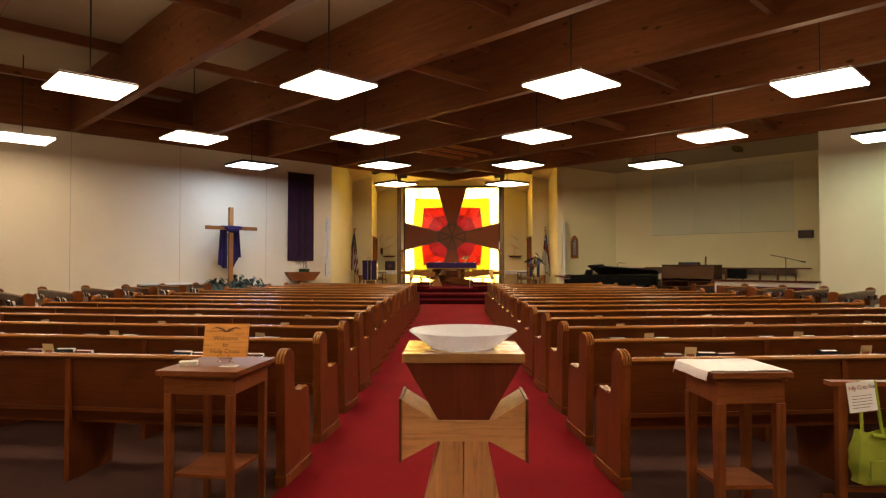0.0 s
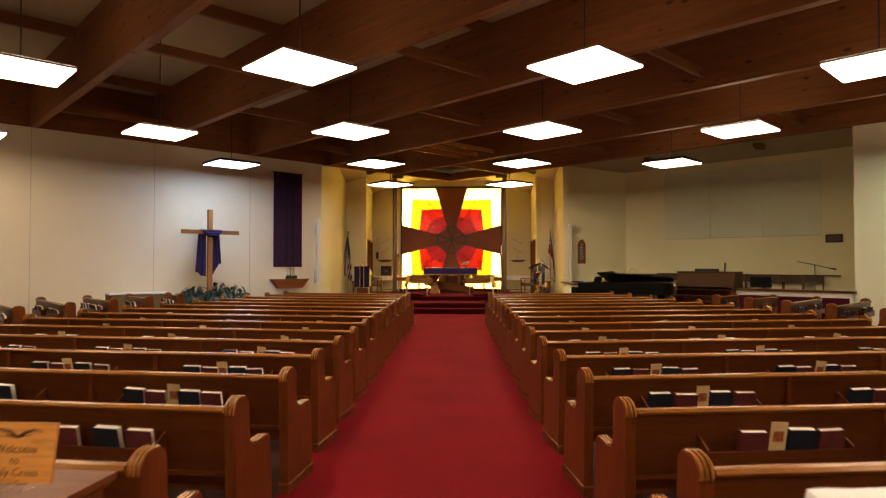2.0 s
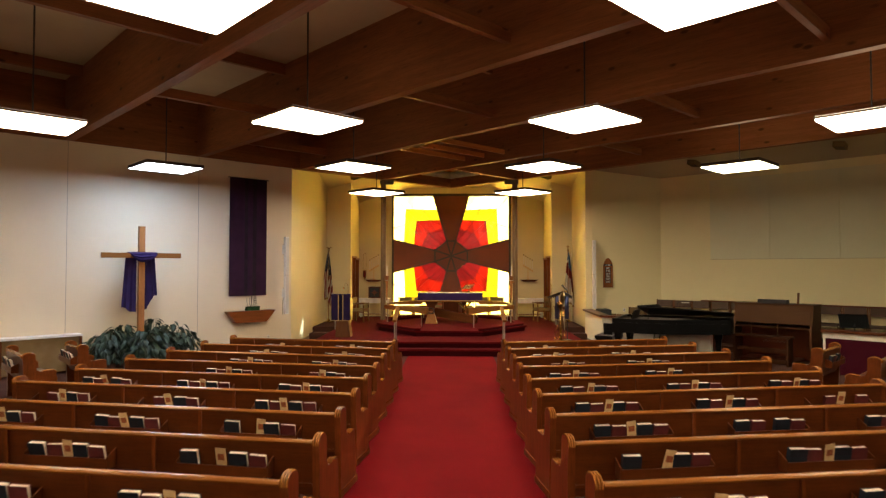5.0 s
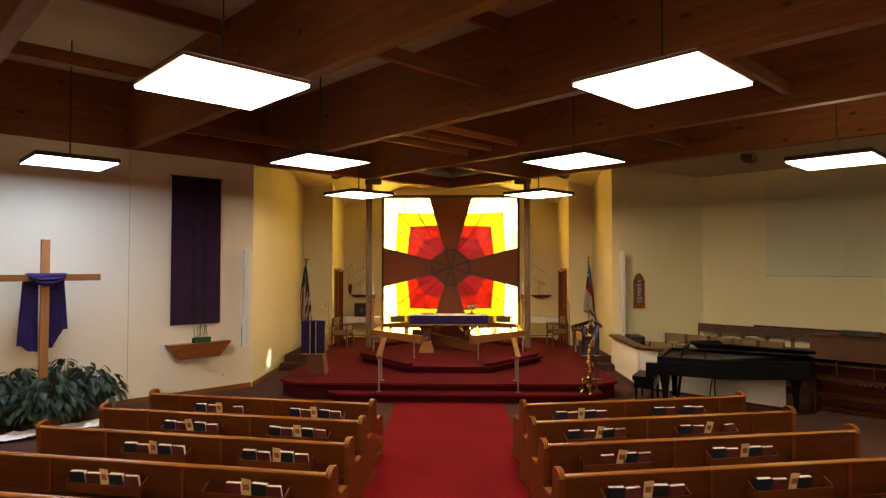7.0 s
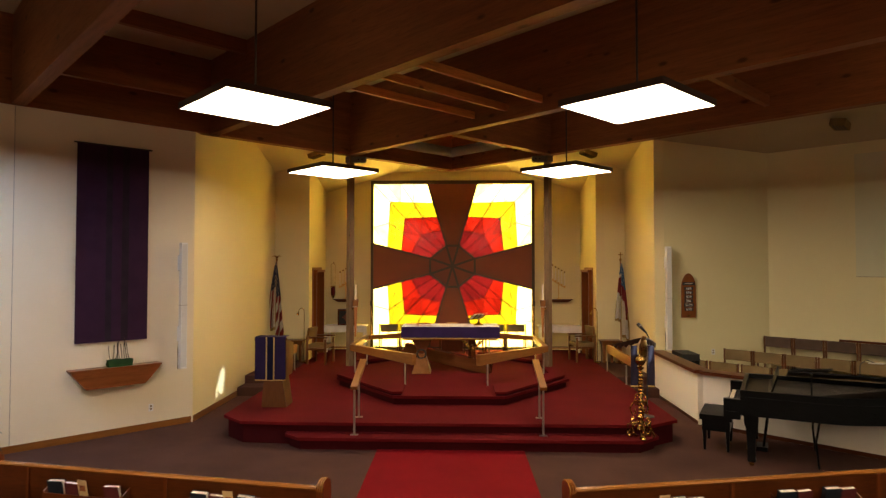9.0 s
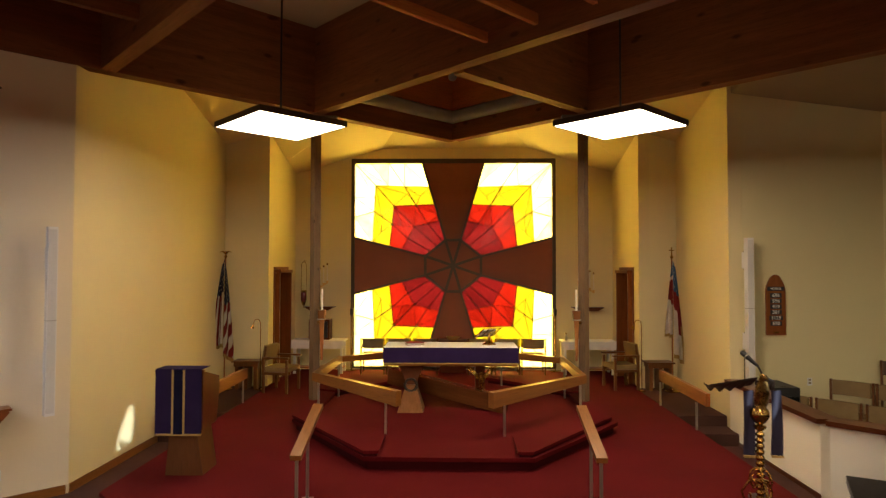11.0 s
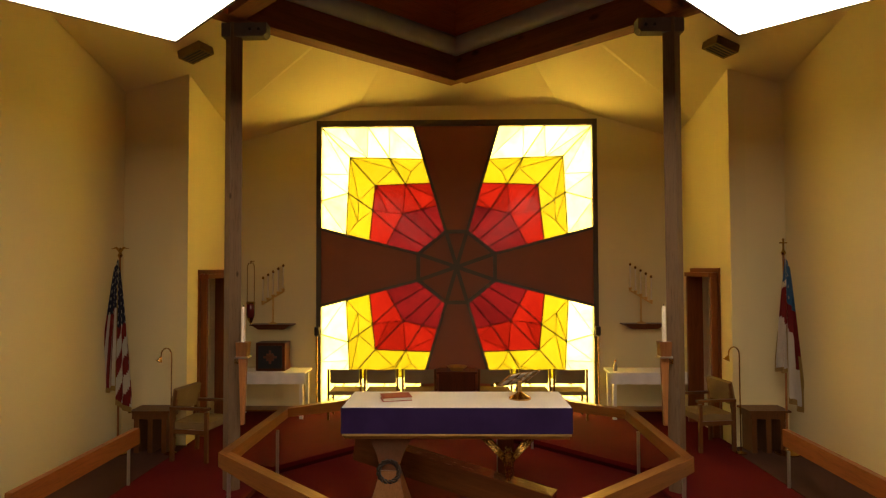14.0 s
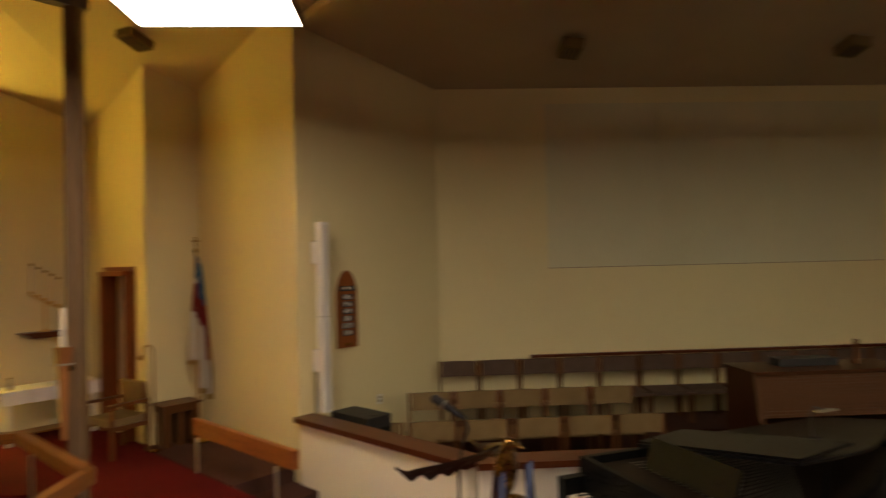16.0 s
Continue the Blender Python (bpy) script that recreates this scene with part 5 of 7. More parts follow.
solid(bm, [(-0.62, 1.04), (0.62, 1.04), (0.62, 1.015), (0.40, 0.77), (-0.42, 0.77), (-0.62, 1.015)], 1, -0.20, -0.002)
part("body", bevel(bm, 0.004), WARM, shelf)
part("ledge", bx(-0.64, 0.64, -0.215, -0.002, 1.041, 1.065, 0.004), WARM, shelf)
moss = thing("moss_arrangement", on_west(-5.14, 0.11) @ pose(0.05, 0, 1.066), "green mossy block with bare upright twigs", "plant")
bm = B()
box(bm, -0.17, 0.17, -0.07, 0.07, 0, 0.10)
bmesh.ops.subdivide_edges(bm, edges=bm.edges[:], cuts=4, use_grid_fill=True)
for v in bm.verts:
    v.co += v.co.normalized() * 0.02 * noise.noise(v.co * 18)
part("moss", bm, surface("moss", (0.030, 0.075, 0.025), (0.02, 0.05, 0.018), 20, 0.95, bump=0.8, fine=80, dist=0.01), moss)
rr = random.Random(8)
for i in range(9):
    bm = B()
    x = -0.13 + 0.033 * i
    lean = rr.uniform(-0.05, 0.05)
    tube(bm, [(x, 0, 0.08), (x + lean * 0.5, rr.uniform(-0.02, 0.02), 0.2), (x + lean, 0, rr.uniform(0.3, 0.42))], [0.006, 0.005, 0.007], 5)
    part("twig", bm, DARKMETAL, moss)


def column_speaker(m, h, label):
    c = thing("column_speaker", m, label, "speaker", "column speakers")
    part("cabinet", bx(-0.048, 0.048, -0.22, -0.11, 0, h, 0.014, 2), WHITE, c)
    part("grille", bx(-0.040, 0.040, -0.2225, -0.2205, 0.03, h - 0.03), surface("grille_cloth", (0.66, 0.65, 0.61), (0.6, 0.59, 0.56), 200, 0.8), c)
    for z in (0.43, h - 0.45):
        bracket = part("bracket", bx(-0.032, 0.026, -0.109, -0.001, z, z + 0.24, 0.005), WHITE, c, "white wall bracket")
        for dz in (-0.014, 0.241):
            part("clamp", bx(-0.036, 0.030, -0.112, -0.06, z + dz, z + dz + 0.012, 0.002), CHARCOAL, bracket, "black clamp")
    part("joint", bx(-0.049, 0.049, -0.2235, -0.109, h * 0.5, h * 0.5 + 0.008), STEEL, c)
    bm = B()
    tube(bm, [(-0.02, -0.05, 0.42), (-0.026, -0.035, 0.3), (-0.02, -0.03, 0.12), (-0.022, -0.03, -0.02)], 0.006, 6)
    part("cable", bm, CHARCOAL, c, "dark speaker cable")
    return c


column_speaker(on_west(-4.45, 0.0) @ pose(0, 0, 0.93), 2.04, "tall slim white column loudspeaker on the wall")
column_speaker(pose(4.36, 23.868, 0.905), 2.075, "tall slim white column loudspeaker on the wall")


def outlet(m):
    o = thing("wall_outlet", m, "ivory electrical outlet plate on the wall", "outlet", "wall outlets")
    part("plate", bx(-0.035, 0.035, -0.008, -0.001, 0, 0.115, 0.003), WHITE, o)
    for z in (0.025, 0.07):
        part("socket", bx(-0.016, 0.016, -0.0095, -0.0082, z, z + 0.026), TAN, o)


outlet(on_west(-4.75) @ pose(0, 0, 0.28))
outlet(pose(5.30, 23.868, 0.80))


# ---------------------------------------------------------------- chancel: altar and rails
altar = thing("altar", pose(-0.01, 23.78, DAIS), "wooden altar table on a pinched oak pedestal and a leaning beam", "altar")
part("mensa", bx(-0.95, 0.95, -0.31, 0.33, 0.64, 0.70, 0.006), OAK, altar)
def flared(sections):
    """A four-sided block lofted through level sections: z, half width, front and back."""
    bm = B()
    rows = [[bm.verts.new((-0.57 + x, y, z)) for x, y in ((-w, y0), (w, y0), (w, y1), (-w, y1))] for z, w, y0, y1 in sections]
    bm.faces.new(rows[0][::-1])
    bm.faces.new(rows[-1])
    for lo, hi in zip(rows, rows[1:]):
        for i in range(4):
            bm.faces.new((lo[i], lo[(i + 1) % 4], hi[(i + 1) % 4], hi[i]))
    return bevel(bm, 0.004)


part("pedestal", flared(((0.0, 0.185, -0.44, -0.02), (0.20, 0.125, -0.36, -0.08), (0.37, 0.075, -0.29, -0.12))), ALTAROAK_UP, altar, "flared oak pedestal")
# the table's shadow on the head is put in by a darker wood
part("pedestal_head", flared(((0.371, 0.072, -0.28, -0.10), (0.50, 0.12, -0.22, 0.02), (0.639, 0.20, -0.16, 0.12))), MAHOGANY, altar, "flared head of the pedestal, darkened as if in shade")
bm = B()
box(bm, -0.96, 0.96, -0.085, 0.085, -0.115, 0.115)
part("leaning_beam", bevel(bm, 0.006), wood("dark_waxed_oak", (0.125, 0.056, 0.022), (0.085, 0.036, 0.014), 0, 0.24, coat=0.5), altar, "heavy oak beam leaning under the table", pose(-0.07, 0.02, 0.245, 0, 8.2, -24.4))
bm = B()
for k in range(3):
    loop = []
    for i in range(31):
        a, w = math.tau * i / 30, math.tau * i / 30 * 5 + math.tau * k / 3
        r = 0.086 + 0.014 * math.cos(w)
        loop.append((-0.57 + r * math.cos(a), -0.318 + 0.014 * math.sin(w), 0.37 + r * math.sin(a)))
    tube(bm, loop, 0.0085, 6)
part("thorn_wreath", bm, DARKMETAL, altar, "dark woven wreath of thorns")
OLDBRASS = surface("aged_brass", (0.46, 0.27, 0.06), (0.22, 0.12, 0.03), 14, 0.26, metal=1.0)
# brass emblem with spread wings on the other side
for s in (-1, 1):
    def vane(u, v, s=s):
        comb = 0.005 * math.sin(v * 9) ** 2 * u
        ox, oz = 0.015 + 0.215 * u ** 1.25, 0.37 + 0.255 * u ** 0.85
        ix, iz = 0.010 + 0.125 * u, 0.48 + 0.145 * u
        return Vector((0.44 + s * (ox + (ix - ox) * v), -0.235 - 0.06 * math.sin(u * 3.0) * (1 - 0.5 * v) - comb, oz + (iz - oz) * v))
    part("emblem_wing", plate(14, 18, vane, (0, 0.016, 0)), OLDBRASS, altar, "gilded wing under the table")
bm = B()
tube(bm, [(0.435, -0.235, 0.19), (0.437, -0.24, 0.25), (0.44, -0.25, 0.33), (0.44, -0.262, 0.42), (0.44, -0.25, 0.50), (0.44, -0.255, 0.545), (0.44, -0.29, 0.55)], [0.006, 0.016, 0.026, 0.042, 0.030, 0.030, 0.008], 14)
part("emblem_body", bm, OLDBRASS, altar, "gilded bird-shaped emblem under the table")
part("strut", bx(0.36, 0.50, -0.10, 0.04, 0.0, 0.639, 0.005), MAHOGANY, altar)

front = thing("altar_frontal", pose(-0.01, 23.78, DAIS), "purple altar frontal with a white linen top", "altar cloth")


part("top_linen", bx(-0.965, 0.965, -0.325, 0.34, 0.8985, 0.910, 0.004), LINEN, front, "white linen top cloth")
part("purple_fall", bx(-0.963, 0.963, -0.335, -0.326, 0.69, 0.905, 0.003), PURPLE, front, "purple cloth hanging in front")
for s in (-1, 1):
    xs = sorted((s * 0.9655, s * 0.974))
    part("purple_fall", bx(xs[0], xs[1], -0.334, 0.335, 0.69, 0.905, 0.003), PURPLE, front, "purple cloth hanging at the side")
part("fringe", bx(-0.963, 0.963, -0.337, -0.327, 0.672, 0.6895, 0.002), surface("gold_fringe", (0.42, 0.28, 0.08), (0.32, 0.2, 0.05), 40, 0.6), front, "gold fringe")
part("altar_box", bx(-0.94, 0.94, -0.30, 0.32, 0.7005, 0.898, 0.004), OAK, altar)

bk = thing("missal", pose(-0.55, 23.78, DAIS + 0.911, 0, 0, 14), "red leather service book lying on the altar", "book")
LEATHER = surface("red_leather", (0.34, 0.030, 0.016), (0.27, 0.022, 0.012), 9, 0.4)
part("cover", bx(-0.13, 0.13, -0.10, 0.10, 0, 0.006, 0.002), LEATHER, bk)
part("page_block", bx(-0.12, 0.125, -0.095, 0.095, 0.0062, 0.03), PAGES, bk)
part("upper_cover", bx(-0.13, 0.13, -0.10, 0.10, 0.0302, 0.036, 0.002), LEATHER, bk)
stand = thing("book_stand", pose(0.56, 23.80, DAIS + 0.911, 0, 0, 216), "brass book stand seen from behind holding an open book", "book stand")
bm = B()
lathe(bm, [(0.10, 0), (0.10, 0.012), (0.06, 0.03), (0.02, 0.06), (0.016, 0.14), (0.03, 0.165)], 24)
part("base", bm, BRASS, stand)
DESK = pose(0, -0.11, 0.115, 35, 0, 0)
# open brass frame with ribs, an open book on it
for x in (-0.165, -0.055, 0.055, 0.165):
    part("rib", bx(x - 0.009, x + 0.009, 0.0, 0.24, -0.006, 0.004, 0.002), BRASS, stand, "", DESK)
for y in (0.0, 0.12, 0.232):
    part("crossbar", bx(-0.174, 0.174, y, y + 0.016, -0.008, -0.0065, 0.0005), BRASS, stand, "", DESK)
part("lip", bx(-0.174, 0.174, -0.014, -0.002, -0.006, 0.035, 0.003), BRASS, stand, "", DESK)
for k in (-1, 1):
    xs = sorted((k * 0.003, k * 0.125))
    part("leaf_block", bx(xs[0], xs[1], 0.002, 0.17, 0.006, 0.022, 0.005, 2), PAGES, stand, "open pages", DESK)


def rail_board(parent, p, q, w, h, mat=None, h2=None):
    """A board from p to q, h deep at p and h2 at q."""
    p, q = Vector(p), Vector(q)
    d = q - p
    yaw = math.degrees(math.atan2(d.y, d.x))
    pitch = math.degrees(math.atan2(d.z, math.hypot(d.x, d.y)))
    bm = B()
    solid(bm, [(-0.02, 0.0), (-0.02, -h), (d.length + 0.02, -(h2 or h)), (d.length + 0.02, 0.0)], 1, -w / 2, w / 2)
    return part("rail", bevel(bm, 0.006, 2), mat or OAK, parent, "", Matrix.Translation(p) @ pose(0, 0, 0, 0, -pitch, yaw))


def rail_post(parent, x, y, z0, z1, foot=True):
    bm = B()
    box(bm, -0.014, 0.014, -0.008, 0.008, z0, z1)
    part("post", bevel(bm, 0.002), STEEL, parent, "slim steel post", pose(x, y, 0))
    if foot:
        part("foot_plate", bx(-0.055, 0.055, -0.03, 0.03, z0, z0 + 0.008, 0.002), STEEL, parent, "", pose(x, y, 0))


for s in (-1, 1):
    r = thing("communion_rail", pose(0, 0, 0), "low oak communion rail on steel posts round the altar", "altar rail", "communion rails")
    z = 1.045
    pts = [(-0.64, 22.06, z), (-1.93, 23.34, z), (-1.88, 24.95, z), (-1.00, 25.62, z)] if s < 0 else [(0.50, 21.99, z), (1.84, 23.25, z), (1.83, 24.90, z), (0.98, 25.60, z)]
    for a, b, h0, h1 in zip(pts, pts[1:], (0.185, 0.11, 0.09), (0.115, 0.095, 0.125)):
        rail_board(r, a, b, 0.088, h0, None, h1)
    for x, y in ((-0.80, 22.22), (-1.87, 23.28), (-1.80, 24.42), (-0.90, 25.38)) if s < 0 else ((0.66, 22.14), (1.79, 23.20), (1.78, 24.40), (0.86, 25.42)):
        rail_post(r, x, y, DAIS + 0.001, z - 0.10, False)
    h = thing("step_handrail", pose(0, 0, 0), "short sloping oak handrail on steel posts at the steps", "handrail", "handrails at the steps")
    rail_board(h, (s * 1.345, 20.02, 0.88), (s * 1.345, 20.88, 1.13), 0.10, 0.05)
    rail_post(h, s * 1.345, 20.05, 0.181, 0.835)
    rail_post(h, s * 1.345, 20.46, PLAT + 0.001, 0.955)
    g = thing("side_handrail", pose(0, 0, 0), "oak side rail on steel posts beside the chancel steps", "handrail", "side rails")
    rail_board(g, (s * 3.42, 22.92, 0.86), (s * 3.42, 24.78, 0.87), 0.06, 0.17, RAILRED)
    rail_post(g, s * 3.40 if s < 0 else 3.345, 23.1, PLAT + 0.001, 0.70, False)
    rail_post(g, s * 3.40 if s < 0 else 3.345, 24.6, PLAT + 0.001, 0.70, False)

# candles on brackets at the posts
for s in (-1, 1):
    x, y = (-1.955 if s < 0 else 1.865), 23.85
    c = thing("candle_bracket", pose(x, y, 0.095), "white candle in a wooden torch holder fixed to a post", "candle", "candles at the posts")
    bm = B()
    lathe(bm, [(0.018, 1.80), (0.018, 2.10), (0.012, 2.112), (0.003, 2.118)], 16)
    part("candle", bm, WAX, c, "white wax candle")
    bm = B()
    lathe(bm, [(0.004, 2.117), (0.004, 2.135)], 6)
    part("wick", bm, CHARCOAL, c)
    bm = B()
    solid(bm, [(-0.045, 1.67), (0.045, 1.67), (0.055, 1.799), (-0.055, 1.799)], 1, -0.05, 0.05)
    part("cup", bevel(bm, 0.006), ALTAROAK_UP, c, "tapered oak candle block")
    part("band", bx(-0.06, 0.06, -0.056, 0.056, 1.655, 1.669, 0.003), STEEL, c, "metal band")
    bm = B()
    solid(bm, [(-0.014, 1.05), (0.014, 1.05), (0.036, 1.654), (-0.036, 1.654)], 1, -0.02, 0.02)
    part("staff", bm, OAK_UP, c)
    xs = sorted((s * 0.021, s * 0.075))
    part("arm", bx(xs[0], xs[1], -0.015, 0.015, 1.60, 1.64, 0.003), BRASS, c)

# ---------------------------------------------------------------- chairs, tables, shelves by the window
def armchair(m, label, group=""):
    c = thing("armchair", m, label, "chair", group)
    for x in (-0.25, 0.25):
        for y, h in ((-0.22, 0.58), (0.22, 0.60)):
            part("leg", bx(x - 0.02, x + 0.02, y - 0.02, y + 0.02, 0, h, 0.004), CHAIRWOOD, c)
        part("arm", bx(x - 0.03, x + 0.03, -0.26, 0.24, 0.60, 0.63, 0.008, 2), CHAIRWOOD, c)
        part("side_rail", bx(x - 0.014, x + 0.014, -0.199, 0.199, 0.32, 0.37, 0.003), CHAIRWOOD, c)
    part("seat", bx(-0.235, 0.235, -0.24, 0.22, 0.371, 0.45, 0.02, 2), TAN, c, "tan upholstered seat")
    bm = B()
    box(bm, -0.235, 0.235, -0.03, 0.03, 0, 0.27)
    part("backrest", bevel(bm, 0.02, 2), TAN, c, "tan upholstered back", pose(0, 0.235, 0.56, 10, 0, 0))
    for x in (-0.225, 0.225):
        part("back_post", bx(x - 0.018, x + 0.018, -0.018, 0.018, 0, 0.42, 0.004), CHAIRWOOD, c, "", pose(0, 0.24, 0.40, 8, 0, 0))
    return c


armchair(pose(3.10, 26.08, PLAT, 0, 0, -80), "oak armchair with tan upholstery beside the chancel doorway", "chancel armchairs")
armchair(pose(-3.06, 25.62, PLAT, 0, 0, 80), "oak armchair with tan upholstery beside the chancel doorway", "chancel armchairs")


def plain_chair(m, seat_mat, label, category, group, h=0.62, w=0.46):
    """A light stacking chair with an upholstered seat and a padded back between two posts."""
    c = thing("chair", m, label, category, group)
    for x in (-w / 2, w / 2):
        part("front_leg", bx(x - 0.013, x + 0.013, -0.21, -0.184, 0, 0.385, 0.003), CHAIRWOOD, c)
        part("back_post", bx(x - 0.015, x + 0.015, 0.165, 0.195, 0, h + 0.008, 0.004), CHAIRWOOD, c)
    part("seat", bx(-w / 2 + 0.014, w / 2 - 0.014, -0.215, 0.178, 0.36, 0.42, 0.018, 2), seat_mat, c)
    bm = B()
    pts = [(x, 0.178 + 0.045 * (1 - (2 * x / w) ** 2)) for x in [(-w / 2 + 0.024) + (w - 0.048) * i / 8 for i in range(9)]]
    solid(bm, [(x, y - 0.036) for x, y in pts] + [(x, y) for x, y in pts[::-1]], 2, h - 0.20, h)
    part("backrest", bevel(bm, 0.010, 2), seat_mat, c)
    return c


OLIVE = surface("olive_brown_upholstery", (0.260, 0.195, 0.100), (0.220, 0.160, 0.080), 6, 0.9, bump=0.5, fine=130)
src = plain_chair(pose(-1.66, 27.55, PLAT, 0, 0, 180), OLIVE, "low olive brown upholstered chair before the stained glass", "chair", "chairs behind the altar", 0.74, 0.48)
for x in (-1.12, -0.56, 0.56, 1.12, 1.66):
    copy_thing(src, pose(x, 27.55, PLAT, 0, 0, 180))
cr = thing("credence_table", pose(0.0, 27.65, PLAT), "small dark wooden credence table behind the altar", "table")
part("top", bx(-0.30, 0.30, -0.2, 0.2, 0.66, 0.69, 0.004), MAHOGANY, cr)
part("body", bx(-0.27, 0.27, -0.17, 0.17, 0.02, 0.659, 0.004), MAHOGANY, cr)
ba = thing("brass_basin", pose(0.0, 27.6, PLAT + 0.691), "shallow brass offering bowl on the credence table", "bowl")
bm = B()
lathe(bm, [(0.02, 0.0), (0.09, 0.0), (0.10, 0.02), (0.15, 0.06), (0.155, 0.065), (0.148, 0.068), (0.095, 0.028), (0.02, 0.012)], 28)
part("bowl", bm, SATINBRASS, ba)


def linen_table(x0, x1, label):
    t = thing("linen_table", pose((x0 + x1) / 2, 27.62, PLAT), label, "table", "tables beside the window")
    w = (x1 - x0) / 2
    part("tabletop", bx(-w, w, -0.22, 0.24, 0.66, 0.688, 0.004), WHITE, t)
    for x in (-w + 0.06, w - 0.06):
        for y in (-0.17, 0.19):
            part("leg", bx(x - 0.025, x + 0.025, y - 0.025, y + 0.025, 0, 0.659, 0.004), WHITE, t)
    part("low_shelf", bx(-w + 0.03, w - 0.03, -0.13, 0.15, 0.10, 0.12, 0.003), OAK, t)

    def f(u, v):
        x = -w - 0.012 + (2 * w + 0.024) * u
        y, z = 0.24 - 0.47 * min(1, v / 0.7), 0.6915
        if v > 0.7:
            y, z = -0.232 - 0.008 * math.sin(x * 26), 0.6915 - (v - 0.7) / 0.3 * 0.17
        return Vector((x, y, z))
    tc = thing("table_linen", pose((x0 + x1) / 2, 27.62, PLAT), "white linen cloth over a side table", "cloth", "linen on the side tables")
    part("sheet", cloth(40, 20, f, 0.003), LINEN, tc)


linen_table(-3.36, -2.26, "white side table with a linen cloth beside the window")
linen_table(2.26, 3.36, "white side table with a linen cloth beside the window")

bx_ = thing("tabernacle", pose(-2.81, 27.66, PLAT + 0.693), "dark wooden box with a carved cross emblem on a linen table", "box")
part("body", bx(-0.22, 0.22, -0.14, 0.16, 0, 0.42, 0.008), MAHOGANY, bx_)
part("door", bx(-0.18, 0.18, -0.156, -0.141, 0.04, 0.38, 0.005), CHARCOAL, bx_, "dark front panel")
em = surface("emblem_red", (0.20, 0.06, 0.03), (0.15, 0.04, 0.02), 9, 0.5)
for w, h in ((0.035, 0.20), (0.20, 0.035), (0.11, 0.11)):
    part("emblem_bar", bx(-w / 2, w / 2, -0.162 - 0.001 * (w > 0.1), -0.1565, 0.21 - h / 2, 0.21 + h / 2), em, bx_, "carved red cross emblem")
jar = thing("glass_cruet", pose(2.36, 27.55, PLAT + 0.693), "small brass-topped cruet on a linen table", "cruet")
bm = B()
lathe(bm, [(0.03, 0), (0.034, 0.06), (0.02, 0.10), (0.012, 0.13)], 16)
part("body", bm, STEEL, jar)
bm = B()
lathe(bm, [(0.014, 0.131), (0.016, 0.15), (0.004, 0.165)], 12)
part("stopper", bm, BRASS, jar)

for s in (-1, 1):
    sh = thing("candle_shelf", pose(s * 2.88, 27.999, 1.62), "boat-shaped brown wooden shelf on the wall", "shelf", "candle shelves")
    bm = B()
    solid(bm, [(-0.30, 0.06), (0.30, 0.06), (0.20, 0.0), (-0.20, 0.0)], 1, -0.22, -0.002)
    part("body", bevel(bm, 0.006), MAHOGANY, sh)
    part("ledge", bx(-0.33, 0.33, -0.24, -0.002, 0.0605, 0.078, 0.004), MAHOGANY, sh)
    cd = thing("candelabrum", pose(s * 2.88 - (0.03 if s > 0 else 0), 27.88, 1.6985), "five-branched brass candelabrum with white candles", "candelabrum", "candelabra")
    bm = B()
    lathe(bm, [(0.07, 0), (0.07, 0.012), (0.02, 0.03), (0.012, 0.05), (0.012, 0.40)], 18)
    part("stem", bm, SATINBRASS, cd)
    bm = B()
    tube(bm, [(-0.175, 0, 0.41 + s * 0.105), (0, 0, 0.41), (0.175, 0, 0.41 - s * 0.105)], 0.013, 8)
    part("branch", bm, SATINBRASS, cd)
    for i in range(5):
        x = -0.16 + 0.080 * i
        z = 0.425 - s * x * 0.6
        bm = B()
        lathe(bm, [(0.012, z - 0.03), (0.015, z - 0.01), (0.028, z + 0.02), (0.028, z + 0.03), (0.014, z + 0.035)], 12, pose(x, 0, 0))
        part("cup", bm, SATINBRASS, cd)
        bm = B()
        lathe(bm, [(0.013, z + 0.0355), (0.013, z + 0.38)], 10, pose(x, 0, 0))
        part("candle", bm, WAX, cd, "slender white candle")
        bm = B()
        lathe(bm, [(0.015, z + 0.372), (0.019, z + 0.385), (0.019, z + 0.40), (0.006, z + 0.415)], 12, pose(x, 0, 0))
        part("follower", bm, BRASS, cd, "brass cap on the candle")
    # processional torches at the window's edge
    t = thing("floor_candlestick", pose(s * 2.17, 27.80, PLAT), "slim dark floor candlestick at the window edge", "candlestick", "floor candlesticks")
    part("base", bx(-0.10, 0.10, -0.07, 0.07, 0, 0.02, 0.004), BRASS, t)
    bm = B()
    lathe(bm, [(0.012, 0.02), (0.012, 1.18)], 10)
    part("pole", bm, BRASS, t)
    bm = B()
    lathe(bm, [(0.02, 1.18), (0.04, 1.20), (0.04, 1.32), (0.03, 1.33)], 14)
    part("lantern", bm, DARKMETAL, t)

# hanging sanctuary lamp on the west side
sl = thing("sanctuary_lamp", pose(-3.22, 27.84, 0), "brass wall lamp with red glass on hanging rods", "wall lamp")
bm = B()
for dx in (-0.055, 0.055):
    tube(bm, [(dx * 0.5, 0, 2.66), (dx, 0, 2.60), (dx, 0, 2.02)], 0.006, 6)
tube(bm, [(0, 0.155, 2.68), (0, 0.0, 2.68), (0, 0, 2.64)], 0.010, 6)
part("hanger", bm, BRASS, sl)
bm = B()
lathe(bm, [(0.05, 1.80), (0.062, 1.84), (0.06, 2.00), (0.055, 2.01)], 18)
part("glass", bm, surface("ruby_glass", (0.18, 0.01, 0.01), (0.12, 0.008, 0.008), 6, 0.15, coat=0.5, bump=0), sl, "ruby red glass")
bm = B()
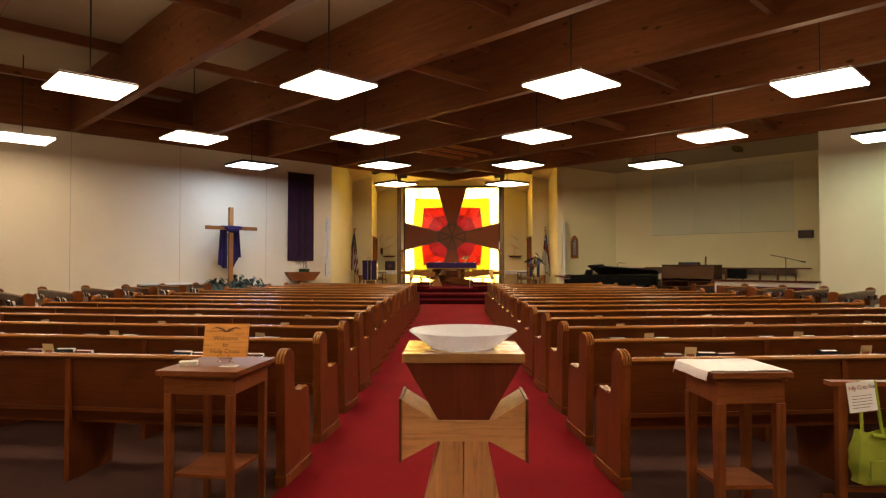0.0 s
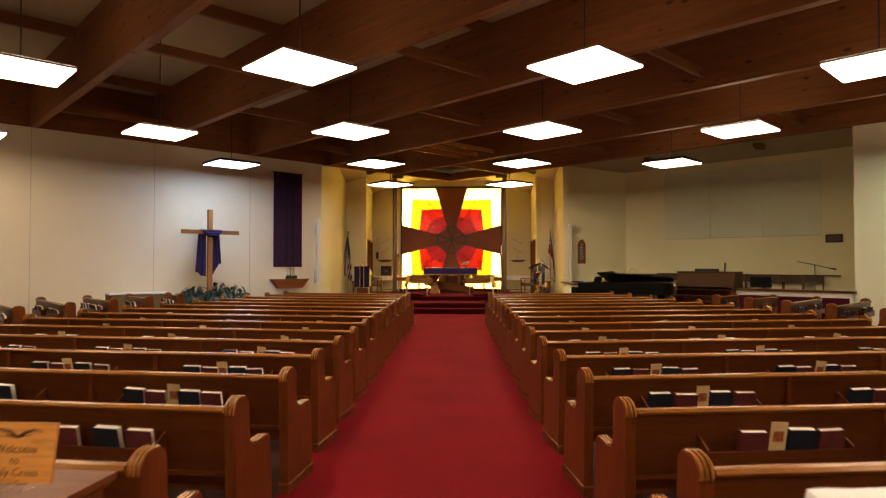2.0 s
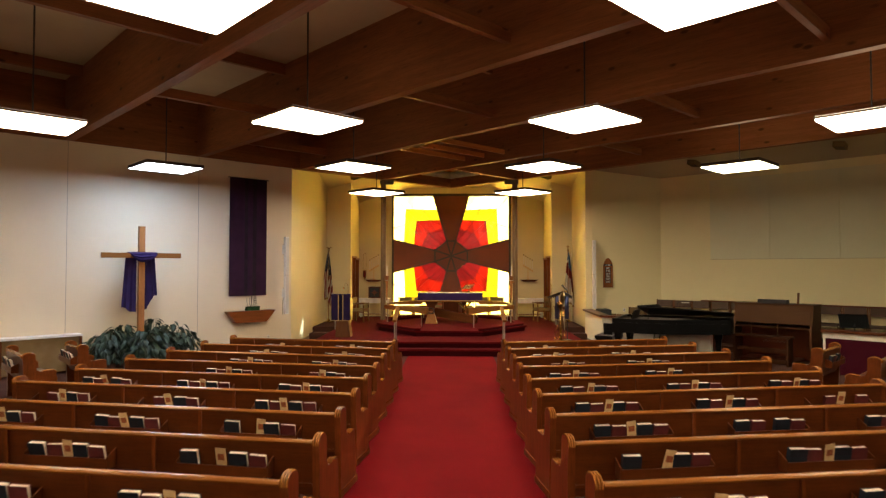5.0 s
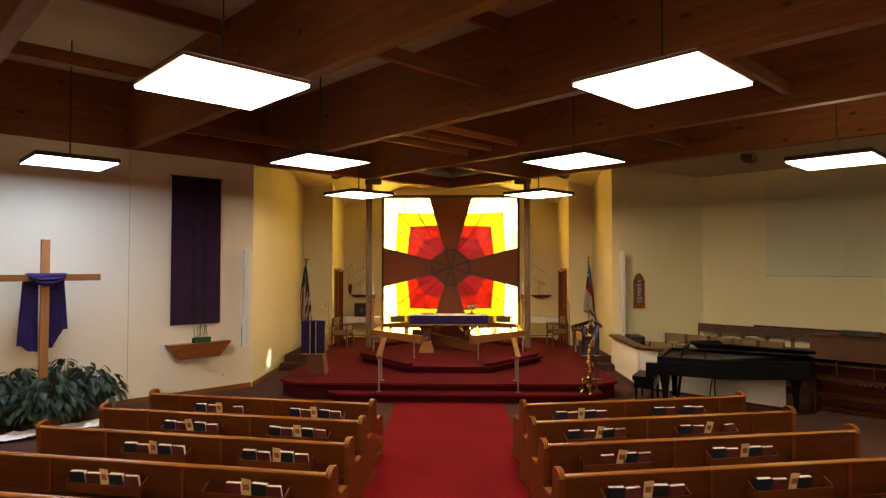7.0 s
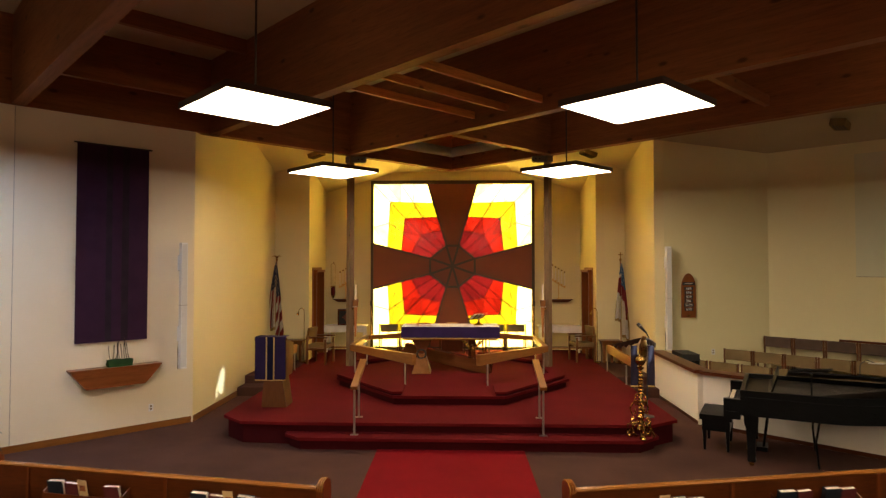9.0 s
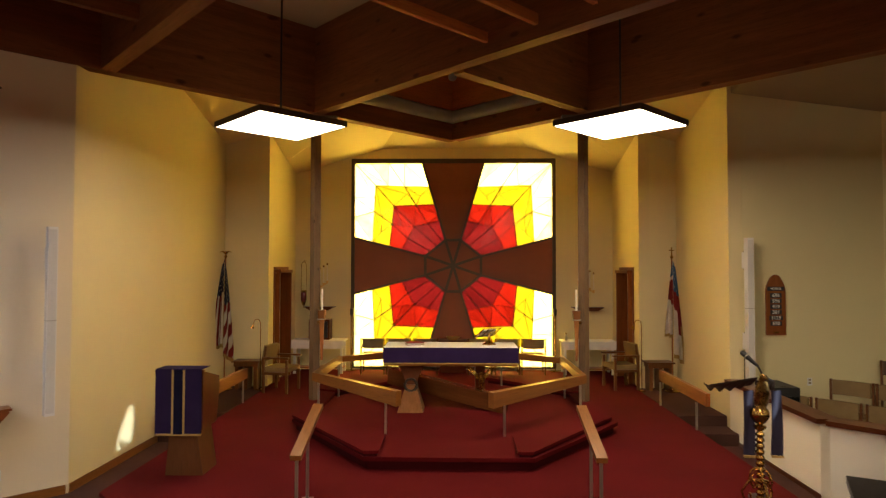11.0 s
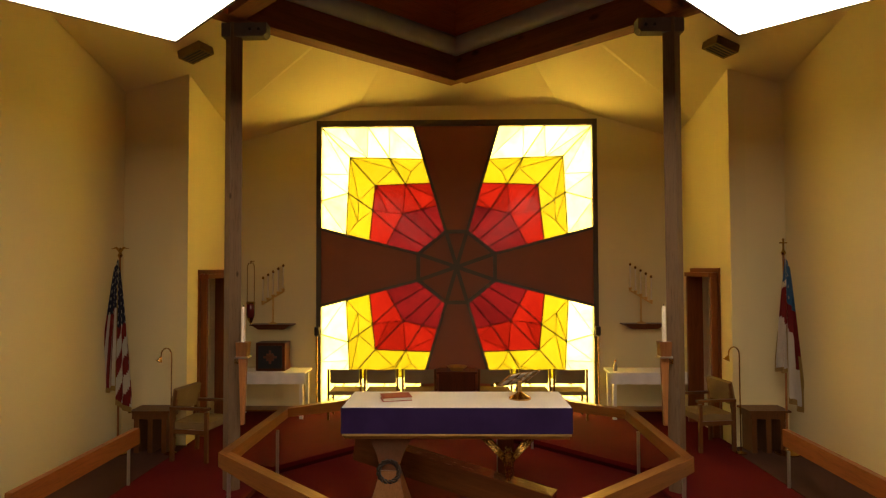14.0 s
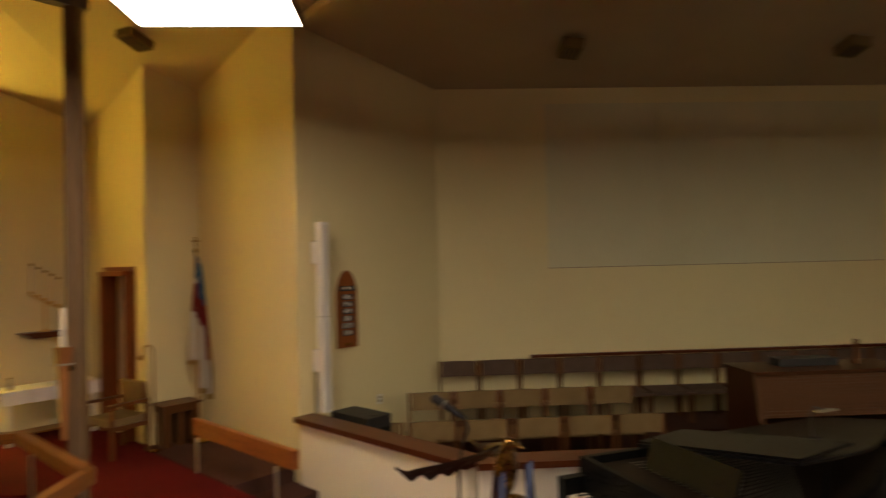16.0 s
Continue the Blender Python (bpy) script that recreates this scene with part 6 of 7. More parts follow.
lathe(bm, [(0.064, 2.01), (0.07, 2.03), (0.055, 2.05)], 18)
lathe(bm, [(0.006, 1.70), (0.03, 1.74), (0.055, 1.80)], 14)
part("collar", bm, BRASS, sl)


# prayer desks with gooseneck lamps
def prayer_desk(m):
    d = thing("prayer_desk", m, "brown wooden kneeling desk with a slatted front", "desk", "prayer desks")
    part("top", bx(-0.25, 0.25, -0.17, 0.17, 0.49, 0.515, 0.004), CHAIRWOOD, d)
    part("apron", bx(-0.22, 0.22, -0.14, 0.14, 0.41, 0.489, 0.003), CHAIRWOOD, d)
    for x in (-0.17, 0.0, 0.17):
        part("upright", bx(x - 0.03, x + 0.03, -0.13, 0.13, 0.0, 0.409, 0.004), CHAIRWOOD, d)


def gooseneck(m):
    g = thing("gooseneck_lamp", m, "brass gooseneck reading lamp on a slim stem", "lamp", "gooseneck lamps")
    bm = B()
    lathe(bm, [(0.07, 0), (0.07, 0.01), (0.012, 0.025)], 18)
    part("base", bm, BRASS, g)
    bm = B()
    tube(bm, [(0, 0, 0.02), (0, 0, 1.18)] + [(-0.065 + 0.065 * math.cos(a), 0, 1.18 + 0.09 * math.sin(a)) for a in [math.pi * i / 8 for i in range(1, 8)]] + [(-0.13, 0, 1.16)], 0.008, 8)
    part("neck", bm, BRASS, g)
    bm = B()
    lathe(bm, [(0.012, 0.0), (0.02, -0.02), (0.04, -0.06), (0.036, -0.06), (0.01, -0.02)], 14, pose(-0.13, 0, 1.165, 0, 25, 0))
    part("shade", bm, BRASS, g)


prayer_desk(pose(3.74, 25.92, 0.326, 0, 0, 0))
prayer_desk(pose(-3.74, 25.86, 0.326, 0, 0, 0))
gooseneck(pose(3.40, 25.78, PLAT, 0, 0, 0))
gooseneck(pose(-3.47, 25.70, PLAT, 0, 0, 0))

# flags
FLAG_RED = surface("flag_red", (0.27, 0.020, 0.022), (0.21, 0.014, 0.017), 12, 0.8, bump=0.3, fine=140)
FLAG_WHITE = surface("flag_white", (0.76, 0.73, 0.66), (0.70, 0.66, 0.59), 12, 0.8, bump=0.3, fine=140)
FLAG_BLUE = surface("flag_blue", (0.013, 0.020, 0.065), (0.010, 0.016, 0.05), 12, 0.8, bump=0.3, fine=140)
FLAG_SKY = surface("flag_sky_blue", (0.05, 0.16, 0.36), (0.04, 0.13, 0.30), 12, 0.8, bump=0.3, fine=140)
GOLDFRINGE = surface("flag_fringe", (0.45, 0.30, 0.09), (0.36, 0.23, 0.06), 60, 0.6, bump=0.5)


def flag(m, label, mats, choose, finial, seed, lobes):
    """A flag furled on its pole: two folded lobes, (outer width, length, hem slope) each, hang to either side of it."""
    f = thing("flag", m, label, "flag", "flags on poles")
    bm = B()
    lathe(bm, [(0.14, 0), (0.14, 0.015), (0.06, 0.04), (0.03, 0.09), (0.018, 0.10)], 24)
    part("base", bm, BRASS, f)
    bm = B()
    lathe(bm, [(0.013, 0.1), (0.013, 2.38)], 10)
    part("pole", bm, OAK_UP, f)
    bm = B()
    lathe(bm, [(0.02, 2.38), (0.03, 2.41), (0.012, 2.44)], 14)
    if finial == "cross":
        box(bm, -0.008, 0.008, -0.008, 0.008, 2.44, 2.58)
        box(bm, -0.05, 0.05, -0.008, 0.008, 2.52, 2.536)
    else:
        for s in (-1, 1):
            tube(bm, [(0, 0, 2.45), (s * 0.05, 0, 2.50), (s * 0.12, 0, 2.485)], [0.018, 0.013, 0.003], 6)
        tube(bm, [(0, 0, 2.43), (0, 0, 2.50)], [0.016, 0.012], 8)
    part("finial", bm, BRASS, f)
    nu, nv = 26, 52
    for side, (wide, length, slope) in zip((-1, 1), lobes):
        def fn(u, v):
            # narrow where it is gathered at the top, full towards the hem, in deep soft folds
            full = 0.16 + 0.84 * min(1.0, v * 1.15) ** 0.85
            ang = u * math.pi * 3.4 + seed + side
            x = side * (0.004 + wide * full * u) + 0.008 * math.sin(ang * 1.7 + v * 3) * v
            y = -0.030 - 0.045 * (0.25 + v) * math.sin(ang) * (0.35 + 0.65 * u) - 0.02 * u
            z = 2.36 - 0.13 * u * (1 - v) - length * v - slope * u * v + 0.015 * math.sin(ang) * v
            return Vector((x, y, z))
        bm = B()
        g = [[bm.verts.new(fn(i / nu, j / nv)) for j in range(nv + 1)] for i in range(nu + 1)]
        for i in range(nu):
            for j in range(nv):
                face = bm.faces.new((g[i][j], g[i + 1][j], g[i + 1][j + 1], g[i][j + 1]))
                face.material_index = choose(side, (i + 0.5) / nu, (j + 0.5) / nv, i, j)
        bmesh.ops.solidify(bm, geom=bm.faces[:], thickness=0.003)
        me = mesh_of("cloth", bm, mats[0])
        for x in mats[1:]:
            me.materials.append(x)
        part("cloth", me, None, f)
    return f


def stripes(side, u, v, i, j):
    if v > 0.965 or (u < 0.08 and side < 0 and v > 0.2):
        return 3
    if v < (0.36 + 0.04 * u if side < 0 else 0.47 - 0.10 * u):
        return 1 if (i % 5 == 2 and j % 3 == 1) else 2
    band = u * 7.2 + 0.6 if side < 0 else u * 3.6 + v * 8.5
    return 0 if int(band) % 2 == 0 else 1


def sacred(side, u, v, i, j):
    if v > 0.955 or (u > 0.93 and v > 0.62) or (side < 0 and u < 0.10 and v > 0.6):
        return 3
    if side < 0:
        return 2 if v < 0.20 - 0.05 * u else 1 if v < 0.25 - 0.05 * u else 0 if v < 0.60 - 0.14 * u else 1
    if v < 0.30:
        return 1 if (i % 6 == 2 and j % 4 == 1) else 2
    return 0 if v < 0.46 + 0.12 * u or (u > 0.74 and v < 0.72) else 1


flag(pose(-4.13, 25.72, 0.326, 0, 0, -8), "striped national flag with stars hanging furled on a pole", [FLAG_RED, FLAG_WHITE, FLAG_BLUE, GOLDFRINGE], stripes, "eagle", 0.4, ((0.235, 1.60, 0.04), (0.19, 1.78, 0.08)))
flag(pose(3.95, 25.78, 0.326, 0, 0, 14), "white and red church flag with a starred blue corner", [FLAG_RED, FLAG_WHITE, FLAG_SKY, GOLDFRINGE], sacred, "cross", 1.9, ((0.15, 1.40, -0.04), (0.18, 1.72, 0.16)))

# doors in the bay's side walls
for s, k in ((-1, 1), (1, 2)):
    d = thing("door_%d" % k, pose(s * 3.45, 26.90, PLAT), "brown wooden chancel door standing ajar in its frame", "door")
    d["kind"] = "structure"
    for y in (-0.44, 0.40):
        part("jamb", bx(-0.10 if s > 0 else -0.12, 0.12 if s > 0 else 0.10, y, y + 0.045, 0, 2.10, 0.003), WARM_UP, d)
    part("head", bx(-0.12, 0.12, -0.445, 0.45, 2.1005, 2.16, 0.003), WARM, d)
    xs = sorted((-s * 0.018, -s * 0.001))
    for y0, y1 in ((-0.50, -0.441), (0.446, 0.505)):
        part("casing", bx(xs[0], xs[1], y0, y1, 0, 2.16, 0.003), WARM_UP, d)
    part("casing", bx(xs[0], xs[1], -0.50, 0.505, 2.161, 2.22, 0.003), WARM, d)
    leaf = part("leaf", bx(0, 0.82, -0.02, 0.02, 0.01, 2.09, 0.004), WARM_UP, d, "brown flush door leaf", pose(s * 0.06, -0.38, 0, 0, 0, 90 - s * 38))
    bm = B()
    lathe(bm, [(0.024, 0), (0.024, 0.01), (0.012, 0.02), (0.012, 0.04), (0.028, 0.055), (0.026, 0.075), (0.01, 0.083)], 16, pose(0.75, 0.0205 * s, 0.95, -90 * s, 0, 0))
    part("knob", bm, BRASS, leaf, "brass door knob")

# ---------------------------------------------------------------- ambo and eagle lectern
ambo = thing("pulpit", pose(-2.86, 21.22, PLAT, 0, 0, 0), "brown wooden pulpit on a flared pedestal", "pulpit")
bm = B()
solid(bm, [(-0.15, 0.0), (0.25, 0.0), (0.18, 0.48), (-0.11, 0.48)], 1, -0.13, 0.25)
part("pedestal", bevel(bm, 0.005), CHAIRWOOD, ambo)
bm = B()
solid(bm, [(-0.13, 0.481), (0.26, 0.481), (0.34, 0.86), (0.32, 0.98), (-0.13, 1.10)], 0, -0.238, 0.24)
part("desk", bevel(bm, 0.006), MAHOGANY, ambo)
part("desk_lip", bx(-0.258, 0.258, -0.16, -0.131, 1.07, 1.115, 0.005), MAHOGANY, ambo)
PULPITCLOTH = surface("dark_purple_cloth", (0.026, 0.016, 0.052), (0.019, 0.012, 0.040), 3, 0.85, bump=0.4, fine=140)
hangg = thing("pulpit_hanging", pose(-2.86, 21.22, PLAT), "purple pulpit cloth with gold bands and a dark centre", "cloth")
part("fabric", bx(-0.245, 0.245, -0.182, -0.1625, 0.45, 1.122, 0.004), PULPITCLOTH, hangg)
part("over_top", bx(-0.245, 0.245, -0.181, 0.05, 1.1225, 1.128, 0.002), PULPITCLOTH, hangg)
INDIGO = surface("indigo_velvet", (0.010, 0.010, 0.028), (0.008, 0.008, 0.02), 8, 0.9)
part("centre_band", bx(-0.048, 0.048, -0.188, -0.1825, 0.445, 1.12, 0.002), INDIGO, hangg, "dark velvet centre band")
for x in (-0.060, 0.060):
    part("gold_band", bx(x - 0.0105, x + 0.0105, -0.187, -0.1825, 0.445, 1.12, 0.002), GOLDFRINGE, hangg, "gold band")
part("hem", bx(-0.245, 0.245, -0.1865, -0.161, 0.43, 0.4495, 0.002), GOLDFRINGE, hangg, "gold hem")

eagle = thing("eagle_lectern", pose(2.70, 19.99, 0.18), "ornate polished brass lectern with a spread-winged eagle", "lectern")
bm = B()
turned = [(0.05, 0.10), (0.06, 0.13), (0.035, 0.18), (0.028, 0.24), (0.05, 0.28), (0.05, 0.30), (0.022, 0.34)]
for k in range(12):
    z = 0.34 + 0.05 * k
    turned += [(0.026, z + 0.002), (0.036, z + 0.018), (0.036, z + 0.03), (0.026, z + 0.048)]
turned += [(0.022, 0.945), (0.05, 0.97), (0.055, 0.985), (0.02, 1.0), (0.05, 1.02), (0.078, 1.07), (0.078, 1.11), (0.05, 1.155), (0.02, 1.17)]
lathe(bm, turned, 20)
part("column", bm, BRASS, eagle, "twisted brass column with a globe")
for k in range(3):
    bm = B()
    a = math.tau * k / 3 + 0.5
    c, s_ = math.cos(a), math.sin(a)
    tube(bm, [(0.02 * c, 0.02 * s_, 0.22), (0.09 * c, 0.09 * s_, 0.20), (0.12 * c, 0.12 * s_, 0.12), (0.10 * c, 0.10 * s_, 0.06), (0.15 * c, 0.15 * s_, 0.02)], [0.012, 0.016, 0.018, 0.016, 0.022], 8)
    tube(bm, [(0.03 * c, 0.03 * s_, 0.52), (0.09 * c, 0.09 * s_, 0.50), (0.15 * c, 0.15 * s_, 0.40), (0.12 * c, 0.12 * s_, 0.31), (0.07 * c, 0.07 * s_, 0.34), (0.085 * c, 0.085 * s_, 0.40)], 0.010, 7)
    tube(bm, [(0.12 * c, 0.12 * s_, 0.19), (0.18 * c, 0.18 * s_, 0.17), (0.19 * c, 0.19 * s_, 0.10), (0.15 * c, 0.15 * s_, 0.11)], 0.009, 7)
    lathe(bm, [(0.005, 0.0), (0.03, 0.004), (0.034, 0.02), (0.02, 0.04), (0.004, 0.045)], 12, pose(0.15 * c, 0.15 * s_, 0))
    part("foot", bm, BRASS, eagle, "scrolled brass foot")
for k in range(6):
    a = math.tau * k / 6 + 0.25
    c, s_ = math.cos(a), math.sin(a)
    curl = [(0.11 + 0.062 * math.cos(q) * (1 - 0.09 * i), 0.24 + 0.075 * math.sin(q) * (1 - 0.09 * i)) for i, q in enumerate([math.pi + 0.75 * j for j in range(10)])]
    rise = [(0.035, 0.62), (0.075, 0.585), (0.095, 0.52), (0.075, 0.46), (0.045, 0.47), (0.05, 0.51)]
    sweep = [(0.06, 0.03), (0.12, 0.05), (0.175, 0.12), (0.21, 0.07), (0.185, 0.03), (0.165, 0.06)]
    for path, thick in ((curl, 0.0075), (rise, 0.007), (sweep, 0.009)):
        bm = B()
        tube(bm, [(r * c, r * s_, z) for r, z in path], thick, 6)
        part("scroll", bm, BRASS, eagle, "curled brass scrollwork")
bm = B()
tube(bm, [(0, 0.03, 1.15), (0, 0.0, 1.24), (0, -0.02, 1.34), (0, -0.03, 1.41), (0, -0.045, 1.45), (0, -0.09, 1.455), (0, -0.125, 1.435)], [0.045, 0.06, 0.06, 0.04, 0.036, 0.02, 0.006], 14)
part("bird_body", bm, surface("dark_gilded_bronze", (0.30, 0.18, 0.05), (0.12, 0.07, 0.025), 16, 0.28, metal=1.0), eagle, "", pose(0.08, 0.13, -0.06))
for s in (-1, 1):
    def plume(u, v, s=s):
        c = (0.35 + 0.75 * math.sin(math.pi * min(1, 0.15 + 0.75 * u))) * v
        notch = 0.055 * u * v * v * math.sin(u * 14) ** 2
        return Vector((s * (0.03 + 0.27 * u + 0.03 * c), 0.0 + 0.30 * u * u + 0.06 * u + 0.11 * c + notch, 1.43 - 0.13 * u ** 1.4 - 0.10 * c + notch))
    bm = plate(42, 12, plume, (0, 0, 0.014))
    part("wing", bm, DARKMETAL, eagle, "dark spread wing", pose(0.08, 0.13, -0.06))
STOLE = surface("dark_violet_silk", (0.014, 0.009, 0.038), (0.010, 0.006, 0.028), 5, 0.7, bump=0.3, fine=140)
stole = thing("lectern_stole", pose(2.74, 20.12, 0.125), "purple stole hanging over both wings of the lectern", "cloth")
for s in (-1, 1):
    def f(u, v, s=s):
        x = s * 0.12 + (u - 0.5) * 0.095
        return Vector((x, -0.105 - 0.012 * math.sin(v * 4 + u * 5), 1.34 - 0.56 * v))
    part("band", cloth(8, 24, f, 0.004), STOLE, stole)
    part("hem", bx(s * 0.12 - 0.049, s * 0.12 + 0.049, -0.122, -0.098, 0.765, 0.782, 0.002), GOLDFRINGE, stole, "gold fringe")
mic = thing("microphone_stand", pose(2.98, 20.60, PLAT), "black microphone on a slim gooseneck stand", "microphone")
bm = B()
lathe(bm, [(0.10, 0), (0.10, 0.012), (0.012, 0.02)], 20)
part("base", bm, CHARCOAL, mic)
bm = B()
tube(bm, [(0, 0, 0.02), (0, 0, 0.95), (0.005, -0.03, 1.10), (0.0, -0.08, 1.2), (-0.04, -0.09, 1.27)], 0.009, 8)
part("gooseneck", bm, CHARCOAL, mic)
bm = B()
tube(bm, [(-0.04, -0.09, 1.27), (-0.058, -0.048, 1.296), (-0.075, 0.0, 1.325), (-0.092, 0.045, 1.352), (-0.107, 0.085, 1.376), (-0.112, 0.097, 1.384)], [0.013, 0.018, 0.022, 0.027, 0.026, 0.012], 14)
part("capsule", bm, CHARCOAL, mic)
bm = B()
tube(bm, [(-0.084, 0.024, 1.339), (-0.087, 0.032, 1.344)], 0.0285, 16)
part("ring", bm, STEEL, mic, "silver ring")

# ceiling vents in the chancel
for k, s in enumerate((-1, 1)):
    z = slope_side(3.18, 25.66)
    v_ = thing("ceiling_vent", pose(s * 3.18, 25.66, z - 0.10, 0, s * 15, s * 20), "brown louvred vent box on the sloping ceiling", "vent", "ceiling vents")
    part("housing", bx(-0.17, 0.17, -0.12, 0.12, 0.0, 0.10, 0.006), TAN, v_)
    for i in range(4):
        part("slat", bx(-0.14, 0.14, -0.09 + 0.05 * i, -0.07 + 0.05 * i, -0.008, -0.001), CHARCOAL, v_)

# globe lamp high in the lantern
gl = thing("lantern_globe", pose(0, 25.0, ROOF_Z - 0.42), "small frosted globe lamp hanging inside the lantern", "lamp")
bm = B()
lathe(bm, [(0.02, 0.02), (0.06, 0.04), (0.075, 0.09), (0.06, 0.14), (0.03, 0.16)], 18)
part("globe", bm, GLOBE, gl)
bm = B()
lathe(bm, [(0.035, 0.16), (0.04, 0.19), (0.012, 0.20), (0.012, 0.40), (0.07, 0.405), (0.07, 0.419)], 14)
part("socket", bm, STEEL, gl)


# ---------------------------------------------------------------- choir: half wall, piano, organ, chairs
# paler than the walls: the nave lamps' extra light is in this colour
HALFPAINT = surface("brightened_half_wall_paint", (0.880, 0.840, 0.720), (0.850, 0.805, 0.680), 0.7, 0.7, bump=0.15, fine=120, spread=0.03, dist=0.001)


def half_wall(name, p, q, ext=0.0):
    p, q = Vector(p), Vector(q)
    d = q - p
    yaw = math.degrees(math.atan2(d.y, d.x))
    h = thing(name, pose(p.x, p.y, 0, 0, 0, yaw), "low cream half wall with a brown wooden cap", "half wall")
    h["kind"] = "structure"
    L = d.length
    part("body", bx(0, L, -0.07, 0.07, 0, 0.84), HALFPAINT, h)
    part("cap", bx(-0.02, L + 0.06 + ext, -0.14, 0.12, 0.8405, 0.895, 0.012, 2), CAPWOOD, h, "dark reddish brown wooden cap")
    part("kick", bx(0, L, -0.076, -0.0705, 0.002, 0.06), CAPWOOD, h, "dark kick strip")
    return h


half_wall("choir_rail_1", (4.17, 23.80), (4.13, 21.46))
half_wall("choir_rail_2", (4.15, 21.40), (6.12, 19.43))
h3 = half_wall("choir_rail_3", (7.75, 17.80), (9.62, 15.93))
part("red_panel", bx(0.05, 2.6, -0.083, -0.0775, 0.0, 0.72), surface("plum_panel", (0.060, 0.006, 0.014), (0.046, 0.005, 0.011), 2, 0.9), h3, "dark plum fabric panel")

mon = thing("loudspeaker_cabinet", pose(4.545, 23.33, 0), "black boxy loudspeaker cabinet standing behind the half wall", "speaker")
part("cabinet", bx(-0.16, 0.16, -0.30, 0.295, 0.04, 0.92, 0.010, 2), CHARCOAL, mon)
part("grille", bx(-0.14, 0.14, -0.306, -0.3005, 0.10, 0.80, 0.002), BLACK, mon, "black grille cloth")
part("grip", bx(-0.05, 0.05, -0.24, -0.20, 0.9205, 0.926, 0.002), BLACK, mon, "recessed carrying grip")
for x in (-0.12, 0.12):
    for y in (-0.25, 0.25):
        part("foot", bx(x - 0.02, x + 0.02, y - 0.02, y + 0.02, 0.001, 0.0395, 0.004), CHARCOAL, mon)

# hymn board with a pointed arch
hb = thing("hymn_board", pose(4.81, 23.868, 1.545), "reddish brown arched hymn board with white numbers", "hymn board")
arch = [(-0.145, 0.0), (0.145, 0.0), (0.145, 0.66)] + [(0.145 - 0.145 * (i / 6) ** 1.35, 0.66 + 0.235 * math.sin(i / 6 * math.pi / 2)) for i in range(1, 7)]
arch += [(-x, z) for x, z in reversed(arch[2:-1])]
bm = B()
solid(bm, arch, 1, -0.03, -0.002)
part("board", bevel(bm, 0.004), WARM_UP, hb)
part("header", bx(-0.125, 0.125, -0.034, -0.0305, 0.655, 0.715, 0.001), CHARCOAL, hb)
part("footer", bx(-0.04, 0.04, -0.033, -0.0305, 0.03, 0.05), BRASS, hb)
words("HYMNS", 0.045, WHITE, hb, pose(0, -0.035, 0.685))
for i, n in enumerate(("686", "596", "439", "381", "S129", "690")):
    z = 0.585 - 0.083 * i
    part("number_plate", bx(-0.085 if len(n) < 4 else -0.10, 0.085 if len(n) < 4 else 0.10, -0.0325, -0.0305, z - 0.034, z + 0.034), CHARCOAL, hb)
    words(n, 0.075, WHITE, hb, pose(0, -0.0335, z))

# pale panels on the choir wall
PANEL = surface("pale_wall_panel", (0.660, 0.650, 0.455), (0.625, 0.610, 0.420), 1.2, 0.8, fine=90, spread=0.04)


def on_choir(x, off=0.0):
    return pose(x - off * DIAG, 30.3 - x - off * DIAG, 0, 0, 0, -45)


for k, (a, b) in enumerate(((7.50, 8.63), (8.63, 9.79), (9.79, 10.92))):
    L = (b - a) / DIAG
    structure("wall_panel_%d" % (k + 1), bx(0.004, L - 0.004, -0.02, -0.001, 2.40, 4.66), PANEL, "large pale panel on the choir wall", "panel", on_choir(a))
# a darker strip draws the shadow line at the panels' lower edge
structure("panel_foot", bx(0.0, (10.92 - 7.50) / DIAG, -0.008, -0.001, 2.386, 2.397), SEAM, "thin dark strip drawn as the shadow line under the wall panels", "trim", on_choir(7.50))
structure("choir_seam", bx(-0.003, 0.003, -0.004, -0.001, 0.9, 2.39), PAINT, "thin joint in the choir wall", "trim", on_choir(9.2))
pic = thing("framed_picture", on_choir(11.15) @ pose(0, 0, 2.16), "small dark framed picture on the choir wall", "picture")
part("frame", bx(-0.22, 0.22, -0.03, -0.001, 0, 0.24, 0.004), CHARCOAL, pic)
part("print", bx(-0.18, 0.18, -0.033, -0.0305, 0.035, 0.205), MAUVE, pic)

# chairs on two low risers
for k, (off, z, x0, x1) in enumerate(((0.9, 0.36, 6.1, 11.6), (1.9, 0.15, 5.5, 10.2))):
    a, b = on_choir(x0, off), on_choir(x1, off)
    L = (x1 - x0) / DIAG
    structure("choir_riser_%d" % (k + 1), bx(0, L, -0.001 if k == 0 else 0.2, 0.88 if k == 0 else 0.885, 0.003, z, 0.01), CARPET, "dark carpeted choir riser", "riser", on_choir(x0, off))
ROWS3 = ((6.59, 0.38, 0.361, 12, MAUVE, 0.825), (6.30, 1.32, 0.151, 5, TAN, 0.83), (6.66, 1.98, 0.0, 6, TAN, 0.81))
for k, (x0, off, z, n, mt, h) in enumerate(ROWS3):
    src = None
    for i in range(n):
        x = x0 + 0.52 * DIAG * 1.02 * i * 1.02
        m = on_choir(x, off) @ pose(0, 0, z, 0, 0, 0)
        if k == 2:
            m = on_choir(x0 - 0.76 + 0.40 * i, off) @ pose(0, 0, z)
        if src is None:
            src = plain_chair(m, mt, "upholstered choir chair with oak posts", "chair", "choir chairs", h, 0.50)
        else:
            copy_thing(src, m)

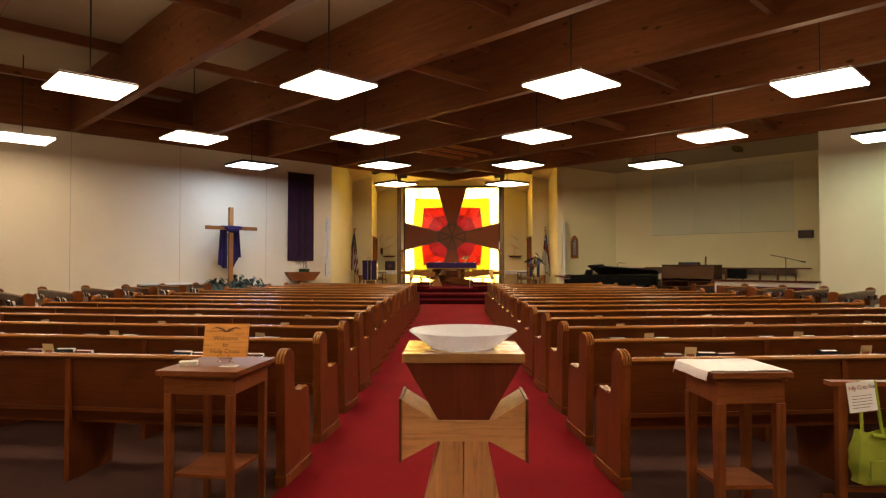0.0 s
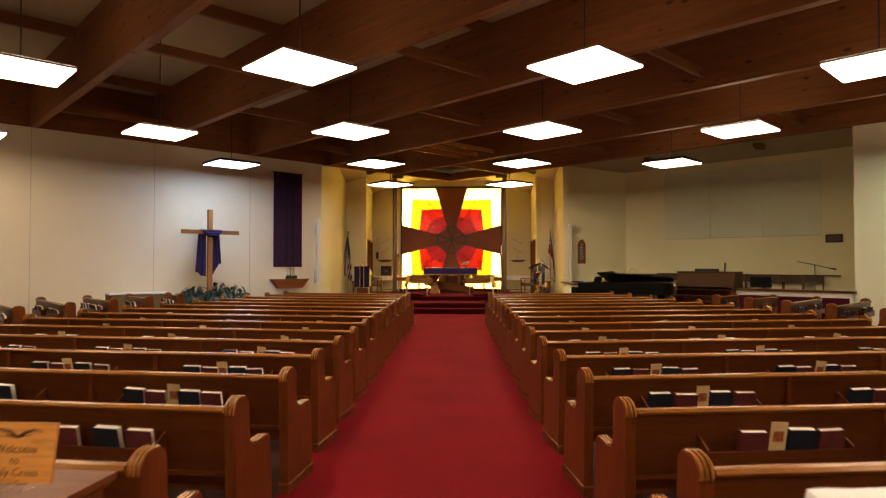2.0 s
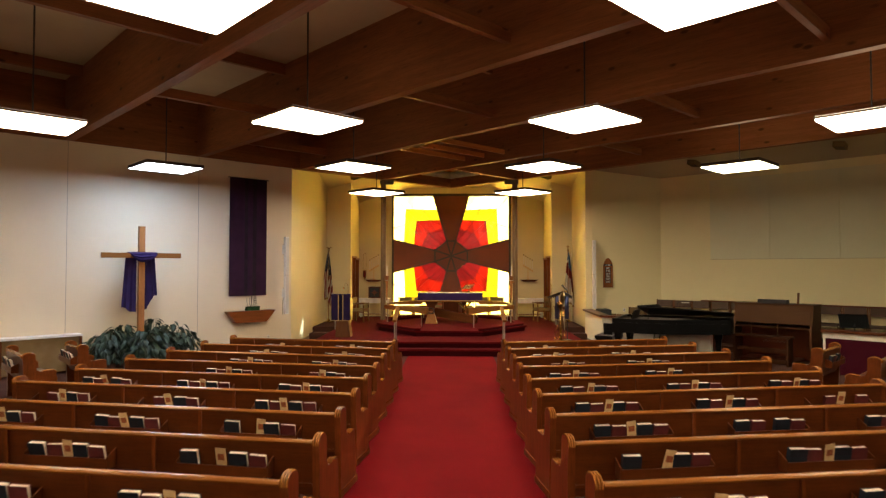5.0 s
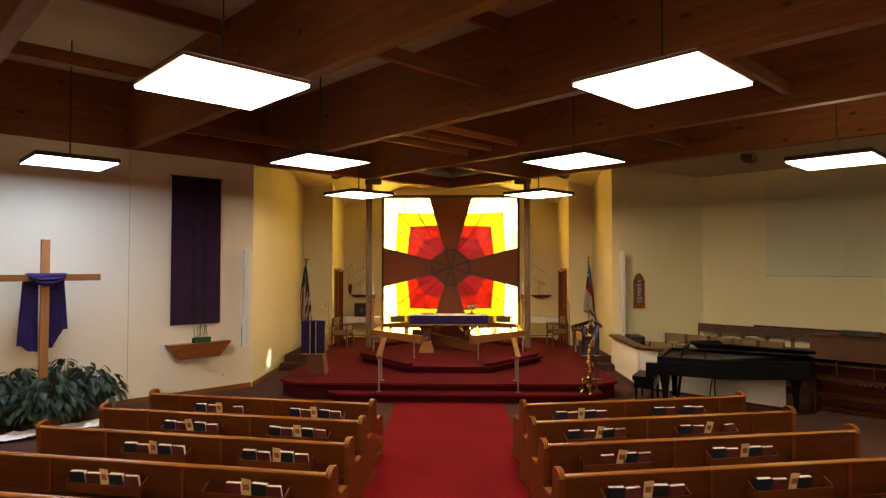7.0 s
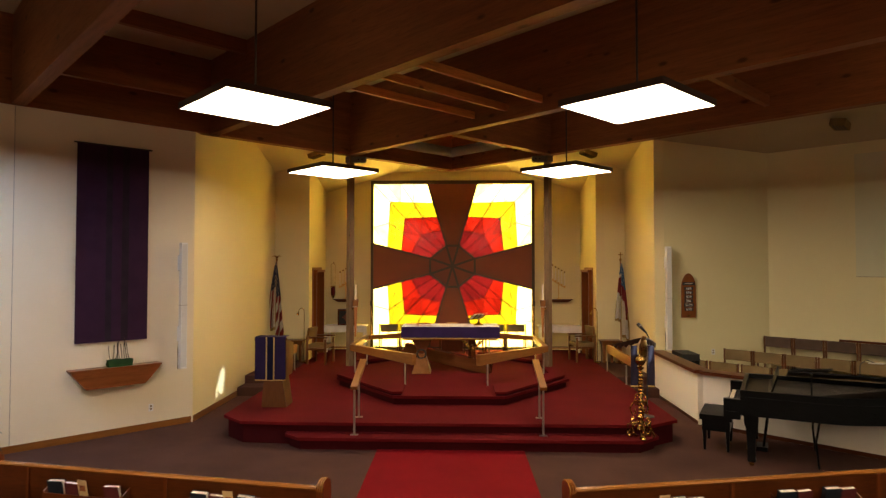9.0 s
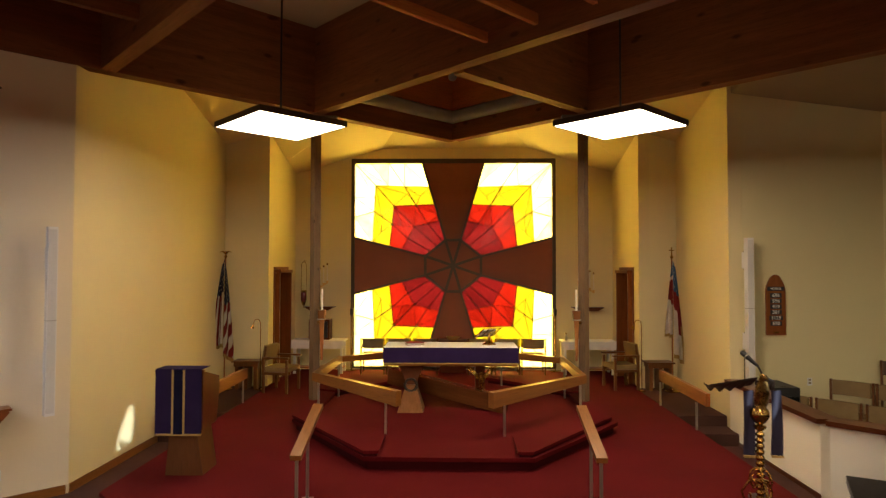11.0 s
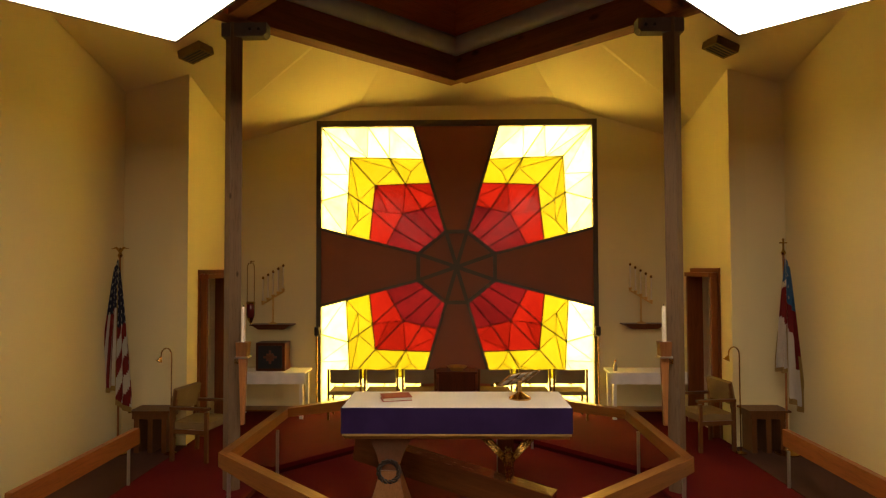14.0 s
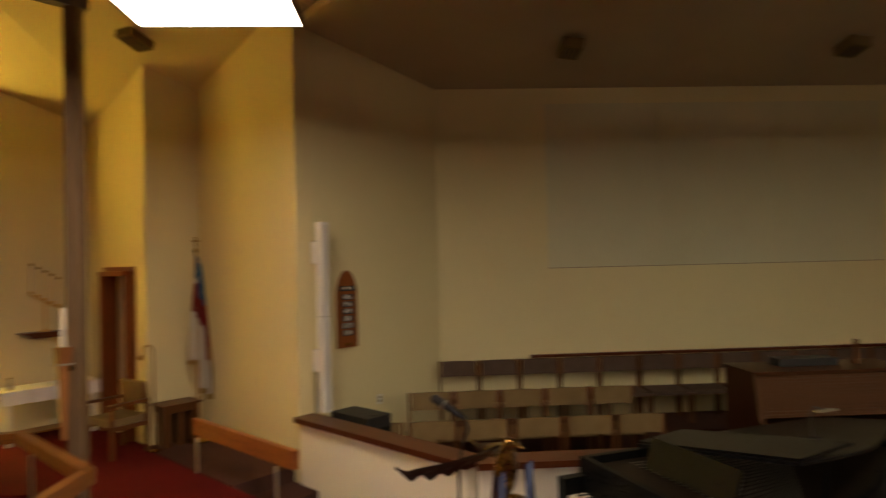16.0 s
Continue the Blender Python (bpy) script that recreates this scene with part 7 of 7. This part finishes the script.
structure("choir_ledge", bx(0.0, 5.6, -0.05, -0.001, 1.175, 1.215, 0.006), MAHOGANY, "dark wooden ledge along the choir wall", "trim", on_choir(7.3))
# grand piano: keyboard towards the chancel, tail towards the pews
pm = pose(4.12, 19.98, 0, 0, 0, -27)
piano = thing("grand_piano", pm, "black lacquered grand piano with its front lid folded back", "piano")
outline = [(0.0, -0.74), (0.95, -0.74)] + [(0.95 + 1.45 * t, -0.74 + 0.55 * (3 * t * t - 2 * t ** 3)) for t in [i / 8 for i in range(1, 8)]]
outline += [(2.38 + 0.13 * math.sin(a), 0.25 - 0.44 * math.cos(a)) for a in [math.pi * i / 6 for i in range(7)]] + [(0.0, 0.74)]
bm = B()
solid(bm, outline, 2, 0.66, 0.90)
part("case", bevel(bm, 0.012, 2), BLACK, piano)
inner = inset(outline, 0.05)
bm = B()
n = len(outline)
rows = [[bm.verts.new((p[0], p[1], z)) for p in pts] for pts, z in ((outline, 0.901), (outline, 0.985), (inner, 0.985), (inner, 0.901))]
for k in range(4):
    for i in range(n):
        j = (i + 1) % n
        bm.faces.new((rows[k][i], rows[k][j], rows[(k + 1) % 4][j], rows[(k + 1) % 4][i]))
part("rim", bevel(bm, 0.006), BLACK, piano)
bm = B()
solid(bm, inset(outline, 0.06), 2, 0.901, 0.925)
part("iron_plate", bm, surface("bronzed_plate", (0.030, 0.020, 0.011), (0.020, 0.013, 0.008), 9, 0.5, metal=0.4), piano, "bronzed iron plate")
for i in range(20):
    y = -0.60 + 0.06 * i
    bm = B()
    tube(bm, [(0.32, y, 0.945), (0.9 + 0.9 * i / 20, y * 0.75, 0.945)], 0.0025, 4)
    part("string", bm, STEEL, piano, "thin steel string")
flat = [(x * 1.008, y * 1.012) for x, y in outline if x > 0.6]
lidpts = [(0.55, -0.752)] + flat + [(0.55, 0.752)]
bm = B()
solid(bm, lidpts, 2, 0.988, 1.006)
LID = pose(0, 0.745, 0.988, -10.5, 0, 0) @ pose(0, -0.745, -0.988)
part("lid", bevel(bm, 0.006, 2), BLACK, piano, "black lid propped a little open", LID)
bm = B()
box(bm, 0.0, 0.46, -0.745, 0.745, 0, 0.018)
part("front_lid", bevel(bm, 0.005), BLACK, piano, "", LID @ pose(0.57, 0, 1.009, 0, -5, 0))
bm = B()
tube(bm, [(0.80, -0.68, 0.93), (0.80, -0.70, 1.245)], 0.009, 6)
part("prop_stick", bm, BLACK, piano)
bm = B()
box(bm, -0.012, 0.012, -0.42, 0.42, 0, 0.24)
part("music_desk", bevel(bm, 0.006), BLACK, piano, "", pose(0.36, 0, 0.93, 0, 18, 0))
part("key_slip", bx(-0.20, 0.0, -0.74, 0.74, 0.60, 0.70, 0.008, 2), BLACK, piano)
for s in (-1, 1):
    ys = sorted((s * 0.66, s * 0.74))
    part("cheek", bx(-0.20, 0.02, ys[0], ys[1], 0.701, 0.86, 0.012, 2), BLACK, piano)
part("keys", bx(-0.17, -0.02, -0.655, 0.655, 0.701, 0.735, 0.003), PAGES, piano, "white keys")
bm = B()
for i in range(36):
    if i % 7 in (2, 6):
        continue
    y = -0.62 + i * 0.035
    box(bm, -0.115, -0.021, y - 0.006, y + 0.006, 0.7355, 0.748)
part("black_keys", bm, CHARCOAL, piano)
for x, y in ((0.12, -0.60), (0.12, 0.60), (2.2, 0.14)):
    bm = B()
    lathe(bm, [(0.050, 0.05), (0.072, 0.07), (0.066, 0.10), (0.070, 0.30), (0.092, 0.50), (0.118, 0.56), (0.118, 0.659)], 4)
    leg = part("leg", bm, BLACK, piano, "", pose(x, y, 0, 0, 0, 45))
    bm = B()
    lathe(bm, [(0.025, 0.0), (0.03, 0.02), (0.025, 0.05)], 12)
    part("caster", bm, BRASS, leg, "brass caster")
bm = B()
for y in (-0.10, 0.10):
    tube(bm, [(0.32, y, 0.66), (0.25, y * 0.8, 0.12)], 0.018, 8)
box(bm, 0.16, 0.30, -0.14, 0.14, 0.07, 0.13)
part("lyre", bm, BLACK, piano)
for y in (-0.07, 0, 0.07):
    part("pedal", bx(0.03, 0.16, y - 0.012, y + 0.012, 0.06, 0.07, 0.004), BRASS, piano, "brass pedal")
for y in (-0.55, 0.55):
    bm = B()
    tube(bm, [(0.9, y * 0.8, 0.66), (0.85, y * 0.8, 0.35), (0.88, y * 0.8, 0.02)], 0.014, 6)
    part("brace", bm, BLACK, piano)
lampp = thing("piano_lamp", pm @ LID @ pose(1.35, -0.2, 1.007), "small black clip lamp standing on the piano lid", "lamp")
bm = B()
lathe(bm, [(0.05, 0), (0.05, 0.012), (0.01, 0.02)], 14)
tube(bm, [(0, 0, 0.02), (0.01, 0, 0.16), (0.08, 0, 0.22), (0.16, 0, 0.19)], 0.006, 6)
part("stem", bm, CHARCOAL, lampp)
part("head", bx(0.10, 0.26, -0.03, 0.03, 0.175, 0.19, 0.004), STEEL, lampp)
bench = thing("piano_bench", pose(3.90, 20.30, 0, 0, 0, -27), "black padded piano bench with tapered legs", "bench")
part("cushion", bx(-0.21, 0.21, -0.38, 0.38, 0.43, 0.505, 0.026, 3), BLACK, bench, "black leather cushion")
part("frame", bx(-0.18, 0.18, -0.35, 0.35, 0.28, 0.4395, 0.006), BLACK, bench)
for x in (-0.10, 0.0, 0.10):
    for y in (-0.24, -0.12, 0.0, 0.12, 0.24):
        bm = B()
        lathe(bm, [(0.010, 0.499), (0.012, 0.503), (0.004, 0.506)], 8, pose(x, y, 0))
        part("tuft_button", bm, BLACK, bench)
for x in (-0.15, 0.15):
    for y in (-0.31, 0.31):
        bm = B()
        lathe(bm, [(0.016, 0), (0.02, 0.03), (0.028, 0.22), (0.036, 0.2795)], 8, pose(x, y, 0))
        part("leg", bm, BLACK, bench)

# organ console
ORGAN = wood("organ_walnut", (0.042, 0.0150, 0.0080), (0.027, 0.0095, 0.0050), 0, 0.45)
org = thing("organ_console", pose(7.45, 19.36, 0, 0, 0, -45), "brown wooden organ console with a slatted roll top", "organ")
for s in (-1, 1):
    bm = B()
    x0, x1 = sorted((s * 0.80, s * 0.85))
    solid(bm, [(0.0, 0.0), (0.72, 0.0), (0.72, 1.28), (0.15, 1.28), (0.06, 0.86), (0.0, 0.78)], 0, x0, x1)
    part("side_panel", bevel(bm, 0.005), ORGAN, org)
part("top", bx(-0.86, 0.86, 0.13, 0.74, 1.281, 1.315, 0.006), ORGAN, org)
part("back", bx(-0.799, 0.799, 0.68, 0.715, 0.02, 1.28), ORGAN, org)
for i in range(13):
    t = i / 13
    y, z = 0.065 + 0.10 * t, 0.87 + 0.40 * t
    bm = B()
    box(bm, -0.798, 0.798, -0.012, 0.012, 0.0, 0.030)
    part("roll_slat", bevel(bm, 0.005), ORGAN, org, "", pose(0, y, z, -14, 0, 0))
part("key_desk", bx(-0.799, 0.799, 0.0, 0.60, 0.76, 0.80, 0.005), ORGAN, org)
part("knee_panel", bx(-0.799, 0.799, 0.44, 0.47, 0.02, 0.755), MAHOGANY, org)
for i in range(14):
    bm = B()
    lathe(bm, [(0.011, 0), (0.013, 0.012), (0.008, 0.018)], 10, pose(-0.30 + 0.045 * i, 0.439, 0.40 + 0.03 * (i % 2), 90, 0, 0))
    part("piston", bm, STEEL, org, "chrome toe piston")
for i in range(20):
    part("pedal", bx(-0.57 + 0.058 * i, -0.53 + 0.058 * i, -0.35, 0.43, 0.05, 0.085, 0.004), MAHOGANY, org)
part("pedal_frame", bx(-0.62, 0.62, -0.40, -0.352, 0.0, 0.09, 0.004), ORGAN, org)
ob_ = thing("organ_bench", pose(7.06, 18.97, 0, 0, 0, -45), "brown wooden organ bench with two end panels", "bench")
part("seat", bx(-0.62, 0.62, -0.16, 0.16, 0.60, 0.64, 0.006), ORGAN, ob_)
for s in (-1, 1):
    part("end_panel", bx(s * 0.56 - 0.02, s * 0.56 + 0.02, -0.16, 0.16, 0.0, 0.5995, 0.005), ORGAN, ob_)
part("stretcher", bx(-0.539, 0.539, -0.015, 0.015, 0.28, 0.36, 0.003), ORGAN, ob_)
for s in (-1, 1):
    bm = B()
    tube(bm, [(s * 0.28, 0.13, 0.64), (s * 0.28, 0.15, 0.90)], 0.013, 8)
    part("back_post", bm, ORGAN, ob_)
sp = thing("small_speaker", pose(7.45, 19.36, 0, 0, 0, -45) @ pose(-0.1, 0.5, 1.3155), "long low black loudspeaker lying on the organ", "speaker")
part("cabinet", bx(-0.32, 0.32, -0.10, 0.10, 0, 0.08, 0.008), CHARCOAL, sp)
st = thing("wooden_stick", pose(7.45, 19.36, 0, 0, 0, -45) @ pose(0.45, 0.45, 1.3155, 0, 3, 0), "short upright wooden stick on top of the organ", "stick")
part("stick", bx(-0.02, 0.02, -0.02, 0.02, 0, 0.26, 0.003), CHAIRWOOD, st)

ms = thing("music_stand", pose(8.35, 17.75, 0, 0, 0, -20), "black folding music stand with a tilted desk", "music stand")
bm = B()
tube(bm, [(0, 0, 0.02), (0, 0, 0.98)], 0.012, 8)
for k in range(3):
    a = math.tau * k / 3
    tube(bm, [(0, 0, 0.18), (0.25 * math.cos(a), 0.25 * math.sin(a), 0.01)], 0.008, 6)
part("stem", bm, CHARCOAL, ms)
part("desk", bx(-0.26, 0.26, -0.006, 0.006, 0, 0.33, 0.004), BLACK, ms, "", pose(0, -0.02, 0.92, -35, 0, 0))
bs = thing("boom_microphone", pose(9.55, 17.35, 0), "black boom microphone stand in the choir", "microphone")
bm = B()
tube(bm, [(0, 0, 0.02), (0, 0, 1.52)], 0.011, 8)
for k in range(3):
    a = math.tau * k / 3 + 0.4
    tube(bm, [(0, 0, 0.14), (0.28 * math.cos(a), 0.28 * math.sin(a), 0.01)], 0.008, 6)
part("stand", bm, CHARCOAL, bs)
bm = B()
tube(bm, [(-0.45, 0, 1.60), (0, 0, 1.52), (0.42, 0, 1.42)], 0.009, 8)
tube(bm, [(0.40, 0, 1.425), (0.55, 0, 1.40)], [0.016, 0.022], 10)
part("boom", bm, CHARCOAL, bs)

# ceiling vents over the choir and nave
for x, y, z in ((6.69, 21.9, 5.06), (9.15, 19.43, 5.06)):
    v_ = thing("ceiling_vent", pose(x, y, z - 0.10, 8, 8, 45), "dark louvred vent box under the choir ceiling", "vent", "ceiling vents")
    part("housing", bx(-0.16, 0.16, -0.12, 0.12, 0.0, 0.12, 0.006), TAN, v_)
    for i in range(4):
        part("slat", bx(-0.13, 0.13, -0.09 + 0.05 * i, -0.07 + 0.05 * i, -0.008, -0.001), CHARCOAL, v_)
for x, y in ((-5.4, 11.9), (-4.5, 15.9)):
    v_ = thing("ceiling_vent", pose(x, y, ROOF_Z - 0.05, 0, 0, 45), "flat grey air vent in the nave ceiling", "vent", "ceiling vents")
    part("frame", bx(-0.30, 0.30, -0.15, 0.15, 0.0, 0.049, 0.004), DARKMETAL, v_)
    for i in range(5):
        part("slat", bx(-0.26, 0.26, -0.11 + 0.05 * i, -0.085 + 0.05 * i, -0.008, -0.001), GREY, v_)
